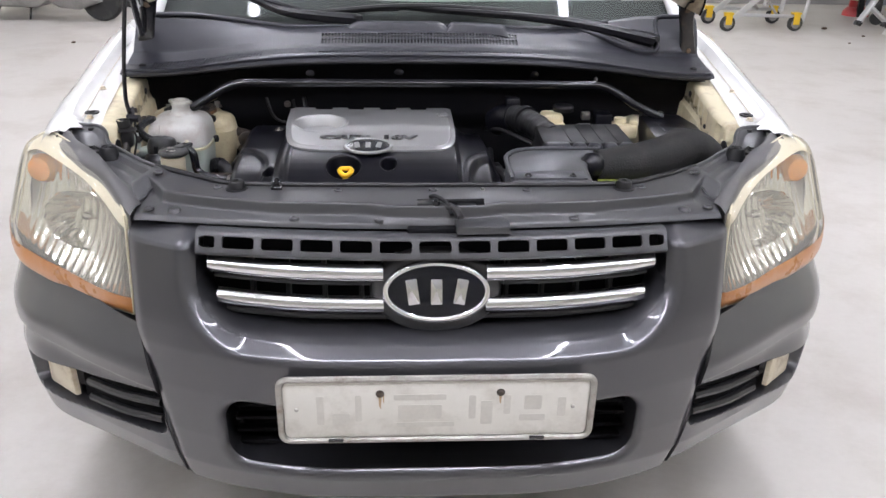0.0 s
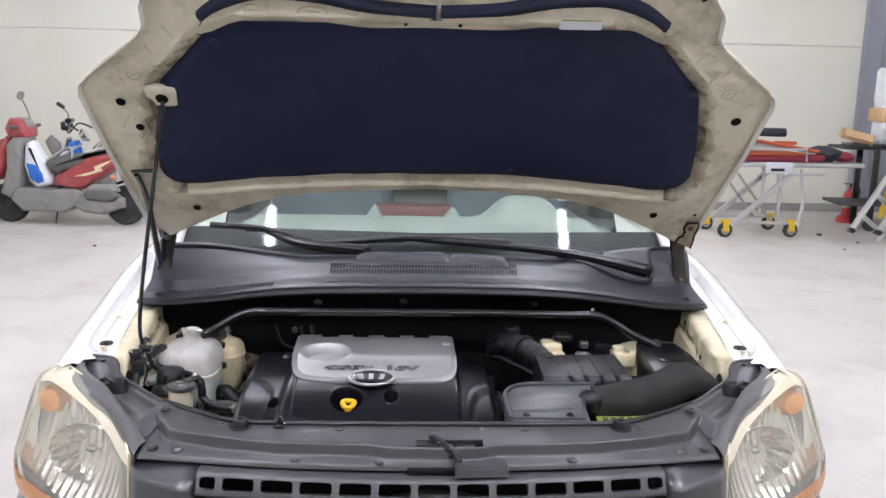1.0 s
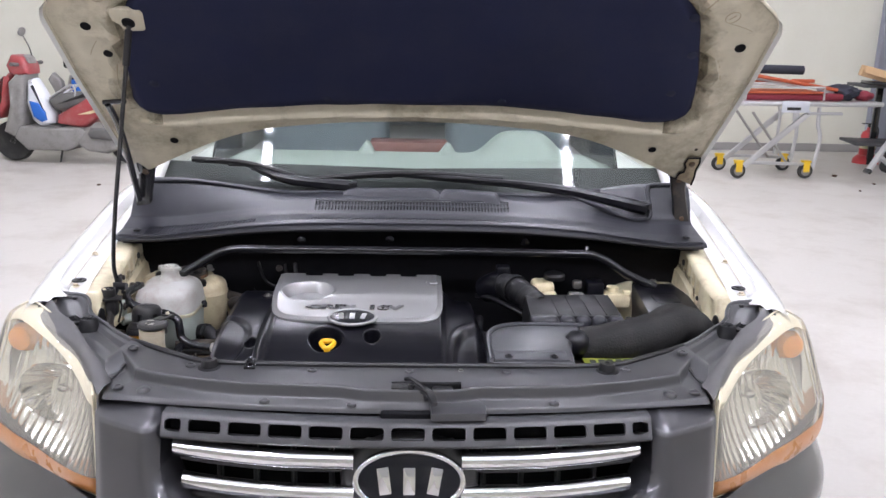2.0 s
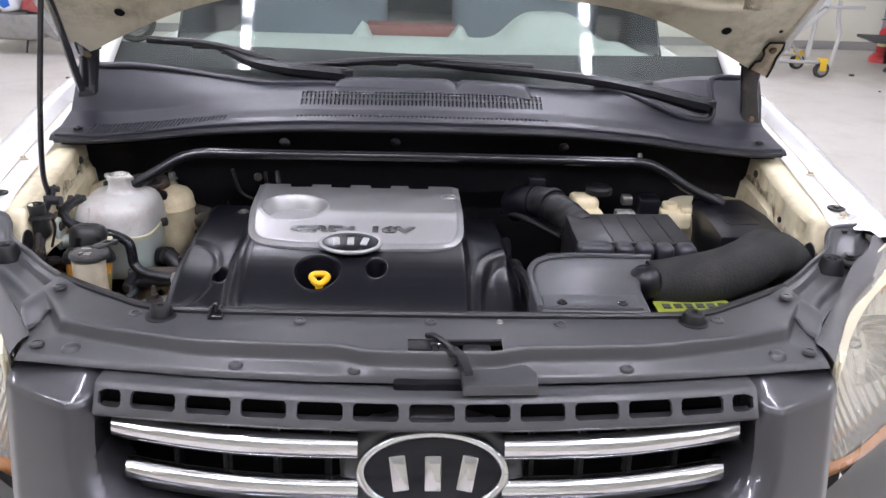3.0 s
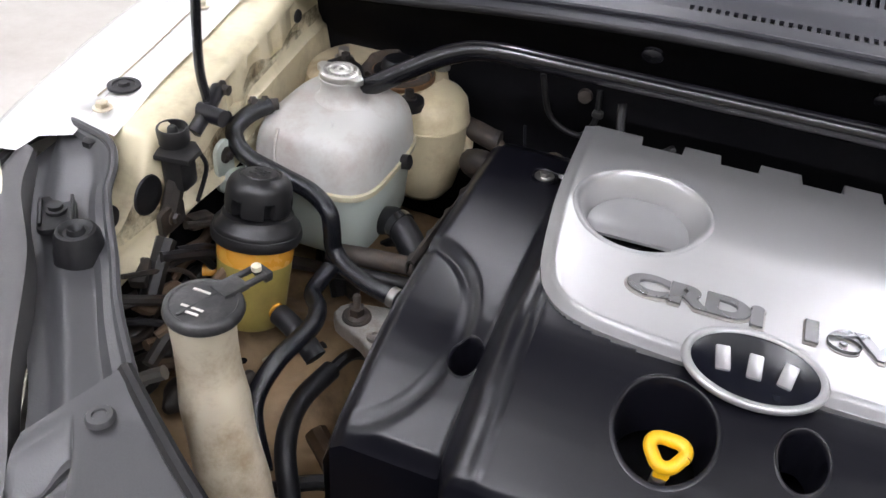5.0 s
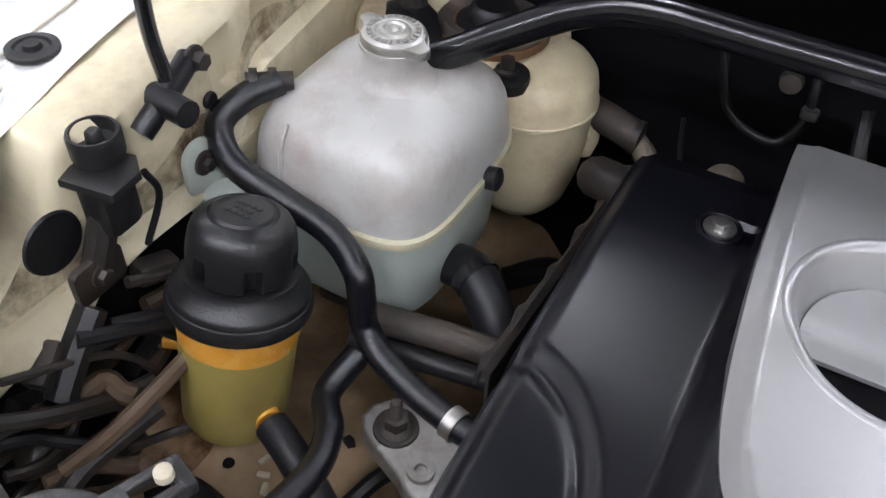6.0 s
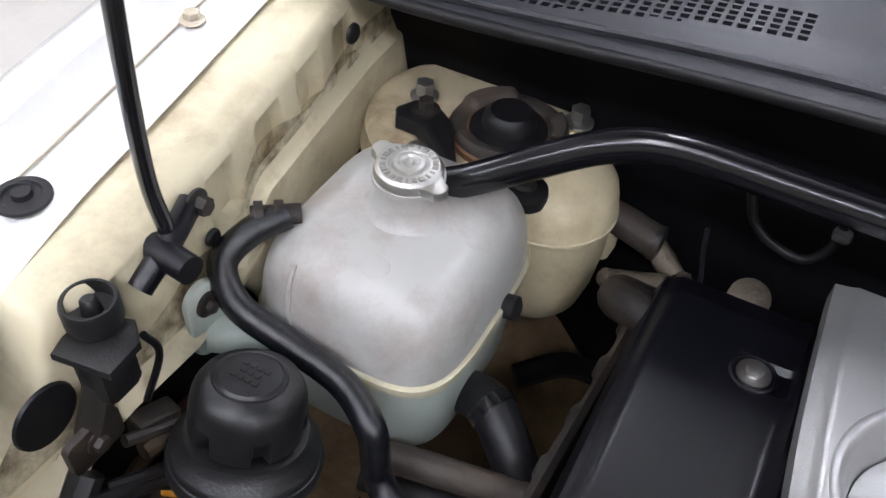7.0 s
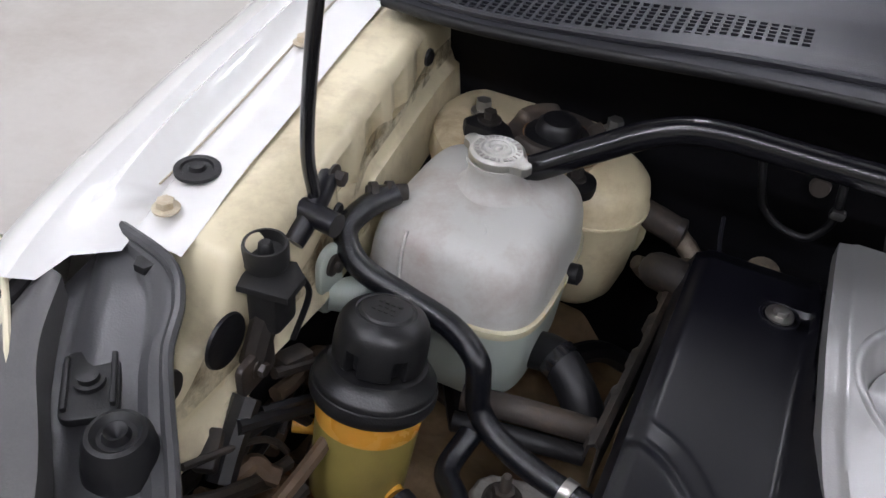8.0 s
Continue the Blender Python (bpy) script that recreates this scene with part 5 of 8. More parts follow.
for s in (-1, 1):
    part("side_glass", slab([(1.45, 1.03), (4.05, 1.03), (3.85, 1.54), (1.95, 1.54)], 0.006, 0.001, Matrix(((0, 0, s * 1.0, s * 0.655), (1, 0, 0, 0), (0, 1, 0, 0), (0, 0, 0, 1)))), GLOSS_BLACK, cab, "dark side glass")
    part("front_quarter", box(s * 0.845, 1.55, 0.74, 0.05, 0.42, 0.60, 0.02), WHITE_PAINT, cab)
part("tailgate", box(0, 4.12, 1.25, 1.3, 0.05, 0.62, 0.02), CABIN_GREY, cab)
part("rear_bench", box(0.0, 3.1, 1.0, 1.2, 0.2, 0.40, 0.05), CABIN_GREY, cab)
part("red_case", box(-0.03, 1.92, 1.075, 0.29, 0.12, 0.05, 0.01), INK_RED, cab, "red case in the cabin")


def wiper(name, pivot, elbow, blade0, blade1, lift=0.02):
    arm = part(name, tube([pivot, elbow, tuple((Vector(blade0) + Vector(blade1)) / 2 + Vector((0, 0, 0.012)))], 0.006, 8, 24, radii=[0.018, 0.014, 0.010, 0.007]), SATIN_BLACK, car, "black wiper arm and blade")
    part("blade", tube([blade0, tuple((Vector(blade0) + Vector(blade1)) / 2 + Vector((0, -0.004, 0.016))), blade1], 0.0085, 8, 20), RUBBER, arm, "black rubber wiper blade")
    b0, b1 = Vector(blade0), Vector(blade1)
    for f in (0.2, 0.4, 0.6, 0.8):
        p = b0.lerp(b1, f)
        part("claw", box(p.x, p.y - 0.006, p.z + 0.008, 0.05, 0.010, 0.007, 0.002, 1), SATIN_BLACK, arm)
    part("pivot_cap", lathe([(0.016, 0), (0.015, 0.012), (0.0001, 0.016)], 16, Matrix.Translation(pivot)), SATIN_BLACK, arm)


wiper("wiper", (-0.17, 1.005, 1.095), (-0.35, 1.015, 1.112), (-0.61, 1.085, 1.150), (-0.29, 1.03, 1.105))
wiper("wiper", (0.62, 0.97, 1.055), (0.36, 1.00, 1.10), (-0.30, 1.035, 1.106), (0.24, 1.05, 1.115))
for s in (-1, 1):
    for y in (0.93, 3.5):
        whl = part("wheel", tube([(s * 0.70, y, 0.34), (s * 0.885, y, 0.34)], 0.34, 40, 5, False, True, [0.32, 0.34, 0.34, 0.34, 0.32]), TYRE, car, "black road wheel")
        part("rim", tube([(s * 0.86, y, 0.34), (s * 0.893, y, 0.34)], 0.20, 30, 3, False, True, [0.21, 0.2, 0.17]), ALLOY, whl, "alloy rim")

# ---------------------------------------------------------------- under the hood
# ---- plastic shield over the radiator, and the arms beside the headlights
SH_IN = [(0, 0.192), (0.15, 0.193), (0.29, 0.196), (0.375, 0.206), (0.43, 0.236), (0.48, 0.268), (0.53, 0.302)]
SH_OUT = [(0, 0.088), (0.15, 0.092), (0.28, 0.101), (0.41, 0.1185), (0.533, 0.1385), (0.538, 0.175), (0.560, 0.240)]


NOTCH = (0.110, 0.137)


def shield():
    I = spl(SH_IN, 61)
    O = np.array([[np.interp(u, range(7), [p[k] for p in SH_OUT]) for k in (0, 1)] for u in np.linspace(0, 6, 61)])
    fc = lin([0, 0.085, 0.115, 0.30, 0.43, 0.50], [0.86, 0.86, 0.73, 0.73, 0.54, 0.48])
    rows = []
    for s in (-1, 1):
        for k in (range(60, 0, -1) if s < 0 else range(61)):
            row = []
            u = k / 60
            c = fc(I[k][0])
            prof = lin([0, 0.04, c - 0.02, c, c + 0.010, c + 0.030, c + 0.042, c + 0.062, 0.97, 1.0], [0.922, 0.9215, 0.9178, 0.9166, 0.913, 0.901, 0.8972, 0.8955, 0.888, 0.880])
            for f in list(np.linspace(0, c - 0.02, 16)) + [c - 0.01, c, c + 0.010, c + 0.020, c + 0.030, c + 0.042, c + 0.052, c + 0.062] + list(np.linspace(c + 0.075, 1, 10)):
                p = I[k] + (O[k] - I[k]) * f
                z = prof(f)
                z = z + (0.915 + 0.012 * (1 - f) - z) * smooth(0.86, 0.97, u)
                row.append((s * p[0], p[1], z))
            rows.append(row)

    def latch_notch(i, j):
        x, y, z = rows[i][j]
        return -0.037 < x < 0.085 and NOTCH[0] < y < NOTCH[1]
    return solid(grid(rows, skip=latch_notch), 0.003)


sh = part("radiator_shield", shield(), SHIELD_PLASTIC, car, "dark grey plastic radiator shield with push pins", 65)
lip = [(s * p[0], p[1] + 0.002, 0.924) for s in (-1, 1) for p in (spl(SH_IN, 40)[::-1] if s < 0 else spl(SH_IN, 40)[1:])]
part("rear_lip", tube(lip, 0.0055, 8, len(lip), False), RUBBER, sh, "rubber edge along the rear")
for (x, y, z, r) in ((-0.173, 0.176, 0.9195, 0.0085), (0.0, 0.176, 0.9195, 0.0085), (0.173, 0.176, 0.9195, 0.0085), (-0.246, 0.111, 0.890, 0.0095), (-0.097, 0.100, 0.890, 0.0085),
                     (0.25, 0.111, 0.890, 0.0095), (-0.516, 0.262, 0.925, 0.0095), (0.516, 0.262, 0.925, 0.0095), (-0.392, 0.194, 0.9185, 0.0095), (0.392, 0.194, 0.9185, 0.0095),
                     (-0.5095, 0.156, 0.893, 0.0095), (0.5095, 0.156, 0.893, 0.0095)):
    part("push_pin", moved(pushpin(r), Matrix.Translation((x, y, z))), SHIELD_PLASTIC, sh)
part("screw", moved(hexbolt(0.004, 0.004), Matrix.Translation((0.092, 0.180, 0.920))), STEEL, sh)
for s in (-1, 1):
    part("hood_rest", lathe([(0.022, 0), (0.021, 0.003), (0.015, 0.004), (0.014, 0.014), (0.012, 0.017), (0.005, 0.0175), (0.004, 0.014), (0.0001, 0.014)], 24, Matrix.Translation((s * 0.357, 0.190, 0.918))), RUBBER, sh, "black rubber hood rest")
    part("plug", lathe([(0.013, 0), (0.012, 0.005), (0.008, 0.009), (0.0001, 0.010)], 18, Matrix.Translation((s * 0.463, 0.150, 0.888))), SHIELD_PLASTIC, sh)
clip = join(box(-0.284, 0.184, 0.924, 0.020, 0.016, 0.006, 0.001, 1), box(-0.290, 0.182, 0.931, 0.004, 0.012, 0.012, 0.001, 1), box(-0.278, 0.186, 0.931, 0.004, 0.012, 0.012, 0.001, 1), box(-0.284, 0.187, 0.934, 0.007, 0.005, 0.014, 0.001, 1))
part("clip", clip, GLOSS_BLACK, sh, "small black retaining clip")

ARM_IN = [(0.505, 0.285), (0.572, 0.350), (0.614, 0.399), (0.648, 0.436), (0.671, 0.464), (0.682, 0.490), (0.702, 0.507), (0.753, 0.519)]
ARM_OUT = [(0.535, 0.195), (0.588, 0.270), (0.645, 0.330), (0.690, 0.378), (0.732, 0.425), (0.752, 0.465), (0.758, 0.505)]


def arm_panel(s):
    I, O = spl(ARM_IN, 50), spl(ARM_OUT, 50)
    rows = []
    for k in range(50):
        u = k / 49
        row = []
        for f in np.linspace(0, 1, 24):
            p = I[k] + (O[k] - I[k]) * f
            z = 0.914 + 0.028 * smooth(0.45, 0.9, u) - 0.012 * smooth(0.10, 0.25, f) * (1 - 0.6 * u) - 0.010 * smooth(0.55, 0.8, f)
            z += 0.004 * smooth(0.06, 0.0, f)
            row.append((s * p[0], p[1], z))
        rows.append(row)
    return solid(grid(rows if s > 0 else rows[::-1]), 0.003)


for s in (-1, 1):
    ap = part("headlight_cover", arm_panel(s), SHIELD_PLASTIC, car, "dark plastic panel beside the headlight", 30)
    edge = [(s * p[0], p[1], 0.921 + 0.026 * smooth(0.45, 0.9, k / 29)) for k, p in enumerate(spl(ARM_IN, 30))]
    part("edge_bead", tube(edge, 0.004, 8, 30, False), SHIELD_PLASTIC, ap)
    O = spl([(0.540, 0.142, 0.884), (0.585, 0.215, 0.896), (0.630, 0.284, 0.909), (0.695, 0.347, 0.921), (0.749, 0.407, 0.932), (0.762, 0.465, 0.943)], 120)
    I = spl([(0.529, 0.180, 0.894), (0.560, 0.225, 0.905), (0.600, 0.275, 0.918), (0.661, 0.363, 0.933), (0.716, 0.420, 0.941), (0.746, 0.468, 0.945)], 120)
    srows = [[(s * (i + (o - i) * f)[0], (i + (o - i) * f)[1], (i + (o - i) * f)[2] + 0.005 * math.sin(math.pi * f) - (0.03 if f in (0.0, 1.0) else 0)) for f in (0.0, 0.02, 0.2, 0.4, 0.6, 0.8, 0.98, 1.0)] for o, i in zip(O, I)]
    part("seal_strip", grid(srows if s < 0 else srows[::-1]), FADED_PLASTIC, ap, "faded grey plastic strip beside the lens", 50)
    part("hood_rest", lathe([(0.0225, 0), (0.022, 0.010), (0.0215, 0.014), (0.0205, 0.022), (0.019, 0.025), (0.018, 0.034), (0.0155, 0.039), (0.013, 0.040), (0.010, 0.037), (0.0075, 0.037), (0.006, 0.041), (0.004, 0.040), (0.0001, 0.034)], 30, Matrix.Translation((s * 0.652, 0.404, 0.893))), RUBBER, ap, "ribbed rubber hood rest")
    part("panel_bolt", join(lathe([(0.012, 0), (0.0115, 0.003), (0.006, 0.004)], 20, Matrix.Translation((s * 0.716, 0.503, 0.932))), moved(hexbolt(0.0075, 0.010), Matrix.Translation((s * 0.716, 0.503, 0.934)))), BLACK_PLASTIC, ap, "black flanged bolt")
    tab = join(slab(rrect(-0.0155, -0.025, 0.0155, 0.025, 0.007), 0.005, 0.0015), lathe([(0.0085, 0.004), (0.0085, 0.008), (0.006, 0.0085), (0.006, 0.012), (0.0001, 0.013)], 16),
               box(0.0125, 0, 0.006, 0.003, 0.038, 0.005, 0.001), box(-0.0125, 0, 0.006, 0.003, 0.038, 0.005, 0.001))
    part("headlight_tab", moved(tab, Matrix.Translation((s * 0.696, 0.430, 0.914)) @ Matrix.Rotation(radians(s * -40), 4, "Z")), BLACK_PLASTIC, ap, "ribbed headlight mounting tab")
    part("gap_filler", tube([(s * 0.762, 0.440, 0.940), (s * 0.764, 0.480, 0.944), (s * 0.755, 0.521, 0.941)], 0.006, 8, 16), RUBBER, ap)

# ---- hood latch
latch = part("hood_latch", box(0.020, 0.116, 0.876, 0.135, 0.075, 0.02, 0.004), SHADE_BLACK, car, "black hood latch on the radiator shield")
part("latch_plate", slab([(-0.012, 0.025), (0.02, 0.03), (0.05, 0.012), (0.062, -0.012), (0.066, -0.05), (0.056, -0.052), (0.048, -0.012), (0.03, 0.002), (0.0, 0.004), (-0.014, 0.006)], 0.006, 0.001, Matrix.Translation((-0.018, 0.106, 0.912))), BLACK_PLASTIC, latch, "bent black latch lever")
part("latch_housing", box(0.058, 0.120, 0.902, 0.036, 0.03, 0.022, 0.004), BLACK_PLASTIC, latch)
part("latch_hook", tube([(-0.006, 0.140, 0.922), (0.004, 0.130, 0.926), (0.024, 0.112, 0.918), (0.030, 0.090, 0.906)], 0.004, 8, 14), RUBBER, latch)
part("latch_pin", lathe([(0.006, 0), (0.006, 0.010), (0.0001, 0.011)], 14, Matrix.Translation((0.004, 0.112, 0.914))), GLOSS_BLACK, latch)
part("latch_shroud", slab([(0.036, 0.108), (0.060, 0.110), (0.062, 0.117), (0.120, 0.118), (0.132, 0.095), (0.130, 0.062), (0.038, 0.058)], 0.014, 0.004, Matrix.Translation((0, 0, 0.882))), SHIELD_PLASTIC, latch, "grey plastic latch shroud")
part("latch_claw", box(-0.024, 0.124, 0.903, 0.018, 0.014, 0.016, 0.004), STEEL, latch, "worn steel claw")
part("striker_plate", box(0.020, 0.126, 0.900, 0.030, 0.020, 0.012, 0.002), GRIMY_BLACK, latch)

# ---- engine cover
cov_top = lin([0.366, 0.369, 0.374, 0.382, 0.391, 0.40, 0.42, 0.44, 0.46, 0.475, 0.485, 0.495, 0.505, 0.52, 0.60, 0.72, 0.79, 0.815],
              [0.822, 0.8335, 0.8405, 0.8455, 0.8502, 0.8546, 0.8636, 0.8716, 0.8787, 0.8833, 0.8859, 0.8880, 0.8897, 0.8912, 0.8942, 0.8965, 0.893, 0.882])


def hole_d(x, y, cx, cy, rx, ry):
    return (math.hypot((x - cx) / rx, (y - cy) / ry) - 1) * min(rx, ry)


PLQ = [(-0.3305, 0.806), (-0.3290, 0.740), (-0.3265, 0.680), (-0.3215, 0.625), (-0.3135, 0.575), (-0.3030, 0.545), (-0.2850, 0.5245), (-0.2600, 0.5140), (-0.225, 0.5085), (-0.183, 0.5055),
       (-0.13, 0.5035), (-0.07, 0.5040), (-0.02, 0.5055), (0.015, 0.5080), (0.040, 0.5160), (0.0555, 0.5330), (0.0640, 0.560), (0.0690, 0.600), (0.0705, 0.680), (0.0695, 0.806)]
PLQ_LINE = spl(PLQ, 240)
LOW = int(PLQ_LINE[:, 1].argmin())
plaque_left = lin(PLQ_LINE[LOW::-1, 1], PLQ_LINE[LOW::-1, 0])
plaque_right = lin(PLQ_LINE[LOW:, 1], PLQ_LINE[LOW:, 0])
WELLS = [(-0.180, 0.451, 0.0375, 0.0405), (-0.084, 0.459, 0.018, 0.0235), (-0.345, 0.480, 0.0135, 0.0185)]


def cover_z(x, y):
    z = cov_top(y)
    # shoulders that fall to the side panels
    z -= 0.026 * smooth(-0.312, -0.336, x) + 0.020 * smooth(0.062, 0.078, x) + 0.006 * smooth(0.08, 0.12, x) + 0.05 * smooth(0.138, 0.168, x) + 0.02 * smooth(0.60, 0.80, y) * smooth(0.07, 0.10, x)
    if x < -0.33:
        z += 0.012 * (y - 0.66) - 0.004 * smooth(0.60, 0.44, y) - 0.012 * smooth(0.402, 0.388, y)
        z -= 0.007 * smooth(0.012, 0.0, x + 0.425)
        # an arched step with a rounded groove along it
        d = hole_d(x, y, -0.428, 0.498, 0.076, 0.102)
        z -= 0.003 * smooth(0.006, -0.006, d) + 0.0036 * smooth(0.010, 0.0, abs(d + 0.003))
        # slot that runs from the bolt to the plaque
        z -= 0.004 * smooth(0.013, 0.009, abs(y - 0.748)) * smooth(-0.368, -0.360, x)
    if x > 0.066:
        d = hole_d(x, y, 0.146, 0.400, 0.058, 0.142)
        z += 0.006 * smooth(0.014, 0.003, abs(d - 0.005)) - 0.008 * smooth(0.002, -0.010, d)
    if -0.33 < x < 0.072 and y > 0.506:
        z -= 0.016 * smooth(0.001, 0.006, min(x - plaque_left(y), plaque_right(y) - x, (y - 0.505) * 1.5))
    z -= 0.045 * smooth(0.070, 0.064, math.hypot(x + 0.245, y - 0.676))
    z += 0.0025 * smooth(0.006, 0.002, abs(x + 0.300)) * smooth(0.36, 0.39, y)
    return z


def cover_front(x):
    return 0.366 + 0.024 * smooth(-0.318, -0.330, x) + 0.012 * smooth(0.061, 0.070, x)


def engine_cover():
    xs = np.linspace(-0.425, 0.168, 256)
    ys = list(np.linspace(0.362, 0.50, 90)) + list(np.linspace(0.5025, 0.62, 50)) + list(np.linspace(0.625, 0.815, 50))
    P = []
    for x in xs:
        y_front = cover_front(x)
        P.append([(x, y_front + (y - 0.362) * (0.815 - y_front) / (0.815 - 0.362)) for y in ys])
    top = punched(P, [ellipse_hole(*w) for w in WELLS], lambda x, y: (x, y, cover_z(x, y)))
    skirt = []
    for x in xs:
        y_front = cover_front(x)
        skirt.append([(x, y_front, 0.69), (x, y_front, 0.785), (x, y_front, min(0.808 - 0.02 * smooth(-0.318, -0.330, x), cover_z(x, y_front) - 0.006)), (x, y_front, cover_z(x, y_front))])

    def arch(i, j):
        x = xs[i]
        return (j == 0 and -0.312 < x < -0.186) or (j == 1 and -0.310 < x < -0.192) or (j == 2 and -0.302 < x < -0.204) or (j < 2 and 0.082 < x < 0.140)
    front = grid(skirt, skip=arch)
    rear = grid([[(x, 0.815, cover_z(x, 0.815)), (x, 0.818, 0.80)] for x in xs])
    left = grid([[(x, y, cover_z(x, y)) for x, y in P[0]], [(x - 0.006, y, min(cover_z(x, y), 0.86) - 0.02) for x, y in P[0]], [(x - 0.004, y, 0.69) for x, y in P[0]]])
    right = grid([[(x, y, cover_z(x, y)) for x, y in P[-1]], [(x + 0.004, y, cover_z(x, y) - 0.012) for x, y in P[-1]], [(x + 0.005, y, 0.70) for x, y in P[-1]]])
    bm = join(top, front, rear, left, right)
    bmesh.ops.remove_doubles(bm, verts=bm.verts, dist=2e-5)
    bmesh.ops.recalc_face_normals(bm, faces=bm.faces)
    return bm


ec = part("engine_cover", engine_cover(), SATIN_BLACK, car, "black engine cover with a silver plaque", 32)
for cx, cy, rx, ry in WELLS:
    deep = 0.055 if rx > 0.03 else 0.045
    part("hole_rim", well(cx, cy, [(rx * 1.06 + 0.001, ry * 1.06 + 0.001, lambda x, y: cover_z(x, y) + 0.0002), (rx + 0.001, ry + 0.001, lambda x, y: cover_z(x, y) + 0.0012), (rx - 0.0006, ry - 0.0006, lambda x, y: cover_z(x, y) + 0.0002),
                                   (rx * 0.97, ry * 0.97, lambda x, y: cover_z(x, y) - 0.006), (rx * 0.9, ry * 0.88, lambda x, y: cover_z(x, y) - deep)]), SATIN_BLACK, ec, "", 60)
part("cover_bolt", moved(hexbolt(0.0055, 0.006), Matrix.Translation((-0.354, 0.745, 0.871))), STEEL, ec, "steel cover bolt")
part("bolt_cup", lathe([(0.0150, -0.001), (0.0146, 0.0012), (0.0132, 0.0016), (0.0125, 0.0008), (0.0120, -0.002)], 28, Matrix.Translation((-0.354, 0.745, 0.8705))), SATIN_BLACK, ec)
part("washer", lathe([(0.0105, 0.0), (0.0105, 0.0015), (0.004, 0.002)], 24, Matrix.Translation((-0.354, 0.745, 0.871))), STEEL, ec)
part("handle_lip", tube([(0.079, 0.376, 0.76), (0.081, 0.375, 0.786), (0.088, 0.3745, 0.796), (0.105, 0.3745, 0.799), (0.130, 0.3745, 0.797), (0.141, 0.375, 0.785), (0.144, 0.376, 0.76)], 0.0040, 8, 30), SATIN_BLACK, ec)
part("handle_lip", tube([(-0.312, 0.364, 0.800), (-0.303, 0.363, 0.821), (-0.28, 0.3625, 0.826), (-0.25, 0.3625, 0.8265), (-0.21, 0.3625, 0.8245), (-0.193, 0.363, 0.808), (-0.187, 0.364, 0.77), (-0.186, 0.364, 0.72)], 0.0040, 8, 30), SATIN_BLACK, ec)
ringy = []
for a in np.linspace(0, 2 * math.pi, 37):
    r = 0.0108 + 0.0013 * math.cos(3 * (a + math.pi / 2))
    ringy.append((-0.175 + 1.15 * r * math.cos(a), 0.436 + r * math.sin(a) * 0.92, 0.868 + r * math.sin(a) * 0.40))
grip = tube(ringy, 0.0054, 10, 37, False, False)
dip = part("dipstick", join(grip, box(-0.175, 0.4245, 0.859, 0.012, 0.006, 0.012, 0.002)), YELLOW, ec, "yellow dipstick grip in its well")
part("dip_tube", tube([(-0.175, 0.432, 0.845), (-0.175, 0.44, 0.80)], 0.006, 10, 3, False), STEEL, dip)

TEETH = [(-0.268, -0.225), (-0.187, -0.148), (-0.107, -0.067), (-0.031, 0.009)]


DISH = (-0.245, 0.677, 0.0600)


def plaque_edge(x, y):
    a, b, p = PLQ_LINE[:-1], PLQ_LINE[1:], np.array([x, y])
    d = b - a
    t = np.clip(((p - a) * d).sum(1) / (d * d).sum(1), 0, 1)
    return float(np.sqrt((((a + d * t[:, None]) - p) ** 2).sum(1)).min())


PLAQUE_RISE = lin([0.50, 0.52, 0.54, 0.56, 0.58, 0.595, 0.608, 0.618, 0.628, 0.646, 0.652, 0.66, 0.80, 0.812], [0.8993, 0.8996, 0.90005, 0.9006, 0.9013, 0.9020, 0.9028, 0.9036, 0.9048, 0.9082, 0.9089, 0.9093, 0.9115, 0.9102])


def plaque_z(x, y):
    # a flat rear field, a crease, and a field that slopes to the front
    z = PLAQUE_RISE(y)
    z -= 0.004 * smooth(0.002, -0.003, hole_d(x, y, 0.049, 0.742, 0.016, 0.016))
    e = plaque_edge(x, y)
    z -= 0.0012 * smooth(0.0125, 0.009, e) + 0.0045 * (1 - min(1.0, e / 0.0115)) * (1 if y < 0.80 else 0.5)
    return z


def plaque():
    xs = sorted(set(list(np.linspace(-0.3305, 0.0705, 190)) + [v + e for a, b in TEETH for v in (a, b) for e in (-0.0006, 0.0006)]))
    P = []
    for x in xs:
        a = (x + 0.3305) / 0.401
        rear = 0.787 if any(p < x < q for p, q in TEETH) else 0.806
        row = []
        for f in np.linspace(0, 1, 110):
            y = PLQ_LINE[LOW, 1] + (rear - PLQ_LINE[LOW, 1]) * f ** 1.25
            l2, r2 = plaque_left(y), plaque_right(y)
            row.append((l2 + (r2 - l2) * a, y))
        P.append(row)
    return hemmed(punched(P, [ellipse_hole(DISH[0], DISH[1], 0.0625, 0.0625)], lambda x, y: (x, y, plaque_z(x, y))), (0, 0, -0.014))


plq = part("plaque", plaque(), SILVER, ec, "silver plaque with a round dish and raised lettering", 34)
part("dish_wall", well(DISH[0], DISH[1], [(0.0665, 0.0665, lambda x, y: plaque_z(x, y) - 0.0004), (0.0650, 0.0650, lambda x, y: plaque_z(x, y) + 0.0007), (0.0630, 0.0630, lambda x, y: plaque_z(x, y) + 0.0013), (0.0608, 0.0608, lambda x, y: plaque_z(x, y) + 0.0006), (0.0590, 0.0590, lambda x, y: plaque_z(x, y) - 0.0012), (0.0570, 0.0570, lambda x, y: plaque_z(x, y) - 0.004), (0.0535, 0.0535, 0.8960), (0.0500, 0.0500, 0.8880), (0.0475, 0.0475, 0.874)], 64), SILVER, plq, "silver dish wall", 60)
floor_rows = []
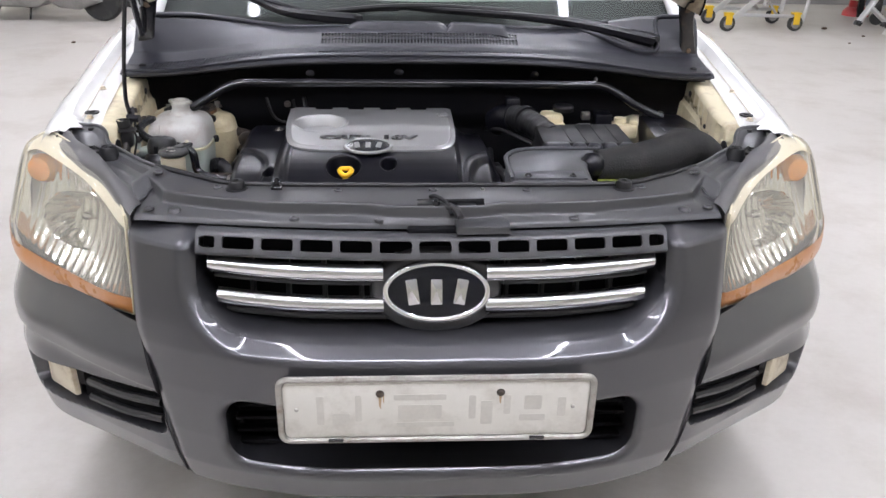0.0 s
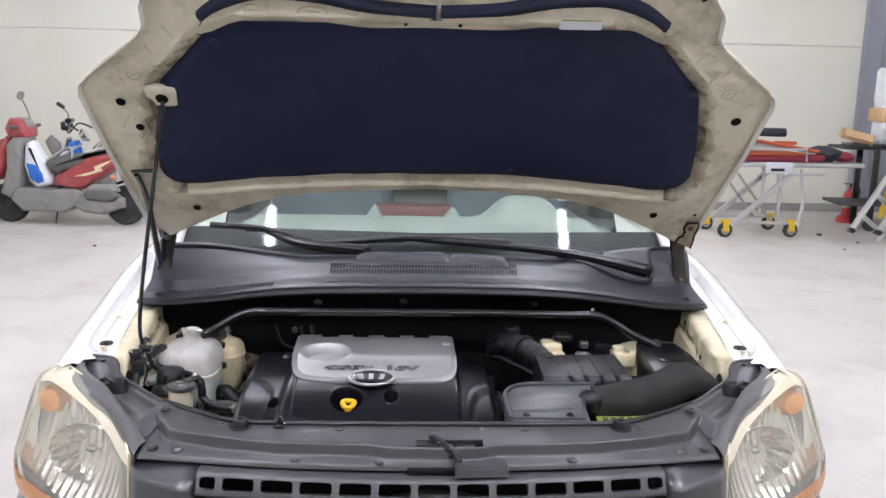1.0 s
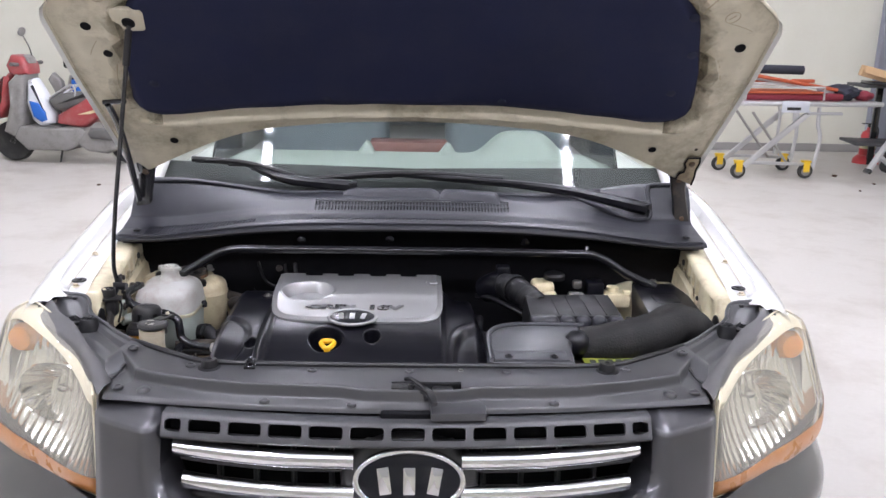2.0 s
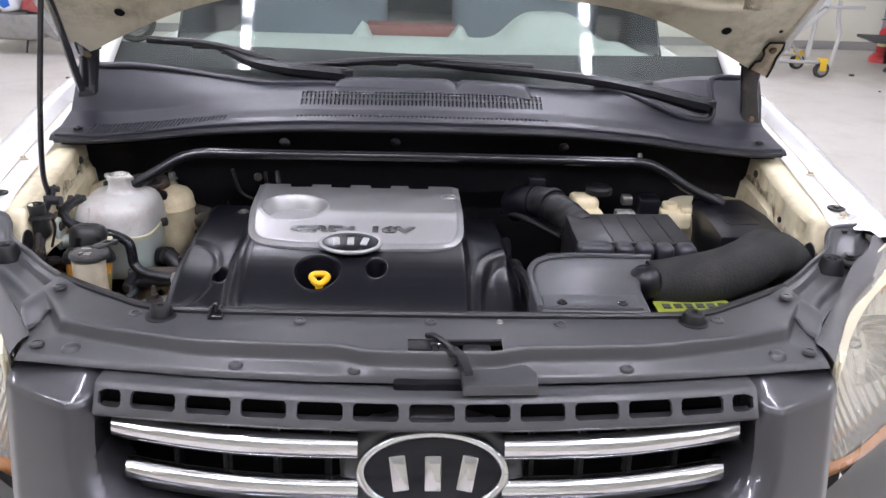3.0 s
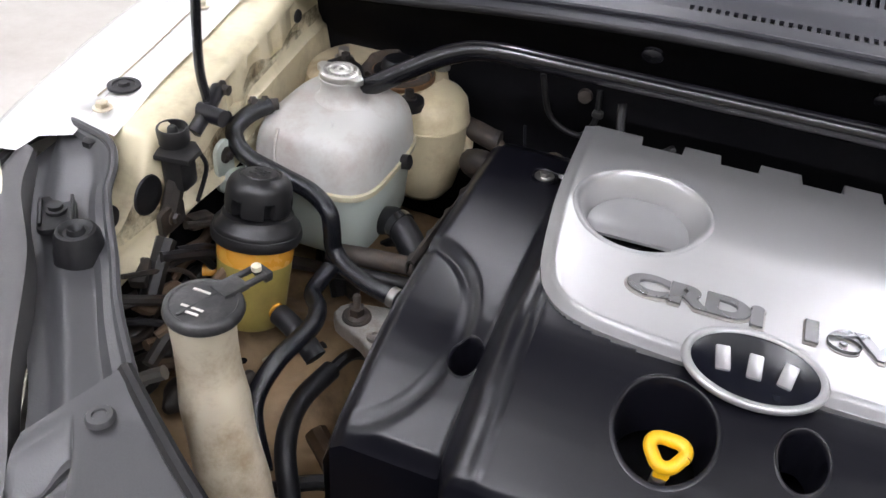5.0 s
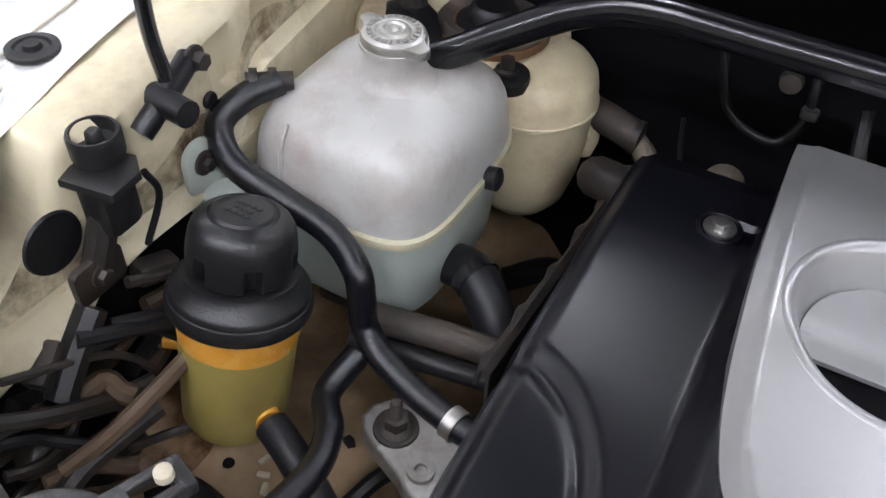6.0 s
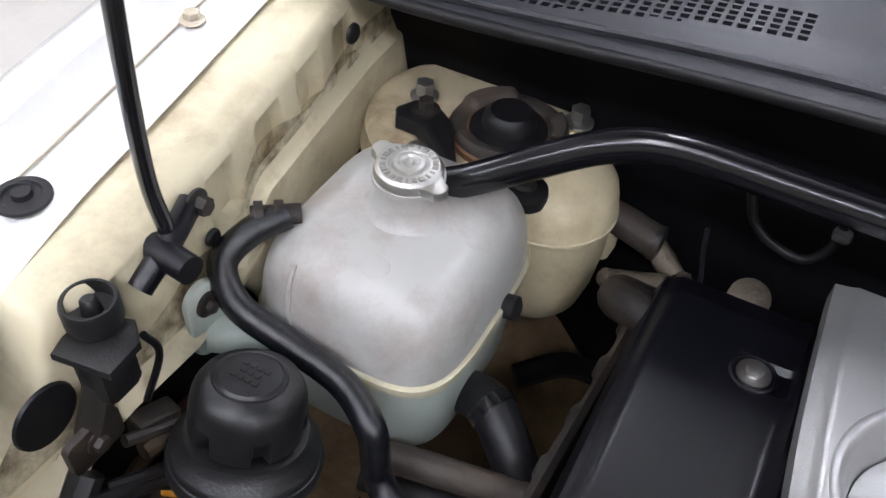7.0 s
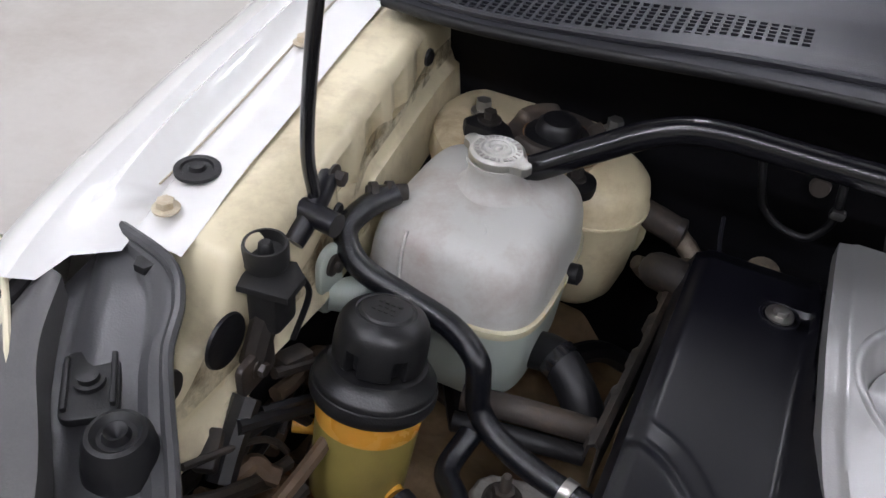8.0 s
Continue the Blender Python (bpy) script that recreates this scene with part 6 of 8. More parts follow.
for k in range(12):
    v = -0.020 + 0.067 * k / 11
    half = math.sqrt(max(0.0004, 0.0485 ** 2 - v * v))
    floor_rows.append([(DISH[0] + half * u, DISH[1] + v, 0.8835 + 0.05 * abs(v + 0.002) + 0.02 * half * u * (1 if v < 0 else -1)) for u in np.linspace(-1, 1, 24)])
part("dish_floor", solid(grid(floor_rows), 0.003), SILVER, plq, "polished dish floor", 20)
# Disc that paints the shade below the dish floor
part("dish_gap", lathe([(0.050, 0), (0.0001, 0.0005)], 36, Matrix.Translation((DISH[0], DISH[1], 0.872))), SHADE_BLACK, plq, "near-black disc, painted shade under the dish")
part("stud", lathe([(0.011, 0), (0.010, 0.005), (0.006, 0.007), (0.0001, 0.007)], 20, Matrix.Translation((0.049, 0.742, 0.9055))), SILVER, plq)
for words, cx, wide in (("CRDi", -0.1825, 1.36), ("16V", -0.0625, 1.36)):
    bm = lettering(words, 0.036, 0.0026)
    bm.transform(Matrix.Translation((cx, 0.5735, 0.9010)) @ Matrix.Rotation(radians(2.0), 4, "X") @ Matrix.Diagonal((wide, 0.90, 1, 1)))
    part("lettering", bm, LETTER, plq, "raised silver lettering, its shading painted darker")
    # Wider copy beneath paints the letters' shaded edge in dull metal
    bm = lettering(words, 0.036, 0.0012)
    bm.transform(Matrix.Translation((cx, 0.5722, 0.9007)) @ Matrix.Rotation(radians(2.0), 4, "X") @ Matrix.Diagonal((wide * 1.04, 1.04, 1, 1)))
    part("lettering_shade", bm, ALLOY, plq, "painted shade edge round the letters")
BAD = Matrix.Translation((-0.129, 0.513, 0.8985)) @ Matrix.Rotation(radians(10), 4, "X")
badge = part("badge", slab(oval(0.049, 0.0315, 40), 0.005, 0.002, BAD), EMBLEM_BLACK, plq, "oval badge with a chrome ring and plain shapes")
part("ring", moved(tube([(0.0512 * math.cos(a), 0.0335 * math.sin(a), 0.003) for a in np.linspace(0, 2 * math.pi, 41)], 0.0038, 10, 41, False, False), BAD), SILVER, badge, "silver oval ring")
for cx, lean in ((-0.024, 8), (0.0, 0), (0.024, -12)):
    part("bar", moved(slab(rrect(-0.0055, -0.0115, 0.0055, 0.0115, 0.0015), 0.002, 0.0006), BAD @ Matrix.Translation((cx, 0, 0.005)) @ Matrix.Rotation(radians(lean), 4, "Z")), SILVER, badge)

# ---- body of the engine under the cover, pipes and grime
# Block coloured near-black, painting the shade under the cover
part("engine_block", join(box(-0.13, 0.60, 0.68, 0.52, 0.40, 0.20, 0.02), box(-0.18, 0.36, 0.66, 0.34, 0.10, 0.16, 0.02)), SHADE_BLACK, car, "engine block painted near-black for shade")
part("front_hose", tube([(-0.40, 0.30, 0.755), (-0.355, 0.320, 0.778), (-0.305, 0.347, 0.788), (-0.255, 0.372, 0.789), (-0.21, 0.386, 0.782), (-0.16, 0.41, 0.772)], 0.0235, 18, 50), INTAKE_HOSE, car, "thick black intake hose")
part("hose_clamp", tube([(-0.309, 0.3450, 0.7875), (-0.300, 0.3495, 0.7885)], 0.0246, 20, 3, False), GLOSS_BLACK, car)
part("engine_plate", box(-0.36, 0.31, 0.745, 0.05, 0.012, 0.045, 0.003), ALLOY, car, "pale metal bracket")
part("red_tag", box(-0.315, 0.352, 0.775, 0.03, 0.004, 0.012), INK_RED, car, "red printed tag")
flank = []
for k in range(40):
    y = 0.785 - 0.19 * k / 39
    w = 0.005 + 0.002 * noise.noise((y * 40, 0.3, 1.0)) + (0.003 if k % 9 < 2 else 0.0)
    x = -0.434 - 0.008 * k / 39
    flank.append([(x - w, y, 0.818), (x - w * 0.8, y, 0.832), (x, y, 0.836), (x + 0.004, y, 0.832), (x + 0.005, y, 0.79)])
part("heat_shield", solid(grid(flank), 0.002), GRIMY_BLACK, car, "dirty metal shield edge beside the cover")
random.seed(4)
for k in range(26):
    x, y = random.uniform(-0.66, -0.44), random.uniform(0.32, 0.86)
    z = random.uniform(0.60, 0.72)
    a = random.uniform(0, 6.28)
    L = random.uniform(0.05, 0.13)
    pts = [(x, y, z), (x + L * math.cos(a) * 0.5, y + L * math.sin(a) * 0.5, z + random.uniform(-0.01, 0.03)), (x + L * math.cos(a), y + L * math.sin(a), z + random.uniform(-0.04, 0.02))]
    part("loom", tube(pts, random.uniform(0.006, 0.014), 8, 12), random.choice((RUST, GRIME, RUBBER, RUBBER)), car)


def bay_floor(x, y):
    """Uneven pressed floor between the engine and the apron, with a swelling beside the reservoir."""
    z = 0.688 + 0.012 * noise.noise((x * 11, y * 11, 3)) + 0.004 * noise.noise((x * 45, y * 45, 5))
    z += 0.050 * math.exp(-((x + 0.655) / 0.035) ** 2 - ((y - 0.520) / 0.045) ** 2)
    return z - 0.05 * smooth(-0.53, -0.47, x) - 0.04 * smooth(0.60, 0.70, y)


tray = part("apron_floor", grid([[(x, y, bay_floor(x, y)) for x in np.linspace(-0.69, -0.40, 70)] for y in np.linspace(0.30, 0.92, 120)]), FLOOR_RUST, car, "brown grimy floor beside the engine", 60)
part("drain_hole", lathe([(0.0045, 0.0), (0.004, 0.001), (0.0001, 0.0005)], 14, Matrix.Translation((-0.601, 0.531, bay_floor(-0.601, 0.531) + 0.0015))), SHADE_BLACK, tray, "dark drain hole")
for x, y, a in ((-0.575, 0.537, 20), (-0.583, 0.548, 70), (-0.566, 0.527, 110)):
    part("grit", box(0, 0, 0, 0.010, 0.005, 0.004, 0.0015, 2, Matrix.Translation((x, y, bay_floor(x, y) + 0.002)) @ Matrix.Rotation(radians(a), 4, "Z")), NECK, tray, "pale crumb")
part("rust_swelling", grid([[(-0.655 + r * math.cos(a), 0.520 + 1.2 * r * math.sin(a), bay_floor(-0.655 + r * math.cos(a), 0.520 + 1.2 * r * math.sin(a)) + 0.0012) for a in np.linspace(0, 2 * math.pi, 40)] for r in np.linspace(0.001, 0.042, 10)]), RUST_FILM, tray, "rusty film on the swelling", 60)
mountb = part("engine_mount", slab([(-0.517, 0.578), (-0.515, 0.590), (-0.507, 0.599), (-0.495, 0.602), (-0.455, 0.612), (-0.425, 0.592), (-0.425, 0.545), (-0.442, 0.540), (-0.462, 0.543), (-0.474, 0.552), (-0.500, 0.563), (-0.511, 0.569)], 0.018, 0.004, Matrix.Translation((0, 0, 0.737)), 3), ALLOY, car, "dirty alloy engine mount")
part("mount_washer", lathe([(0.0155, 0), (0.0150, 0.002), (0.010, 0.003)], 24, Matrix.Translation((-0.4915, 0.580, 0.755))), GRIMY_BLACK, mountb)
part("mount_bolt", moved(hexbolt(0.0085, 0.013), Matrix.Translation((-0.4915, 0.580, 0.756))), GRIMY_BLACK, mountb, "dark mount nut")
part("mount_stud", lathe([(0.0042, 0), (0.0042, 0.020), (0.0030, 0.023), (0.0001, 0.0235)], 12, Matrix.Translation((-0.4915, 0.580, 0.762))), RUST, mountb, "rusty stud")
part("mount_eye", lathe([(0.009, 0), (0.009, 0.004), (0.004, 0.004), (0.004, 0.0005), (0.0001, 0.0005)], 18, Matrix.Translation((-0.4615, 0.560, 0.7555))), ALLOY, mountb)

# ---- coolant tank
TC = (-0.5825, 0.718)


def tank_body(z0, z1, prof, ax=0.0725, ay=0.083, n=56, p=4.2):
    """prof: pairs of (height share, width share)."""
    rows = []
    for f, w in prof:
        rows.append([(TC[0] + x * w, TC[1] + y * w, z0 + (z1 - z0) * f) for x, y in oval(ax, ay, n, power=p)])
    bm = grid(rows, closed_u=True)
    bm.verts.ensure_lookup_table()
    k = len(rows)
    bm.faces.new([bm.verts[i] for i in range(n)])
    bm.faces.new([bm.verts[(k - 1) * n + i] for i in range(n)])
    bmesh.ops.recalc_face_normals(bm, faces=bm.faces)
    return bm


tank = part("coolant_tank", tank_body(0.853, 0.919, [(0, 0.985), (0.10, 0.985), (0.28, 0.972), (0.45, 0.953), (0.58, 0.926), (0.69, 0.886), (0.78, 0.830), (0.86, 0.745), (0.92, 0.63), (0.965, 0.47), (1.0, 0.21)]), TANK, car, "milky plastic coolant tank with a metal cap", 60)
part("lower_half", tank_body(0.764, 0.849, [(0, 0.78), (0.04, 0.84), (0.14, 0.90), (0.6, 0.935), (0.96, 0.95), (1.0, 0.95)]), TANK_LOW, tank, "greenish lower half", 60)
part("seam", tank_body(0.8470, 0.8560, [(0, 0.97), (0.15, 1.02), (0.5, 1.025), (0.85, 1.02), (1, 0.97)]), SEAM_YELLOW, tank, "yellowed flange seam", 60)
for i, (dx, dy) in enumerate(((0.0, -1.0),)):
    line = [(TC[0] - 0.03, TC[1] - 0.083 * 0.985, 0.858), (TC[0] - 0.031, TC[1] - 0.083 * 0.960, 0.880), (TC[0] - 0.032, TC[1] - 0.083 * 0.91, 0.8960), (TC[0] - 0.033, TC[1] - 0.083 * 0.81, 0.9068)]
    part("mould_line", tube(line, 0.0017, 6, 16), TANK, tank)
part("boss", lathe([(0.009, 0), (0.0085, 0.0015), (0.006, 0.002), (0.0001, 0.002)], 20, Matrix.Translation((TC[0] + 0.012, TC[1] - 0.050, 0.9130)) @ Matrix.Rotation(radians(24), 4, "X")), TANK, tank)
CAPM = Matrix.Translation((-0.579, 0.720, 0.922))
part("neck", lathe([(0.036, -0.008), (0.026, -0.003), (0.0215, 0.004), (0.0205, 0.010), (0.0205, 0.018), (0.0225, 0.019), (0.0225, 0.022)], 32, CAPM), TANK, tank, "milky filler neck")
cap = part("radiator_cap", lathe([(0.0205, 0.018), (0.0215, 0.019), (0.0215, 0.025), (0.0205, 0.0275), (0.0185, 0.029), (0.0125, 0.0295), (0.0115, 0.0285), (0.0105, 0.0285), (0.0095, 0.0305), (0.007, 0.031), (0.0055, 0.0295), (0.0035, 0.0295), (0.0025, 0.0315), (0.0001, 0.032)], 44, CAPM), CAP_METAL, tank, "pressed metal pressure cap with two ears", 30)
CAPR = CAPM @ Matrix.Rotation(radians(-18), 4, "Z")
for s in (-1, 1):
    ear = slab([(0.018, -0.010), (0.024, -0.0065), (0.0275, -0.006), (0.0300, -0.003), (0.0300, 0.003), (0.0275, 0.006), (0.024, 0.0065), (0.018, 0.010)], 0.0065, 0.0016, CAPR @ Matrix.Rotation(radians(0 if s > 0 else 180), 4, "Z") @ Matrix.Translation((0, 0, 0.021)))
    part("ear", ear, CAP_METAL, cap)
for k in range(22):
    a = 2 * math.pi * k / 22
    w = 0.0007 + 0.0006 * ((k * 7) % 3)
    part("stamped_mark", box(0.0157, 0, 0.0295, 0.0034, w * 2, 0.0006, at=CAPM @ Matrix.Rotation(a, 4, "Z")), STEEL, cap)
ear_plate = slab([(0.0135 * math.cos(a), 0.0135 * math.sin(a) + (0.012 if math.sin(a) > 0 else -0.022)) for a in np.linspace(0, 2 * math.pi, 28, endpoint=False)], 0.005, 0.002)
ear_plate.transform(Matrix.Translation((-0.6600, 0.6145, 0.8745)) @ Matrix(((0, 0, 1, 0), (1, 0, 0, 0), (0, 1, 0, 0), (0, 0, 0, 1))) @ Matrix.Rotation(radians(-6), 4, "Y"))
arm = tube([(-0.659, 0.614, 0.853), (-0.648, 0.622, 0.852), (-0.630, 0.638, 0.853), (-0.612, 0.652, 0.853)], 0.014, 12, 20, radii=[0.011, 0.013, 0.014, 0.015])
part("bracket", join(ear_plate, arm), TANK_LOW, tank, "greenish mounting ear")
part("bracket_bolt", join(lathe([(0.0088, 0), (0.0085, 0.002), (0.006, 0.003)], 20, Matrix.Translation((-0.6550, 0.6145, 0.8840)) @ Matrix.Rotation(radians(90), 4, "Y")), moved(hexbolt(0.0045, 0.006), Matrix.Translation((-0.6540, 0.6145, 0.8840)) @ Matrix.Rotation(radians(90), 4, "Y"))), GRIMY_BLACK, tank, "dark bolt")
part("nipple", tube([(-0.632, 0.682, 0.915), (-0.655, 0.662, 0.917)], 0.0065, 12, 4, False), GRIMY_BLACK, tank)
for f in (0.35, 0.75):
    c = Vector((-0.632, 0.682, 0.915)).lerp(Vector((-0.655, 0.662, 0.917)), f)
    part("spring_clip", tube([tuple(c), tuple(c + Vector((-0.004, -0.0035, 0.0004)))], 0.0092, 14, 3, False), GRIMY_BLACK, tank, "dark spring clip")
part("foot_clip", lathe([(0.0085, -0.004), (0.0085, 0.004), (0.005, 0.006), (0.0001, 0.006)], 16, Matrix.Translation((-0.506, 0.733, 0.852)) @ Matrix.Rotation(radians(80), 4, "Y")), RUBBER, tank)

hoseA = [(-0.638, 0.676, 0.916), (-0.651, 0.655, 0.911), (-0.656, 0.634, 0.900), (-0.637, 0.622, 0.885), (-0.600, 0.621, 0.874), (-0.562, 0.618, 0.866), (-0.536, 0.606, 0.858), (-0.530, 0.602, 0.838), (-0.527, 0.600, 0.818), (-0.510, 0.592, 0.806), (-0.480, 0.582, 0.802), (-0.448, 0.574, 0.802), (-0.425, 0.568, 0.804)]
hA = part("coolant_hose", tube(hoseA, 0.0092, 14, 110), BRAID, car, "black braided coolant hose round the tank")
part("hose_clamp", tube([(-0.452, 0.575, 0.802), (-0.444, 0.573, 0.802)], 0.0108, 16, 3, False), STEEL, hA, "steel hose clamp")
part("lower_hose", tube([(-0.526, 0.590, 0.80), (-0.530, 0.560, 0.79), (-0.512, 0.536, 0.795), (-0.503, 0.505, 0.80), (-0.512, 0.455, 0.795), (-0.515, 0.42, 0.77), (-0.49, 0.39, 0.73)], 0.0090, 14, 60), BRAID, car, "black hose beside the reservoir")
part("lower_hose", tube([(-0.490, 0.52, 0.735), (-0.498, 0.47, 0.735), (-0.485, 0.42, 0.735), (-0.465, 0.39, 0.70)], 0.0100, 14, 40), RUBBER, car, "black hose running down")
for x, r, m in ((-0.0, 0.0105, STEEL), (0.014, 0.008, RUBBER)):
    part("metal_pipe", tube([(-0.55, 0.63 - x, 0.785 - x), (-0.50, 0.640 - x, 0.785 - x), (-0.45, 0.652 - x, 0.78 - x)], r, 12, 16), RUST if m is STEEL else m, car, "dull pipe under the tank")
part("tank_hose", tube([(-0.520, 0.70, 0.79), (-0.495, 0.690, 0.80), (-0.468, 0.672, 0.785), (-0.45, 0.66, 0.76)], 0.016, 14, 30), RUBBER, car, "black outlet hose with a clamp")
part("hose_clamp", tube([(-0.497, 0.691, 0.800), (-0.489, 0.687, 0.799)], 0.0175, 16, 3, False), GLOSS_BLACK, car)

# ---- power steering reservoir
PS = Matrix.Translation((-0.591, 0.564, 0.852)) @ Matrix.Rotation(radians(-14), 4, "X") @ Matrix.Translation((0, 0, -0.85))
ps = part("steering_reservoir", lathe([(0.030, 0.745), (0.034, 0.752), (0.036, 0.80), (0.0368, 0.816)], 40, PS), OLIVE_PLASTIC, car, "olive steering fluid reservoir with a black cap")
part("fluid_band", lathe([(0.0369, 0.816), (0.0374, 0.820), (0.0378, 0.840)], 40, PS), AMBER_FLUID, ps, "amber upper band")
part("collar", lathe([(0.038, 0.8360), (0.0428, 0.8368), (0.0440, 0.8395), (0.0442, 0.8440), (0.0432, 0.8475), (0.0422, 0.8480), (0.0422, 0.8512), (0.0410, 0.8530), (0.0372, 0.8570), (0.0350, 0.8605), (0.0342, 0.8630), (0.0300, 0.8635), (0.0260, 0.8635)], 48, PS), BLACK_PLASTIC, ps, "black stepped collar")


def fluted_cap(r, z0, z1, flutes, depth):
    rows = []
    for z, w in ((z0, 0.98), (z0 + 0.002, 1.03), (z0 + 0.008, 1.045), (z0 + 0.013, 1.045), (z0 + 0.017, 1.035), (z0 + 0.0205, 1.02), (z0 + 0.025, 1.0), (z1 - 0.0095, 0.965), (z1 - 0.006, 0.90), (z1 - 0.0035, 0.81), (z1 - 0.0020, 0.70), (z1 - 0.0014, 0.665), (z1 - 0.0022, 0.63), (z1 - 0.0018, 0.59), (z1 - 0.0002, 0.545), (z1 + 0.0002, 0.43), (z1 + 0.0004, 0.02)):
        row = []
        for a in np.linspace(0, 2 * math.pi, 240, endpoint=False):
            k = smooth(0.17, 0.11, abs((a * flutes / (2 * math.pi) + 0.5) % 1 - 0.5) * 2 * math.pi / flutes)
            q = depth * k * smooth(z0 + 0.0175, z0 + 0.0115, z)
            row.append((r * w * (1 - q) * math.cos(a), r * w * (1 - q) * math.sin(a), z))
        rows.append(row)
    bm = grid(rows, closed_u=True)
    bm.verts.ensure_lookup_table()
    bm.faces.new([bm.verts[(len(rows) - 1) * 240 + i] for i in range(240)])
    return bm


cap2 = part("cap", moved(fluted_cap(0.0308, 0.8650, 0.9030, 6, 0.22), PS @ Matrix.Rotation(radians(20), 4, "Z")), BLACK_PLASTIC, ps, "black fluted screw cap", 30)
for k in range(3):
    for j in range(4 - (k == 1)):
        part("embossed_bar", box((j - 1.5 + 0.5 * (k == 1)) * 0.0045, (k - 1) * 0.0055, 0.9036, 0.0030, 0.0026, 0.0008, at=PS), BLACK_PLASTIC, cap2)
part("nozzle", tube([(-0.580, 0.547, 0.776), (-0.556, 0.533, 0.775)], 0.0085, 14, 4, False), AMBER_FLUID, ps, "yellow outlet")
part("nozzle_hose", tube([(-0.553, 0.5315, 0.775), (-0.540, 0.526, 0.774), (-0.522, 0.518, 0.770), (-0.500, 0.508, 0.758)], 0.0110, 14, 16), RUBBER, ps, "black hose on the outlet")
part("small_nozzle", tube([(-0.63, 0.548, 0.79), (-0.645, 0.542, 0.79)], 0.006, 10, 3, False), AMBER_FLUID, ps)

# ---- washer filler neck
wn = part("washer_filler", tube([(-0.515, 0.370, 0.925), (-0.516, 0.371, 0.88), (-0.510, 0.365, 0.84), (-0.495, 0.352, 0.79), (-0.475, 0.34, 0.72)], 0.024, 20, 30, radii=[0.0245, 0.0238, 0.0245, 0.0275, 0.0265, 0.029, 0.026]), NECK, car, "yellowed washer filler neck with a black lid")
lid = join(lathe([(0.0285, 0), (0.0295, 0.003), (0.0285, 0.0075), (0.0270, 0.009), (0.0245, 0.0095), (0.0235, 0.0085), (0.010, 0.0105), (0.0001, 0.011)], 40), box(0, 0, 0.0100, 0.046, 0.0022, 0.003, 0.001, 1),
           slab([(0.012, -0.009), (0.030, -0.0085), (0.034, -0.0085), (0.034, 0.0085), (0.012, 0.009)], 0.005, 0.0012, Matrix.Translation((0, 0, 0.0075))),
           box(0.041, -0.0062, 0.010, 0.022, 0.0045, 0.005, 0.001, 1), box(0.041, 0.0062, 0.010, 0.022, 0.0045, 0.005, 0.001, 1), box(0.053, 0, 0.008, 0.008, 0.017, 0.008, 0.0015, 2))
lid.transform(Matrix.Translation((-0.513, 0.371, 0.927)) @ Matrix.Rotation(radians(70), 4, "Z") @ Matrix.Rotation(radians(3), 4, "Y"))
wl = part("lid", lid, LID_GREY, wn, "scuffed black snap lid")
for x, y, w in ((-0.004, 0.008, 0.014), (0.0, -0.010, 0.018), (0.003, -0.015, 0.010)):
    part("mark", box(-0.515 + x, 0.371 + y, 0.9375, w, 0.002, 0.001, 0), PLATE_GHOST, wl)
part("hinge_pin", lathe([(0.004, 0), (0.0038, 0.004), (0.0001, 0.005)], 14, Matrix.Translation((-0.4965, 0.4165, 0.938))), NECK, wn, "pale hinge pin")
part("neck_bracket", tube([(-0.545, 0.355, 0.865), (-0.565, 0.345, 0.85), (-0.56, 0.335, 0.80)], 0.006, 8, 10), STEEL, wn)

# ---- sensor valve on the apron
vb = part("horn_bracket", slab([(-0.020, -0.013), (0.014, -0.016), (0.018, 0.006), (0.008, 0.019), (-0.013, 0.017), (-0.021, 0.004)], 0.005, 0.0015, Matrix.Translation((-0.651, 0.540, 0.926)) @ Matrix.Rotation(radians(14), 4, "Z")), BLACK_PLASTIC, car, "black valve bracket on the apron")
part("valve_cup", lathe([(0.0135, 0.0), (0.0148, 0.004), (0.0148, 0.016), (0.0140, 0.018), (0.0125, 0.018), (0.0118, 0.010), (0.0055, 0.009), (0.0045, 0.017), (0.003, 0.0185), (0.0001, 0.0185)], 30, Matrix.Translation((-0.663, 0.549, 0.930))), BLACK_PLASTIC, vb, "round black valve cup")
part("valve_body", box(-0.655, 0.541, 0.908, 0.024, 0.026, 0.036, 0.006), BLACK_PLASTIC, vb)
part("bracket_leg", tube([(-0.655, 0.545, 0.92), (-0.657, 0.528, 0.885), (-0.658, 0.520, 0.868)], 0.009, 8, 10), GRIMY_BLACK, vb)
part("bracket_foot", slab(rrect(-0.018, -0.013, 0.018, 0.013, 0.005), 0.005, 0.001, Matrix.Translation((-0.657, 0.519, 0.868)) @ Matrix(((0, 0, 1, 0), (1, 0, 0, 0), (0, 1, 0, 0), (0, 0, 0, 1)))), GRIMY_BLACK, vb, "grimy bracket foot")
part("foot_bolt", moved(hexbolt(0.005, 0.006), Matrix.Translation((-0.652, 0.519, 0.869)) @ Matrix.Rotation(radians(90), 4, "Y")), GRIMY_BLACK, vb)
part("vent_hose", tube([(-0.645, 0.560, 0.92), (-0.643, 0.565, 0.90), (-0.648, 0.552, 0.868)], 0.0022, 8, 14), RUBBER, vb)
part("connector", tube([(-0.655, 0.508, 0.850), (-0.652, 0.485, 0.832), (-0.648, 0.465, 0.815)], 0.010, 8, 14), BLACK_PLASTIC, car, "black plug on the apron")
random.seed(11)
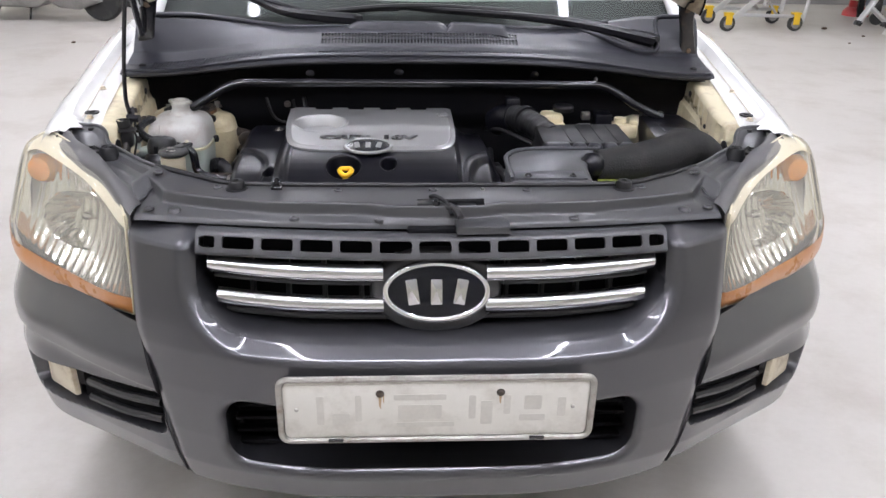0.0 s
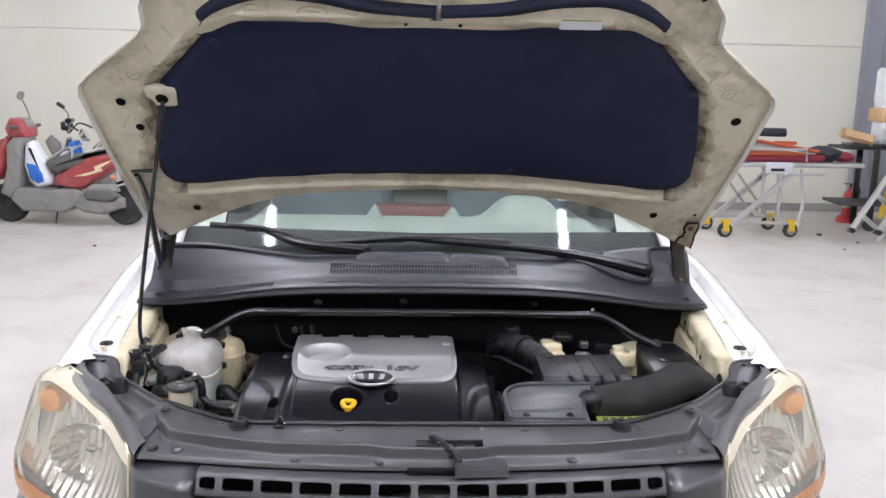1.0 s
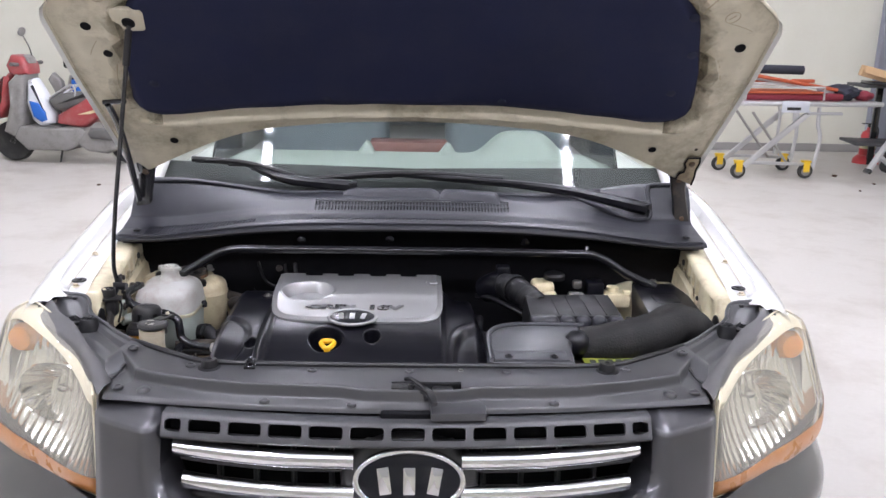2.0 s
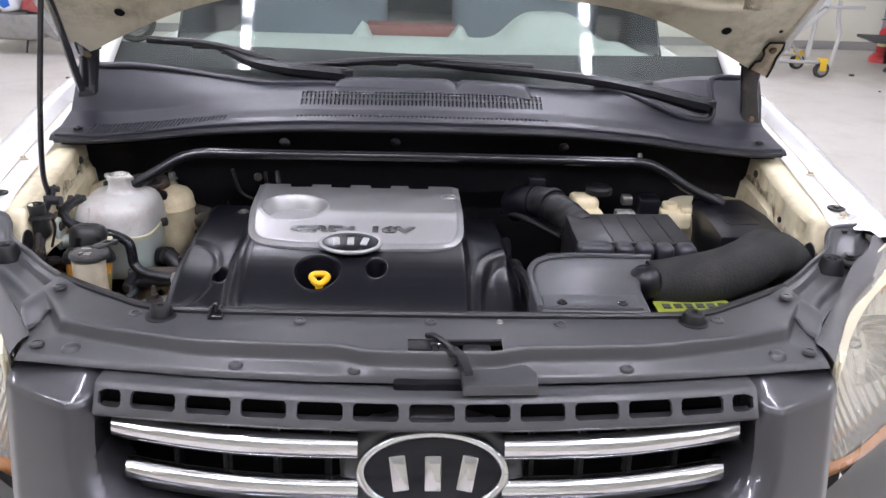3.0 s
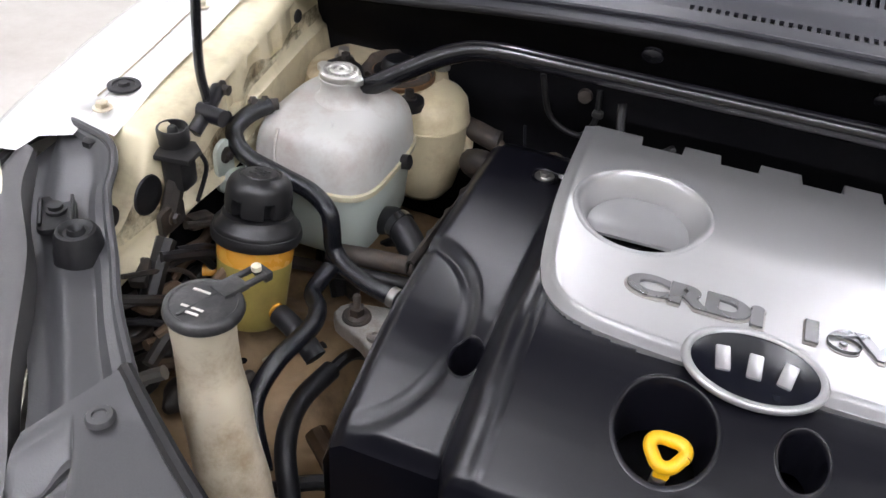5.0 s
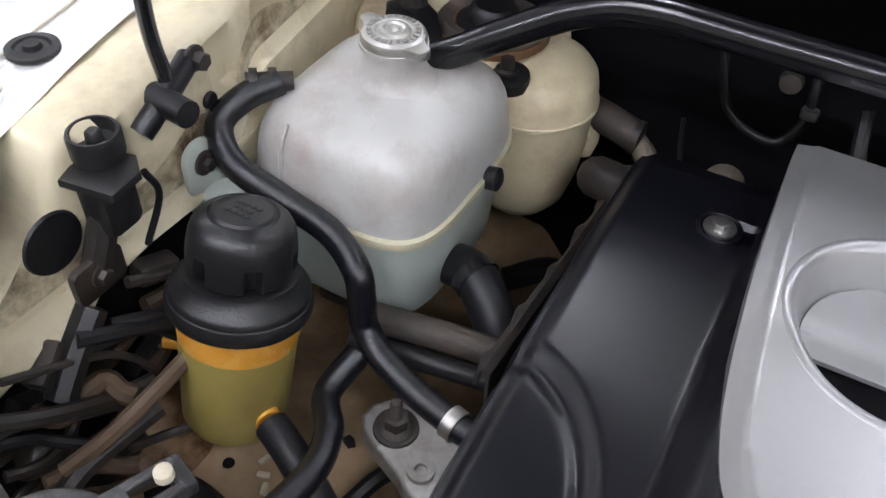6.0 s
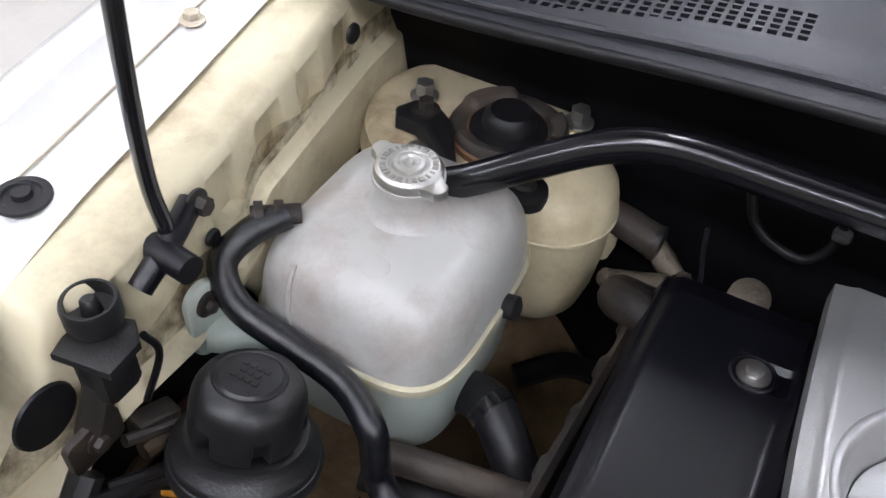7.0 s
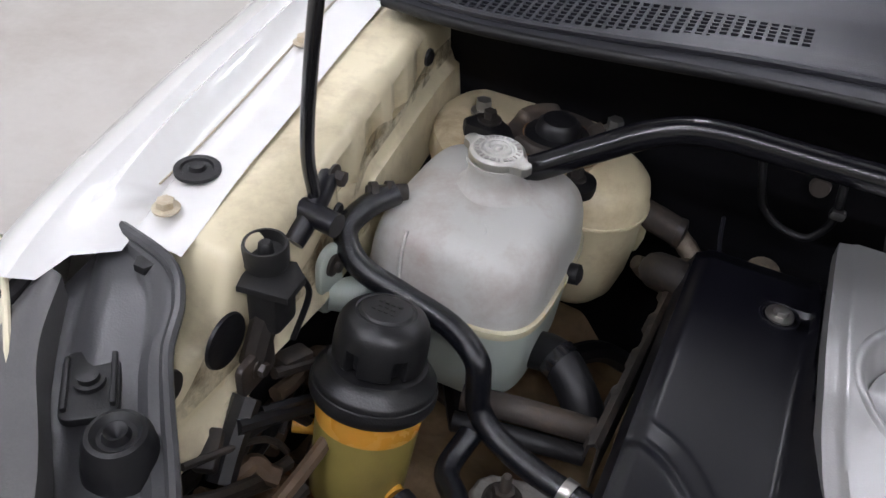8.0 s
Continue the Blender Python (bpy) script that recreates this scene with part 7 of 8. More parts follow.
for k in range(7):
    y = 0.43 + 0.022 * k
    x = -0.650 + random.uniform(-0.006, 0.008)
    pts = [(x, y - 0.03, 0.842 + random.uniform(-0.01, 0.01)), (x + 0.012, y + random.uniform(-0.01, 0.02), 0.828), (x + 0.006 + random.uniform(0, 0.02), y + 0.035, 0.815 + random.uniform(-0.02, 0.01)), (x + 0.02, y + 0.06 + random.uniform(-0.02, 0.02), 0.79)]
    part("wiring", tube(pts, random.uniform(0.0025, 0.0055), 8, 20), random.choice((RUBBER, RUBBER, GRIMY_BLACK)), car)
for (x, y, z, a) in ((-0.658, 0.47, 0.836, 20), (-0.652, 0.555, 0.842, -15), (-0.645, 0.60, 0.80, 40), (-0.625, 0.56, 0.74, 10), (-0.56, 0.48, 0.72, 60)):
    part("plug", box(0, 0, 0, 0.016, 0.028, 0.014, 0.003, 2, Matrix.Translation((x, y, z)) @ Matrix.Rotation(radians(a), 4, "Z") @ Matrix.Rotation(radians(a), 4, "X")), GRIMY_BLACK, car, "grimy black plug")
random.seed(21)
for k in range(20):
    x, y, z = random.uniform(-0.675, -0.615), random.uniform(0.40, 0.56), random.uniform(0.735, 0.815)
    a, L = random.uniform(0.6, 2.4), random.uniform(0.04, 0.10)
    pts = [(x, y, z)]
    for j in range(3):
        pts.append((pts[-1][0] + 0.33 * L * math.cos(a) * 0.6, pts[-1][1] + 0.33 * L * math.sin(a), pts[-1][2] + random.uniform(-0.014, 0.012)))
        a += random.uniform(-0.7, 0.7)
    part("wiring", tube(pts, random.uniform(0.003, 0.008), 8, 18), random.choice((RUBBER, GRIMY_BLACK, GRIMY_BLACK, GRIME)), car)
for x, y, z, r in ((-0.662, 0.452, 0.772, 0.017), (-0.640, 0.428, 0.748, 0.022), (-0.668, 0.500, 0.792, 0.014), (-0.648, 0.478, 0.735, 0.020), (-0.610, 0.440, 0.725, 0.018)):
    lump = bmesh.new()
    bmesh.ops.create_icosphere(lump, subdivisions=3, radius=r)
    for v in lump.verts:
        v.co *= 1 + 0.35 * noise.noise(v.co * 60 + Vector((x, y, z)) * 9)
    part("plug", moved(lump, Matrix.Translation((x, y, z)) @ Matrix.Diagonal((0.8, 1.3, 0.8, 1))), GRIMY_BLACK, car, "grimy taped plug")
part("apron_seam", tube([(-0.668, 0.44, 0.832), (-0.663, 0.52, 0.850), (-0.660, 0.60, 0.862), (-0.664, 0.68, 0.872)], 0.0035, 8, 24), CREAM_PAINT, car, "bright folded seam of the apron")

# ---- cream canister and strut tower behind the tank
CC = Matrix.Translation((-0.529, 0.851, 0.004)) @ Matrix.Diagonal((0.91, 0.91, 1, 1))
can = part("canister", lathe([(0.020, 0.732), (0.034, 0.737), (0.044, 0.750), (0.051, 0.775), (0.0545, 0.805), (0.0550, 0.836), (0.0570, 0.840), (0.0580, 0.844), (0.0565, 0.8475), (0.0560, 0.856), (0.0535, 0.866), (0.047, 0.8735), (0.036, 0.8785), (0.0001, 0.882)], 56, CC), CREAM_CAN, car, "cream enamelled canister with a seam")
part("band", lathe([(0.0560, 0.8385), (0.0588, 0.8405), (0.0588, 0.8435), (0.0565, 0.8455)], 56, CC), CREAM_CAN, can, "rolled seam with brown stains")
part("lobe", lathe([(0.0001, -0.030), (0.007, -0.026), (0.0105, -0.012), (0.0105, 0.012), (0.007, 0.024), (0.0001, 0.028)], 20, Matrix.Translation((-0.486, 0.880, 0.810))), CREAM_CAN, can)
part("bolt_pad", lathe([(0.0150, -0.004), (0.0145, 0.005), (0.009, 0.0065), (0.0001, 0.0065)], 24, Matrix.Translation((-0.5335, 0.8115, 0.8790)) @ Matrix.Rotation(radians(10), 4, "X")), RUBBER, can, "black rubber washer")
part("bolt", moved(hexbolt(0.0058, 0.011), Matrix.Translation((-0.537, 0.8115, 0.8850))), GRIMY_BLACK, can, "dark bolt")
tower = part("strut_tower", lathe([(0.050, 0.80), (0.084, 0.842), (0.090, 0.862), (0.086, 0.880), (0.074, 0.886), (0.0001, 0.887)], 44, Matrix.Translation((-0.601, 0.866, 0))), TOWER_PAINT, car, "dirty cream strut tower")
STR = Matrix.Translation((-0.571, 0.856, 0.0))
part("mount_plate", lathe([(0.0455, 0.886), (0.0455, 0.891), (0.044, 0.8925), (0.030, 0.893), (0.028, 0.890)], 40, STR), DOME, tower, "rusty strut mount plate")
crown = []
for a in np.linspace(0, 2 * math.pi, 72, endpoint=False):
    lift = 0.005 + 0.006 * smooth(-0.15, 0.15, math.sin(3 * a + 0.6))
    crown.append([(r * math.cos(a), r * math.sin(a), 0.890 + h * lift) for r, h in ((0.0435, 0.0), (0.0440, 0.7), (0.0415, 1.0), (0.0345, 0.92), (0.0310, 0.6), (0.0290, 0.1))])
part("mount_ring", moved(grid(crown, closed_u=True), STR), RUST, tower, "worn black strut mount ring with rusty edges", 50)
part("mount_cap", lathe([(0.030, 0.890), (0.029, 0.894), (0.0205, 0.897), (0.0190, 0.905), (0.0150, 0.909), (0.0001, 0.9095)], 30, STR), RUBBER, tower, "black rubber cap")
for (x, y) in ((-0.645, 0.861), (-0.612, 0.790), (-0.53, 0.895)):
    part("strut_nut", moved(hexbolt(0.0075, 0.014), Matrix.Translation((x, y, 0.889))), STEEL, tower)
hb = part("hose_bracket", slab([(-0.648, 0.822), (-0.640, 0.838), (-0.624, 0.842), (-0.606, 0.830), (-0.590, 0.806), (-0.578, 0.786), (-0.588, 0.778), (-0.604, 0.796), (-0.625, 0.812), (-0.642, 0.812)], 0.012, 0.004, Matrix.Translation((0, 0, 0.892))), RUBBER, car, "black bracket behind the cap")
part("bracket_bolt", moved(hexbolt(0.006, 0.010), Matrix.Translation((-0.626, 0.828, 0.904))), GRIMY_BLACK, hb)
part("bolt_flange", lathe([(0.0105, 0.903), (0.0105, 0.906), (0.006, 0.907)], 20, Matrix.Translation((-0.626, 0.828, 0))), GRIMY_BLACK, hb)
part("strut_tower", lathe([(0.115, 0.70), (0.108, 0.86), (0.10, 0.882), (0.085, 0.888), (0.0001, 0.889)], 44, Matrix.Translation((0.62, 0.845, -0.02))), CREAM_PAINT, car, "dirty cream strut tower")

# ---- brace bar across the bay
bar = [(-0.600, 0.742, 0.905), (-0.560, 0.752, 0.922), (-0.520, 0.766, 0.945), (-0.480, 0.780, 0.966), (-0.440, 0.787, 0.9755), (-0.36, 0.788, 0.9765), (-0.15, 0.789, 0.977), (0.15, 0.789, 0.977), (0.36, 0.788, 0.975), (0.435, 0.787, 0.974), (0.475, 0.782, 0.962), (0.53, 0.77, 0.93), (0.60, 0.76, 0.90)]
brace = part("brace_bar", tube(bar, 0.0108, 20, 150), BRACE_BLACK, car, "gloss black brace tube across the bay")
part("brace_lug", tube([(0.43, 0.79, 0.975), (0.432, 0.80, 0.99)], 0.006, 8, 4), GLOSS_BLACK, brace)
for (x, z) in ((-0.28, 1.0), (-0.06, 1.005), (0.28, 1.0)):
    part("grommet", lathe([(0.012, 0), (0.011, 0.003), (0.0001, 0.004)], 16, Matrix.Translation((x, 0.822, z - 0.005)) @ Matrix.Rotation(radians(120), 4, "X")), BRACE_BLACK, brace)
part("heater_pipe", tube([(-0.43, 0.83, 0.80), (-0.45, 0.80, 0.83), (-0.42, 0.78, 0.84), (-0.40, 0.76, 0.82)], 0.016, 12, 24), GRIMY_BLACK, car, "grimy pipe by the firewall")
part("fuel_line", tube([(-0.30, 0.83, 0.93), (-0.29, 0.81, 0.90), (-0.26, 0.80, 0.89), (-0.235, 0.815, 0.90)], 0.005, 8, 24), RUBBER, car)
part("firewall_valve", tube([(-0.505, 0.880, 0.832), (-0.469, 0.885, 0.820), (-0.446, 0.884, 0.814)], 0.0135, 16, 16, False), RUST, car, "dull brown valve by the firewall")
part("valve_end", lathe([(0.0145, -0.003), (0.0145, 0.003), (0.009, 0.005), (0.0001, 0.005)], 18, Matrix.Translation((-0.446, 0.884, 0.814)) @ Matrix.Rotation(radians(95), 4, "Y")), GRIMY_BLACK, car)
part("valve_elbow", tube([(-0.446, 0.884, 0.814), (-0.436, 0.878, 0.806), (-0.424, 0.872, 0.800), (-0.410, 0.868, 0.790)], 0.009, 12, 20, radii=[0.007, 0.010, 0.008, 0.009]), DIRTY_CAST, car, "dirty cast elbow")
part("coolant_flange", tube([(-0.474, 0.850, 0.792), (-0.462, 0.856, 0.784), (-0.444, 0.858, 0.792), (-0.422, 0.858, 0.796), (-0.400, 0.856, 0.786)], 0.011, 14, 30, radii=[0.007, 0.012, 0.009, 0.012, 0.008]), DIRTY_CAST, car, "dirty cast flange behind the cover")
part("flange_bolt", moved(hexbolt(0.007, 0.010), Matrix.Translation((-0.416, 0.858, 0.806))), RUST, car, "grimy hexagon bolt")
part("cast_boss", lathe([(0.016, -0.02), (0.0155, -0.002), (0.010, 0.003), (0.0001, 0.004)], 18, Matrix.Translation((-0.368, 0.858, 0.822)) @ Matrix.Rotation(radians(25), 4, "X")), DIRTY_CAST, car, "rust-flecked cast boss")
part("loom_wire", tube([(-0.414, 0.885, 0.845), (-0.411, 0.884, 0.824), (-0.405, 0.882, 0.798), (-0.400, 0.878, 0.77)], 0.0019, 8, 20), COWL_PLASTIC, car, "thin grey wire")
part("loom_wire", tube([(-0.402, 0.889, 0.915), (-0.393, 0.885, 0.884), (-0.385, 0.884, 0.867), (-0.369, 0.883, 0.855), (-0.346, 0.882, 0.852), (-0.334, 0.882, 0.867), (-0.331, 0.884, 0.883), (-0.334, 0.89, 0.91)], 0.0036, 10, 50), RUBBER, car, "dark looped hose on the firewall")
part("wire_clip", box(-0.330, 0.882, 0.884, 0.013, 0.010, 0.009, 0.003), FADED_PLASTIC, car, "pale clip")
part("firewall_stud", lathe([(0.009, 0), (0.008, 0.006), (0.0001, 0.007)], 14, Matrix.Translation((-0.350, 0.896, 0.897)) @ Matrix.Rotation(radians(90), 4, "X")), RUST, car, "rusty stud")

# ---- air intake side
rc = part("intake_cover", slab([(0.148, 0.196), (0.150, 0.31), (0.156, 0.342), (0.168, 0.364), (0.187, 0.379), (0.212, 0.387), (0.24, 0.389), (0.352, 0.389), (0.352, 0.335), (0.322, 0.320), (0.308, 0.285), (0.302, 0.196)], 0.05, 0.010, Matrix.Translation((0, 0, 0.884)), 3), GREY_PLASTIC, car, "grey plastic intake cover")
rim_line = [(0.1485, 0.198), (0.150, 0.31), (0.156, 0.342), (0.168, 0.364), (0.187, 0.379), (0.212, 0.387), (0.24, 0.389), (0.350, 0.388)]
part("rim", tube([(x, y, 0.9345) for x, y in spl(rim_line, 60)], 0.0045, 8, 60, False), GREY_PLASTIC, rc, "raised rounded rim")
part("cover_step", slab([(0.154, 0.199), (0.156, 0.238), (0.290, 0.243), (0.290, 0.199)], 0.004, 0.002, Matrix.Translation((0, 0, 0.9325))), GREY_PLASTIC, rc)
for x in (0.180, 0.264):
    part("bolt", moved(hexbolt(0.005, 0.004), Matrix.Translation((x, 0.211, 0.9365))), GLOSS_BLACK, rc)
part("cover_spigot", lathe([(0.0001, -0.026), (0.014, -0.023), (0.023, -0.013), (0.026, 0.0), (0.023, 0.013), (0.014, 0.023), (0.0001, 0.026)], 24, Matrix.Translation((0.325, 0.318, 0.922))), SATIN_BLACK, rc, "black rounded spigot")
duct_pts = [(0.338, 0.340, 0.908), (0.39, 0.338, 0.914), (0.445, 0.348, 0.920), (0.50, 0.378, 0.926), (0.545, 0.418, 0.928), (0.60, 0.458, 0.90), (0.635, 0.47, 0.85)]
Pd = spl(duct_pts, 110)
rad = [0.037 + 0.005 * smooth(0, 0.25, k / 109) + 0.0003 * math.cos(k * math.pi) for k in range(110)]
part("intake_duct", tube([tuple(p) for p in Pd], 0.04, 24, 110, False, True, rad), MESH_SLEEVE, car, "ribbed dark intake duct")
lb = part("warning_label", slab([(0.334, 0.248), (0.335, 0.304), (0.450, 0.310), (0.457, 0.266)], 0.002, 0, Matrix.Translation((0, 0, 0.895))), LABEL_GREEN, car, "yellow-green label with white edge on the radiator")
part("label_edge", slab([(0.334, 0.248), (0.3342, 0.252), (0.456, 0.270), (0.457, 0.266)], 0.001, 0, Matrix.Translation((0, 0, 0.8975))), LABEL_WHITE, lb)
for k in range(6):
    part("print_bar", box(0.352 + 0.017 * k, 0.286 + 0.001 * k, 0.8977, 0.011, 0.014, 0.001), INK, lb)
part("label_back", box(0.395, 0.273, 0.872, 0.115, 0.05, 0.044, 0.004), SHADE_BLACK, lb)
ab = part("air_box", box(0.360, 0.583, 0.862, 0.200, 0.170, 0.085, 0.012, 3), RUBBER, car, "black air filter box with a ribbed lid")
part("lid", slab([(0.258, 0.508), (0.262, 0.655), (0.462, 0.665), (0.462, 0.508)], 0.012, 0.006, Matrix.Translation((0, 0, 0.900))), RUBBER, ab)
# Paler plastic than the lid: the rolled edge's highlight is in its colour
for x, w in ((0.288, 0.064), (0.339, 0.0325), (0.374, 0.0325), (0.409, 0.0325), (0.446, 0.036)):
    part("lid_edge", box(x, 0.502, 0.897, w, 0.034, 0.032, 0.012, 4), COWL_PLASTIC, ab, "rolled lid edge, highlight painted in paler grey")
for x in (0.322, 0.3565, 0.3915, 0.427):
    part("lid_rib", box(x, 0.580, 0.912, 0.003, 0.13, 0.004, 0.001), RUBBER, ab)
bp = spl([(0.215, 0.768, 0.897), (0.240, 0.73, 0.905), (0.272, 0.68, 0.897), (0.295, 0.635, 0.885)], 60)
part("bellows", tube([tuple(p) for p in bp], 0.03, 20, 60, False, True, [0.0300 + 0.0012 * smooth(0.3, 0.6, math.cos(k * 0.62)) for k in range(60)]), RUBBER, car, "black finely ribbed air hose")
mf = part("air_sensor", tube([(0.185, 0.80, 0.875), (0.205, 0.775, 0.895), (0.222, 0.757, 0.900)], 0.034, 18, 12), SATIN_BLACK, car, "black air sensor housing")
part("sensor_plug", box(0.222, 0.772, 0.935, 0.034, 0.03, 0.024, 0.005), SATIN_BLACK, mf)
part("sensor_ring", tube([(0.243, 0.727, 0.905), (0.249, 0.716, 0.904)], 0.035, 20, 3, False), RUBBER, mf)
rs = part("brake_reservoir", join(box(0.322, 0.775, 0.885, 0.055, 0.06, 0.05, 0.012, 3), box(0.335, 0.735, 0.868, 0.04, 0.05, 0.045, 0.01, 3)), CREAM_CAN, car, "off-white brake fluid reservoir with a dark cap")
part("cap", lathe([(0.026, 0), (0.0265, 0.010), (0.022, 0.015), (0.0001, 0.016)], 26, Matrix.Translation((0.352, 0.782, 0.912))), RUBBER, rs, "dark screw cap")
part("relay", box(0.408, 0.772, 0.862, 0.040, 0.03, 0.034, 0.005), LAMP_DARK, car, "pale connector block")
part("relay_top", box(0.408, 0.772, 0.902, 0.022, 0.02, 0.02, 0.004), STEEL, car)
part("relay_box", box(0.452, 0.775, 0.882, 0.042, 0.045, 0.055, 0.005), SATIN_BLACK, car, "black relay box")
cb = part("clutch_bracket", join(box(0.505, 0.765, 0.868, 0.062, 0.05, 0.034, 0.006), lathe([(0.016, 0), (0.015, 0.012), (0.0001, 0.014)], 20, Matrix.Translation((0.498, 0.775, 0.884))), box(0.528, 0.755, 0.888, 0.018, 0.02, 0.012, 0.003)), CREAM_CAN, car, "cream bracket beside the relays")
bt = part("battery_cover", slab([(0.535, 0.575), (0.55, 0.785), (0.655, 0.80), (0.668, 0.70), (0.66, 0.585)], 0.10, 0.006, Matrix.Translation((0, 0, 0.80))), SATIN_BLACK, car, "black battery cover")
part("cover_seam", tube([(0.538, 0.572, 0.872), (0.66, 0.582, 0.872)], 0.002, 6, 3, False), SHIELD_PLASTIC, bt)
part("raised_text_panel", slab(rrect(0.572, 0.64, 0.632, 0.70, 0.008), 0.0015, 0.0005, Matrix.Translation((0, 0, 0.90))), SATIN_BLACK, bt)
part("terminal", lathe([(0.012, 0), (0.010, 0.02), (0.0001, 0.022)], 14, Matrix.Translation((0.565, 0.80, 0.885))), RUBBER, bt)
part("terminal", lathe([(0.010, 0), (0.009, 0.016), (0.0001, 0.018)], 14, Matrix.Translation((0.61, 0.815, 0.885))), STEEL, bt)
for pts, r in (([(0.16, 0.80, 0.86), (0.19, 0.745, 0.872), (0.23, 0.70, 0.866), (0.262, 0.672, 0.858)], 0.006),
               ([(0.150, 0.66, 0.80), (0.175, 0.64, 0.815), (0.180, 0.58, 0.805), (0.195, 0.53, 0.79)], 0.007),
               ([(0.165, 0.74, 0.82), (0.16, 0.66, 0.81), (0.165, 0.58, 0.80), (0.160, 0.47, 0.78)], 0.010),
               ([(0.36, 0.80, 0.84), (0.42, 0.80, 0.83), (0.52, 0.81, 0.83)], 0.010),
               ([(0.175, 0.42, 0.80), (0.170, 0.36, 0.83), (0.160, 0.29, 0.82), (0.15, 0.25, 0.78)], 0.006)):
    part("cable", tube(pts, r, 10, 24), RUBBER, car, "black cable run")
ring = [(0.228 + 0.022 * math.cos(a), 0.548 + 0.017 * math.sin(a), 0.846 + 0.018 * math.sin(a)) for a in np.linspace(-0.6, 4.6, 30)]
part("looped_hose", tube(ring, 0.0042, 10, 30, False), RUBBER, car, "thin hose looped beside the air box")
part("wiring_sleeve", tube([(0.172, 0.60, 0.815), (0.182, 0.52, 0.825), (0.182, 0.44, 0.81), (0.165, 0.38, 0.76)], 0.012, 8, 20), RUBBER, car, "dark wiring sleeve")
# Gearbox and radiator carry the bay's painted shade too
part("gearbox", box(0.36, 0.56, 0.66, 0.40, 0.42, 0.16, 0.03), SHADE_BLACK, car, "gearbox painted near-black for shade")
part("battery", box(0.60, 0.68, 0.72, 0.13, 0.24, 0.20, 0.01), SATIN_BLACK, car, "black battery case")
part("radiator", box(0, 0.235, 0.70, 0.90, 0.05, 0.36, 0.01), SHADE_BLACK, car, "dark radiator")

# ---------------------------------------------------------------- things along the back wall
RED = mat("faded red plastic", (0.34, 0.05, 0.055), 0.38, 0, 0.12, 6, coat=0.3, dirt=(0.45, 0.30, 0.28), dirt_amt=0.3)
DUST_GREY = mat("dusty grey plastic", (0.25, 0.24, 0.23), 0.6, 0, 0.2, 7, 0.1, 80, (0.13, 0.12, 0.11), 0.6, 9)
SEAT_GREY = mat("worn grey vinyl", (0.12, 0.118, 0.115), 0.55, 0, 0.2, 9, 0.2, 120, (0.2, 0.19, 0.18), 0.4, 9)
BLUE = mat("blue print", (0.02, 0.14, 0.55), 0.45, 0, 0.1, 8)
BAG_WHITE = mat("white plastic bag", (0.72, 0.74, 0.78), 0.4, 0, 0.05, 14, 0.3, 30)
STRIPE = mat("pale yellow decal", (0.72, 0.62, 0.38), 0.4)
ALU = mat("brushed aluminium", (0.60, 0.60, 0.61), 0.34, 0.85, 0.08, 20, 0.05, 200)
ORANGE = mat("orange straps", (0.46, 0.095, 0.035), 0.6, 0, 0.25, 12, dirt=(0.12, 0.03, 0.02), dirt_amt=0.5, dirt_size=8)
MAROON = mat("maroon cushion", (0.20, 0.015, 0.03), 0.6, 0, 0.15, 10)
FABRIC = mat("dark fabric", (0.025, 0.027, 0.04), 0.85, 0, 0.4, 20, 0.5, 140)
CASTOR_YELLOW = mat("yellow painted castor", (0.72, 0.46, 0.02), 0.42, 0, 0.08, 20)
CARD = mat("brown cardboard", (0.46, 0.30, 0.16), 0.75, 0, 0.08, 9, 0.1, 60)
WRAP = mat("crumpled clear film", (0.62, 0.64, 0.66), 0.25, 0, 0.12, 14, 0.8, 28, coat=0.4)
EXT_RED = mat("extinguisher red", (0.46, 0.015, 0.02), 0.32, 0, 0.08, 9, coat=0.3)


def side(outline, w, bevel, y=0.0):
    """A body drawn from the side (x, z), w deep."""
    bm = slab(outline, w / 2, bevel, seg=3)
    bm2 = slab(outline, w / 2, bevel, seg=3)
    bm.transform(Matrix.Translation((0, y, 0)) @ Matrix.Rotation(radians(90), 4, "X"))
    bm2.transform(Matrix.Translation((0, y, 0)) @ Matrix.Rotation(radians(90), 4, "X") @ Matrix.Diagonal((1, 1, -1, 1)))
    b = join(bm, bm2)
    bmesh.ops.remove_doubles(b, verts=b.verts, dist=1e-5)
    bmesh.ops.recalc_face_normals(b, faces=b.faces)
    return b


def road_wheel(parent, x, r, w, spokes=5):
    t = part("wheel", moved(lathe([(r - 0.07, -w / 2 + 0.01), (r - 0.02, -w / 2), (r, -w * 0.2), (r, w * 0.2), (r - 0.02, w / 2), (r - 0.07, w / 2 - 0.01)], 40), Matrix.Translation((x, 0, r)) @ Matrix.Rotation(radians(90), 4, "X")), TYRE, parent, "dusty black tyre")
    part("rim", moved(lathe([(r - 0.068, -0.03), (r - 0.09, -0.02), (r - 0.095, 0.02), (r - 0.068, 0.03)], 36), Matrix.Translation((x, 0, r)) @ Matrix.Rotation(radians(90), 4, "X")), DUST_GREY, t, "dusty grey rim")
    for k in range(spokes):
        a = 2 * math.pi * k / spokes
        part("spoke", tube([(x, 0, r), (x + (r - 0.08) * math.cos(a), 0, r + (r - 0.08) * math.sin(a))], 0.013, 8, 3, False), DUST_GREY, t)
    part("hub", moved(lathe([(0.035, -0.04), (0.04, 0), (0.035, 0.04)], 18), Matrix.Translation((x, 0, r)) @ Matrix.Rotation(radians(90), 4, "X")), DUST_GREY, t)
    return t


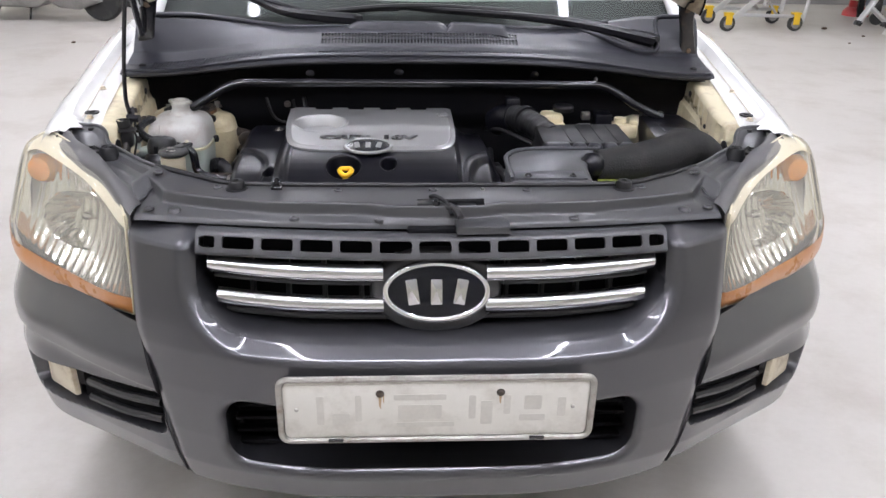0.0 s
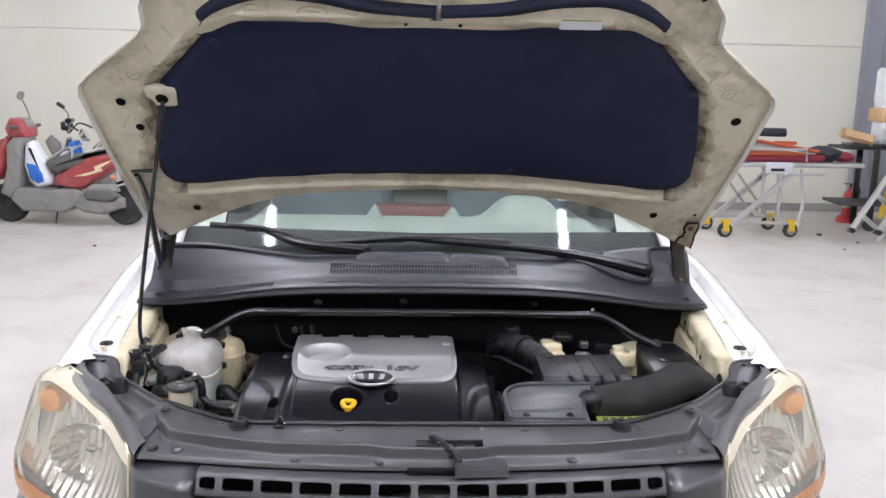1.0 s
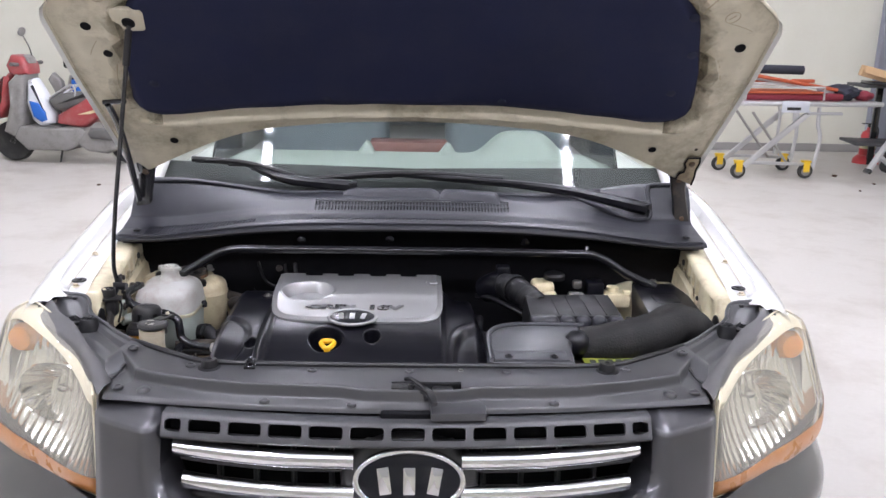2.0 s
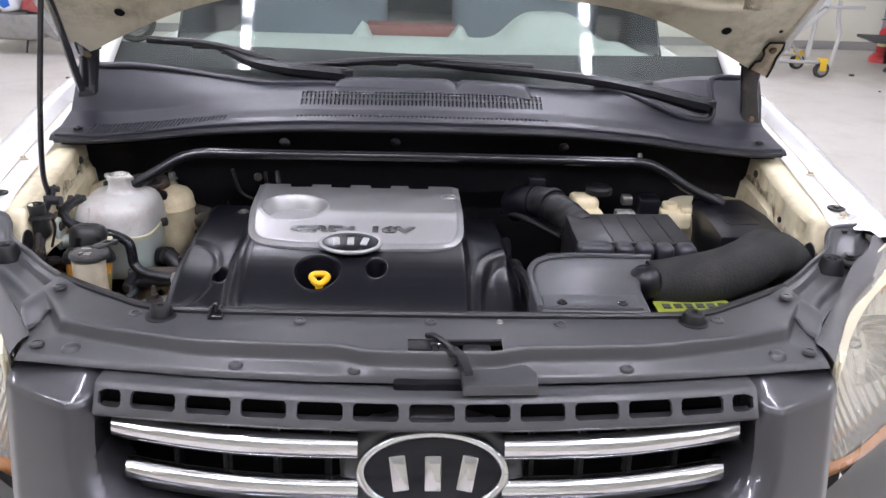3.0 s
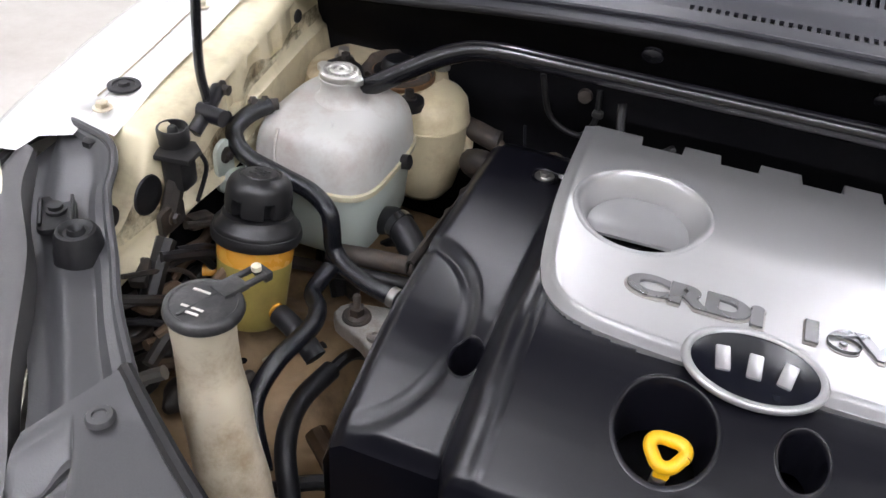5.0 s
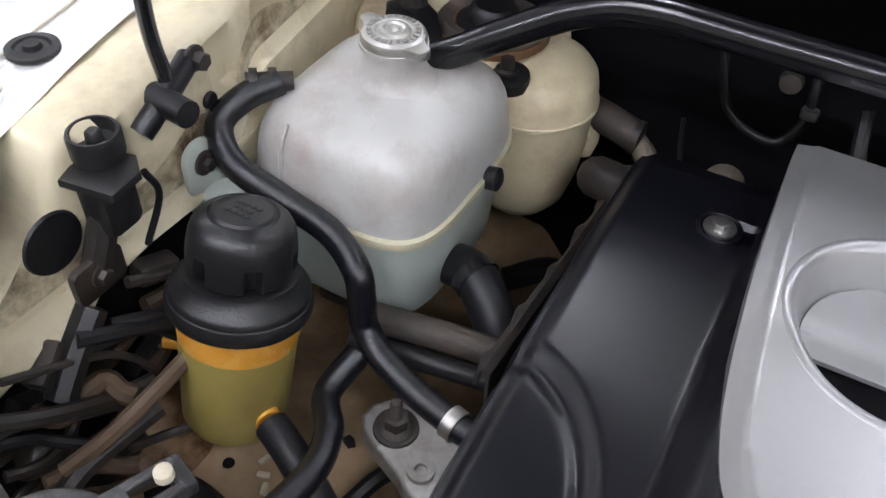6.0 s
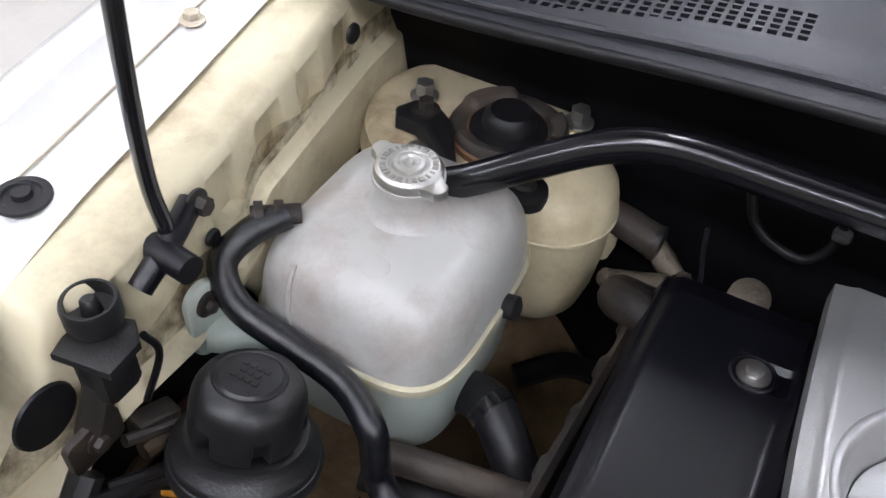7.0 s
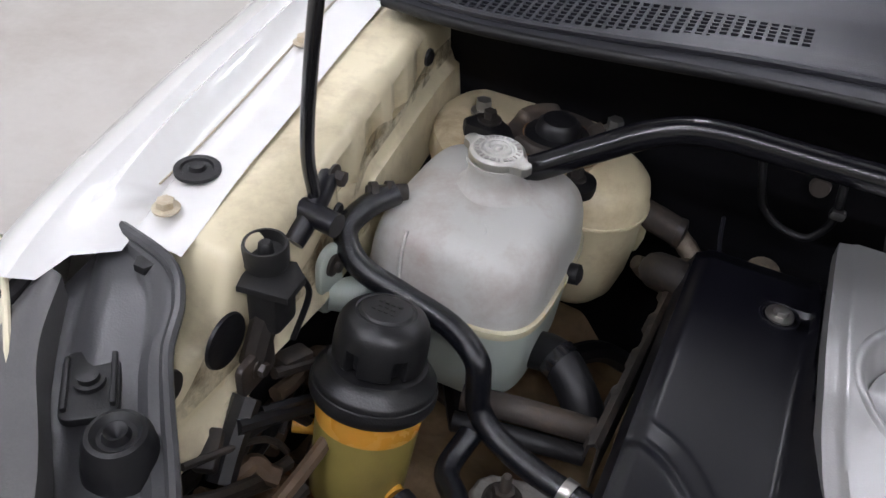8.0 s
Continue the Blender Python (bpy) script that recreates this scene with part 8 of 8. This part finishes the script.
def scooter():
    ob = thing("scooter", "dusty red motor scooter with a grey seat", "scooter", pose(-3.11, 7.86, 0, 0, 0, -5))
    road_wheel(ob, 0.0, 0.215, 0.10)
    road_wheel(ob, -1.28, 0.215, 0.10)
    part("leg_shield", side([(-1.115, 0.93), (-1.02, 0.93), (-1.05, 0.70), (-1.085, 0.40), (-1.19, 0.276), (-1.30, 0.33), (-1.21, 0.60), (-1.20, 0.85)], 0.36, 0.05), DUST_GREY, ob, "grey leg shield")
    part("front_cowl", side([(-1.12, 0.95), (-1.19, 0.88), (-1.24, 0.62), (-1.36, 0.46), (-1.50, 0.43), (-1.44, 0.56), (-1.33, 0.75), (-1.22, 0.94)], 0.30, 0.06), RED, ob, "red front cowl and mudguard")
    part("handlebar_cowl", side([(-1.22, 1.02), (-1.157, 1.13), (-1.04, 1.115), (-0.987, 1.02), (-0.985, 0.934), (-1.104, 0.902), (-1.189, 0.934)], 0.30, 0.05), RED, ob, "red handlebar cowl")
    part("dash_glass", side([(-1.06, 1.06), (-1.05, 1.13), (-1.0, 1.10), (-0.99, 1.04)], 0.16, 0.012), DUST_GREY, ob)
    for s in (-1, 1):
        part("grip", tube([(-1.08, s * 0.12, 1.03), (-1.06, s * 0.30, 1.04)], 0.02, 10, 4), SEAT_GREY, ob)
    for s in (1,):
        part("mirror_stem", tube([(-1.09, s * 0.18, 1.08), (-1.14, s * 0.22, 1.20), (-1.21, s * 0.25, 1.31)], 0.006, 8, 10), GLOSS_BLACK, ob)
        part("mirror", moved(lathe([(0.062, 0), (0.058, 0.02), (0.03, 0.035), (0.0001, 0.04)], 24), Matrix.Translation((-1.215, s * 0.25, 1.355)) @ Matrix.Rotation(radians(-75), 4, "Y") @ Matrix.Diagonal((0.8, 1.0, 1, 1))), DUST_GREY, ob, "round grey mirror")
    part("floorboard", side([(-1.12, 0.40), (-0.786, 0.38), (-0.467, 0.40), (-0.40, 0.36), (-0.50, 0.20), (-0.62, 0.14), (-1.06, 0.14), (-1.19, 0.27)], 0.34, 0.03), DUST_GREY, ob, "dusty grey floorboard")
    part("floor_mat", box(-0.84, 0, 0.394, 0.32, 0.26, 0.016, 0.004), SEAT_GREY, ob)
    part("side_panel", side([(-0.72, 0.43), (-0.70, 0.52), (-0.32, 0.735), (-0.10, 0.78), (0.06, 0.80), (0.10, 0.74), (-0.10, 0.60), (-0.40, 0.40), (-0.50, 0.39)], 0.33, 0.05), RED, ob, "red side panel")
    part("decal", side([(-0.48, 0.53), (-0.24, 0.60), (-0.25, 0.64), (-0.05, 0.72), (0.0, 0.74), (-0.18, 0.63), (-0.16, 0.60), (-0.34, 0.54)], 0.336, 0.001), STRIPE, ob, "pale yellow streak decal")
    part("seat", side([(-0.807, 0.66), (-0.76, 0.72), (-0.573, 0.755), (-0.35, 0.775), (-0.117, 0.85), (0.04, 0.86), (0.06, 0.81), (-0.34, 0.72), (-0.42, 0.63), (-0.68, 0.555), (-0.76, 0.58)], 0.28, 0.05), SEAT_GREY, ob, "worn grey vinyl seat")
    part("rack", join(tube([(-0.78, -0.13, 0.69), (-0.55, -0.14, 0.83), (-0.50, -0.13, 0.80), (-0.50, -0.13, 0.72)], 0.011, 8, 20), tube([(-0.78, 0.13, 0.69), (-0.55, 0.14, 0.83), (-0.50, 0.13, 0.80), (-0.50, 0.13, 0.72)], 0.011, 8, 20), tube([(-0.56, -0.14, 0.825), (-0.56, 0.14, 0.825)], 0.009, 8, 3, False)), ALU, ob, "chrome footrest bars")
    part("engine", join(side([(-0.52, 0.30), (-0.40, 0.40), (-0.20, 0.36), (0.02, 0.30), (0.02, 0.20), (-0.20, 0.12), (-0.40, 0.14), (-0.53, 0.22)], 0.24, 0.04, -0.04), side([(-0.36, 0.40), (-0.30, 0.45), (-0.04, 0.46), (0.0, 0.38), (-0.10, 0.34), (-0.34, 0.36)], 0.10, 0.03, -0.13)), DUST_GREY, ob, "dusty alloy engine case")
    part("air_cleaner", side([(-0.38, 0.33), (-0.34, 0.40), (-0.10, 0.41), (0.02, 0.34), (-0.06, 0.27), (-0.34, 0.28)], 0.08, 0.03, -0.16), SEAT_GREY, ob, "dark air cleaner cover")
    part("tail_light", box(0.09, 0, 0.70, 0.05, 0.2, 0.09, 0.02), RED, ob)
    part("indicator", box(-0.06, -0.15, 0.53, 0.05, 0.03, 0.04, 0.01), ORANGE_LENS, ob)
    part("stand", tube([(-0.73, -0.05, 0.16), (-0.74, -0.10, 0.01)], 0.01, 8, 3, False), GLOSS_BLACK, ob)
    bag = thing("plastic_bag", "blue and white plastic sack hung on the scooter", "bag", pose(-3.11, 7.86, 0, 0, 0, -5))
    b = side([(-1.02, 0.87), (-0.95, 0.89), (-0.86, 0.72), (-0.76, 0.53), (-0.76, 0.43), (-0.90, 0.39), (-1.0, 0.46), (-1.04, 0.64)], 0.22, 0.07, -0.02)
    for v in b.verts:
        v.co += Vector((0.02, 0.03, 0.02)) * noise.noise(v.co * 9)
    part("sack", b, BAG_WHITE, bag, "white crumpled sack", 60)
    part("print", side([(-1.015, 0.66), (-0.90, 0.64), (-0.84, 0.55), (-0.81, 0.46), (-0.89, 0.43), (-0.98, 0.49)], 0.235, 0.03, -0.02), BLUE, bag, "blue printed patch")


def moped():
    ob = thing("motorcycle", "old small motorcycle with a blue tank", "motorcycle", pose(-3.22, 8.80, 0, 0, 0, 6) @ Matrix.Diagonal((0.92, 0.92, 0.92, 1)))
    road_wheel(ob, 0.15, 0.26, 0.08, 8)
    road_wheel(ob, -1.05, 0.26, 0.08, 8)
    part("fork", join(tube([(-1.05, -0.07, 0.26), (-0.86, -0.07, 0.95)], 0.018, 10, 3, False), tube([(-1.05, 0.07, 0.26), (-0.86, 0.07, 0.95)], 0.018, 10, 3, False)), STEEL, ob, "steel fork legs")
    part("frame", tube([(-0.86, 0, 0.92), (-0.78, 0, 0.50), (-0.45, 0, 0.34), (-0.1, 0, 0.42), (0.15, 0, 0.26)], 0.02, 10, 24), GLOSS_BLACK, ob)
    part("tank", side([(-0.88, 0.74), (-0.86, 0.90), (-0.76, 0.92), (-0.70, 0.80), (-0.72, 0.74)], 0.24, 0.05), BLUE, ob, "blue fuel tank")
    part("seat", side([(-0.54, 0.76), (-0.50, 0.81), (-0.05, 0.80), (0.12, 0.84), (0.12, 0.76), (-0.5, 0.70)], 0.24, 0.04), SEAT_GREY, ob)
    part("handlebar", tube([(-0.66, -0.34, 1.06), (-0.80, -0.24, 1.12), (-0.86, -0.05, 1.02), (-0.86, 0.05, 1.02), (-0.80, 0.24, 1.12), (-0.66, 0.34, 1.06)], 0.012, 8, 30), GLOSS_BLACK, ob)
    part("dash", join(box(-0.88, 0, 1.10, 0.10, 0.26, 0.12, 0.03), box(-0.84, 0.0, 1.17, 0.08, 0.2, 0.05, 0.02)), GLOSS_BLACK, ob)
    part("headlight", moved(lathe([(0.0001, -0.09), (0.05, -0.08), (0.085, -0.03), (0.09, 0.0), (0.0001, 0.02)], 28), Matrix.Translation((-0.62, -0.10, 1.0)) @ Matrix.Rotation(radians(60), 4, "Y")), CHROME, ob, "chrome round lamp")
    part("mirror_stem", tube([(-0.80, -0.22, 1.12), (-0.79, -0.24, 1.24), (-0.83, -0.25, 1.32)], 0.006, 8, 12), GLOSS_BLACK, ob)
    part("mirror", moved(box(0, 0, 0, 0.11, 0.03, 0.05, 0.015), Matrix.Translation((-0.87, -0.25, 1.36)) @ Matrix.Rotation(radians(35), 4, "Y")), GLOSS_BLACK, ob)
    part("fairing", side([(-1.14, 0.90), (-1.08, 0.98), (-0.98, 0.88), (-0.96, 0.70), (-1.06, 0.72)], 0.16, 0.03), DUST_GREY, ob)
    part("carrier", join(tube([(-0.55, -0.12, 0.82), (-0.35, -0.12, 0.99), (-0.20, -0.12, 0.99), (0.0, -0.12, 0.86)], 0.013, 8, 24), tube([(-0.55, 0.12, 0.82), (-0.35, 0.12, 0.99), (-0.20, 0.12, 0.99), (0.0, 0.12, 0.86)], 0.013, 8, 24), tube([(-0.3, -0.12, 0.995), (-0.3, 0.12, 0.995)], 0.011, 8, 3, False)), CHROME, ob, "chrome carrier hoop")
    part("engine", box(-0.5, 0, 0.45, 0.34, 0.26, 0.26, 0.05), DUST_GREY, ob)
    part("leg_shield", side([(-0.95, 0.75), (-0.86, 0.80), (-0.74, 0.45), (-0.80, 0.38)], 0.34, 0.03), BAG_WHITE, ob, "pale leg shield")


def stretcher():
    ob = thing("ambulance_stretcher", "folded-leg ambulance stretcher with yellow castors", "stretcher", pose(4.11, 7.86, 0, 0, 0, 4))
    Z = 0.795
    part("rail", tube([(-0.95, -0.27, Z), (0.78, -0.27, Z)], 0.026, 10, 3, False), ALU, ob, "aluminium side rail")
    part("rail", tube([(-0.95, 0.27, Z), (0.78, 0.27, Z)], 0.026, 10, 3, False), ALU, ob)
    part("deck", box(-0.08, 0, Z + 0.01, 1.7, 0.5, 0.03, 0.006), ALU, ob)
    part("side_plate", box(-0.20, -0.30, Z - 0.03, 0.30, 0.012, 0.12, 0.004), LABEL_WHITE, ob, "white maker's plate with a black mark")
    part("plate_mark", box(-0.22, -0.308, Z - 0.05, 0.15, 0.006, 0.03), GLOSS_BLACK, ob)
    part("lower_bar", tube([(-0.05, -0.27, Z - 0.10), (0.34, -0.27, Z - 0.10)], 0.016, 8, 3, False), ALU, ob)
    for s in (-1, 1):
        part("front_leg", tube([(0.09, s * 0.25, Z - 0.04), (0.10, s * 0.25, Z - 0.22), (0.14, s * 0.25, 0.42), (0.10, s * 0.25, 0.10)], 0.02, 10, 24), ALU, ob, "bent aluminium leg")
        part("mid_leg", tube([(-0.13, s * 0.2, Z - 0.06), (-0.10, s * 0.2, Z - 0.2), (-0.12, s * 0.2, 0.20)], 0.016, 10, 16), ALU, ob)
        part("slant_leg", moved(box(0, 0, 0, 0.95, 0.03, 0.06, 0.008), Matrix.Translation((-0.36, s * 0.25, 0.40)) @ Matrix.Rotation(radians(-41), 4, "Y")), ALU, ob, "slanting slotted leg")
        part("cross_brace", tube([(-0.62, s * 0.22, Z - 0.1), (-0.18, s * 0.22, 0.16)], 0.014, 8, 3, False), STEEL, ob)
        part("foot_bar", tube([(-0.62, s * 0.25, 0.17), (0.10, s * 0.25, 0.15)], 0.018, 8, 3, False), ALU, ob)
        for x in (0.02, -0.73):
            fork = part("castor", join(box(x, s * 0.25 - 0.03, 0.13, 0.07, 0.008, 0.12, 0.003), box(x, s * 0.25 + 0.03, 0.13, 0.07, 0.008, 0.12, 0.003), box(x, s * 0.25, 0.185, 0.09, 0.07, 0.02, 0.004)), CASTOR_YELLOW, ob, "yellow castor fork")
            part("castor_wheel", moved(lathe([(0.05, -0.02), (0.078, -0.018), (0.08, 0), (0.078, 0.018), (0.05, 0.02)], 28), Matrix.Translation((x, s * 0.25, 0.08)) @ Matrix.Rotation(radians(90), 4, "X")), TYRE, fork, "grey-black castor tyre")
            part("castor_hub", moved(lathe([(0.05, -0.022), (0.02, -0.026), (0.02, 0.026), (0.05, 0.022)], 20), Matrix.Translation((x, s * 0.25, 0.08)) @ Matrix.Rotation(radians(90), 4, "X")), DUST_GREY, fork)
    part("side_guard", tube([(-0.75, -0.28, Z + 0.03), (-0.74, -0.29, Z + 0.17), (0.10, -0.29, Z + 0.17), (0.11, -0.28, Z + 0.03)], 0.013, 8, 24, False), ALU, ob, "raised guard rail")
    m = thing("stretcher_mattress", "maroon stretcher cushion lying on the deck", "mattress", pose(4.11, 7.86, 0, 0, 0, 4))
    part("cushion", box(-0.18, 0, Z + 0.065, 1.1, 0.44, 0.075, 0.03, 3), MAROON, m)
    part("strap", box(-0.3, 0, Z + 0.11, 0.9, 0.46, 0.022, 0.008), ORANGE, m, "orange restraint strap")
    f = thing("folded_frame", "folded orange and silver carry frame on the stretcher", "frame", pose(4.11, 7.86, 0, 0, 0, 4))
    for k in range(3):
        part("pole", tube([(-0.75, -0.14 + 0.1 * k, Z + 0.30 - 0.03 * k), (0.30, -0.18 + 0.12 * k, Z + 0.14)], 0.020, 8, 3, False), ALU if k % 2 else ORANGE, f)
    part("grip", box(-0.05, -0.1, Z + 0.225, 0.25, 0.05, 0.04, 0.012), ORANGE, f)
    part("brace", box(-0.35, -0.08, Z + 0.19, 0.55, 0.10, 0.03, 0.01), ALU, f)
    part("slab_end", box(0.22, -0.1, Z + 0.13, 0.14, 0.12, 0.05, 0.012), LABEL_WHITE, f)
    r = thing("rolled_mat", "black rolled foam mat on the stretcher", "mat", pose(4.11, 7.86, 0, 0, 0, 4))
    part("roll", tube([(-0.72, 0.08, Z + 0.34), (0.02, 0.06, Z + 0.33)], 0.048, 16, 6, False), FABRIC, r)
    bg = thing("dark_bag", "crumpled dark fabric bag on the stretcher", "bag", pose(4.11, 7.86, 0, 0, 0, 4))
    bm = bmesh.new()
    bmesh.ops.create_icosphere(bm, subdivisions=4, radius=1)
    for v in bm.verts:
        v.co = Vector((v.co.x * 0.19, v.co.y * 0.16, v.co.z * 0.085)) * (1 + 0.28 * noise.noise(v.co * 2.6) + 0.12 * noise.noise(v.co * 7))
    bm.transform(Matrix.Translation((0.44, -0.04, Z + 0.105)))
    part("bundle", bm, FABRIC, bg, "", 70)
    rd = thing("red_bag", "small red pouch on the stretcher's end", "bag", pose(4.11, 7.86, 0, 0, 0, 4))
    bm = bmesh.new()
    bmesh.ops.create_icosphere(bm, subdivisions=3, radius=1)
    for v in bm.verts:
        v.co = Vector((v.co.x * 0.11, v.co.y * 0.1, v.co.z * 0.055)) * (1 + 0.25 * noise.noise(v.co * 3))
    bm.transform(Matrix.Translation((0.67, -0.06, Z + 0.075)))
    part("pouch", bm, MAROON, rd, "", 70)


def extinguisher():
    ob = thing("fire_extinguisher", "red fire extinguisher standing on a red base", "extinguisher", pose(5.42, 8.78, 0))
    part("base", lathe([(0.15, 0), (0.145, 0.05), (0.11, 0.09), (0.10, 0.10)], 28), EXT_RED, ob, "flared red stand")
    part("cylinder", lathe([(0.085, 0.05), (0.088, 0.07), (0.088, 0.33), (0.075, 0.375), (0.035, 0.40), (0.03, 0.43), (0.0001, 0.435)], 32), EXT_RED, ob)
    part("valve", join(box(0, 0, 0.45, 0.05, 0.05, 0.04, 0.01), box(-0.04, 0, 0.475, 0.13, 0.025, 0.012, 0.004)), GLOSS_BLACK, ob, "black valve and lever")
    part("hose", tube([(0.03, 0, 0.445), (0.10, 0, 0.42), (0.105, 0, 0.30), (0.095, 0, 0.16)], 0.010, 8, 20), RUBBER, ob)
    part("label", lathe([(0.0885, 0.18), (0.0885, 0.29)], 32), STRIPE, ob, "pale instruction label")


def ladder(x, y, a, lean):
    ob = thing("step_ladder", "folded aluminium step ladder leaning by the shelf", "ladder", pose(x, y, 0, 0, lean, a), "ladders")
    for s in (-1, 1):
        part("stile", box(s * 0.19, 0, 0.62, 0.028, 0.07, 1.24, 0.006), ALU, ob)
        part("foot", box(s * 0.19, 0, 0.025, 0.04, 0.09, 0.05, 0.008), GLOSS_BLACK, ob, "black rubber foot")
    for k in range(4):
        part("tread", box(0, 0, 0.22 + 0.27 * k, 0.36, 0.08, 0.03, 0.006), ALU, ob)
    return ob


def shelf():
    ob = thing("steel_shelf", "dark steel workshop shelf with yellow straps", "shelf", pose(5.74, 8.35, 0, 0, 0, -8))
    for x in (-0.38, 0.62):
        for y in (-0.25, 0.25):
            part("post", box(x, y, 0.48, 0.07 if x < 0 else 0.05, 0.05, 0.96, 0.006), GLOSS_BLACK, ob)
    for z in (0.30, 0.95):
        part("board", box(-0.04, 0, z, 1.42, 0.56, 0.03, 0.005), DASH, ob)
    part("front_plate", box(0.22, -0.29, 0.90, 0.66, 0.012, 0.10, 0.004), GLOSS_BLACK, ob, "black plate with worn white print")
    for k in range(4):
        part("print_bar", box(0.02 + 0.09 * k, -0.298, 0.90, 0.05, 0.004, 0.03), LABEL_WHITE, ob)
    for k in range(3):
        part("strap", tube([(-0.22 + 0.035 * k, -0.28, 0.88), (-0.24 + 0.03 * k, -0.30, 0.5), (-0.30 + 0.02 * k, -0.29, 0.16)], 0.012, 8, 16), CASTOR_YELLOW, ob, "hanging yellow strap")
    part("wheel", moved(lathe([(0.03, -0.02), (0.07, -0.02), (0.07, 0.02), (0.03, 0.02)], 24), Matrix.Translation((-0.40, -0.32, 0.07)) @ Matrix.Rotation(radians(90), 4, "X")), TYRE, ob)
    b = thing("cardboard_box", "open brown cardboard box on the shelf", "box", pose(5.10, 8.25, 1.015, 0, 14, -20))
    part("carton", box(0, 0, 0.07, 0.34, 0.26, 0.12, 0.006), CARD, b)
    part("flap", moved(box(0, 0, 0, 0.30, 0.12, 0.006), Matrix.Translation((0, -0.17, 0.09)) @ Matrix.Rotation(radians(40), 4, "X")), CARD, b)
    t = thing("black_tray", "flat black tray under the box", "tray", pose(5.28, 8.25, 0.968, 0, 0, -8))
    part("tray", box(0, 0, 0.02, 0.5, 0.36, 0.04, 0.008), GLOSS_BLACK, t)
    w = thing("wrapped_parcel", "tall parcel in crumpled clear film on the shelf", "parcel", pose(5.60, 8.35, 0.97))
    bm = box(0, 0, 0.46, 0.40, 0.30, 0.90, 0.06, 3)
    bmesh.ops.subdivide_edges(bm, edges=bm.edges[:], cuts=4, use_grid_fill=True)
    for v in bm.verts:
        v.co += Vector((0.05, 0.05, 0.03)) * noise.noise(v.co * 7) + Vector((0.02, 0.02, 0.02)) * noise.noise(v.co * 22)
    part("film", bm, WRAP, w, "", 25)
    part("paper_band", box(-0.02, -0.02, 0.36, 0.43, 0.36, 0.16, 0.02), CARD, w, "brown paper band")
    part("drum", tube([(0.05, -0.1, 0.10), (0.05, -0.1, 0.24)], 0.12, 20, 4), WRAP, w)


scooter()
moped()
stretcher()
extinguisher()
shelf()
ladder(4.84, 7.40, 12, 34)
ladder(5.02, 7.22, 12, 38)
ladder(5.20, 7.10, 12, 36)
random.seed(8)
for (x, y, r) in ((4.55, 7.75, 0.03), (4.75, 7.3, 0.02), (4.4, 6.9, 0.015), (-3.0, 6.6, 0.02), (-3.6, 5.0, 0.02)):
    bm = bmesh.new()
    bmesh.ops.create_icosphere(bm, subdivisions=2, radius=r)
    for v in bm.verts:
        v.co.z = max(0.0, v.co.z * 0.5 + r * 0.3)
        v.co += Vector((1, 1, 0)) * r * 0.5 * noise.noise(v.co * 60)
    bit = thing("floor_scrap", "small scrap of rubbish lying on the floor", "scrap", pose(x, y, 0), "floor scraps")
    part("scrap", bm, GRIME, bit)
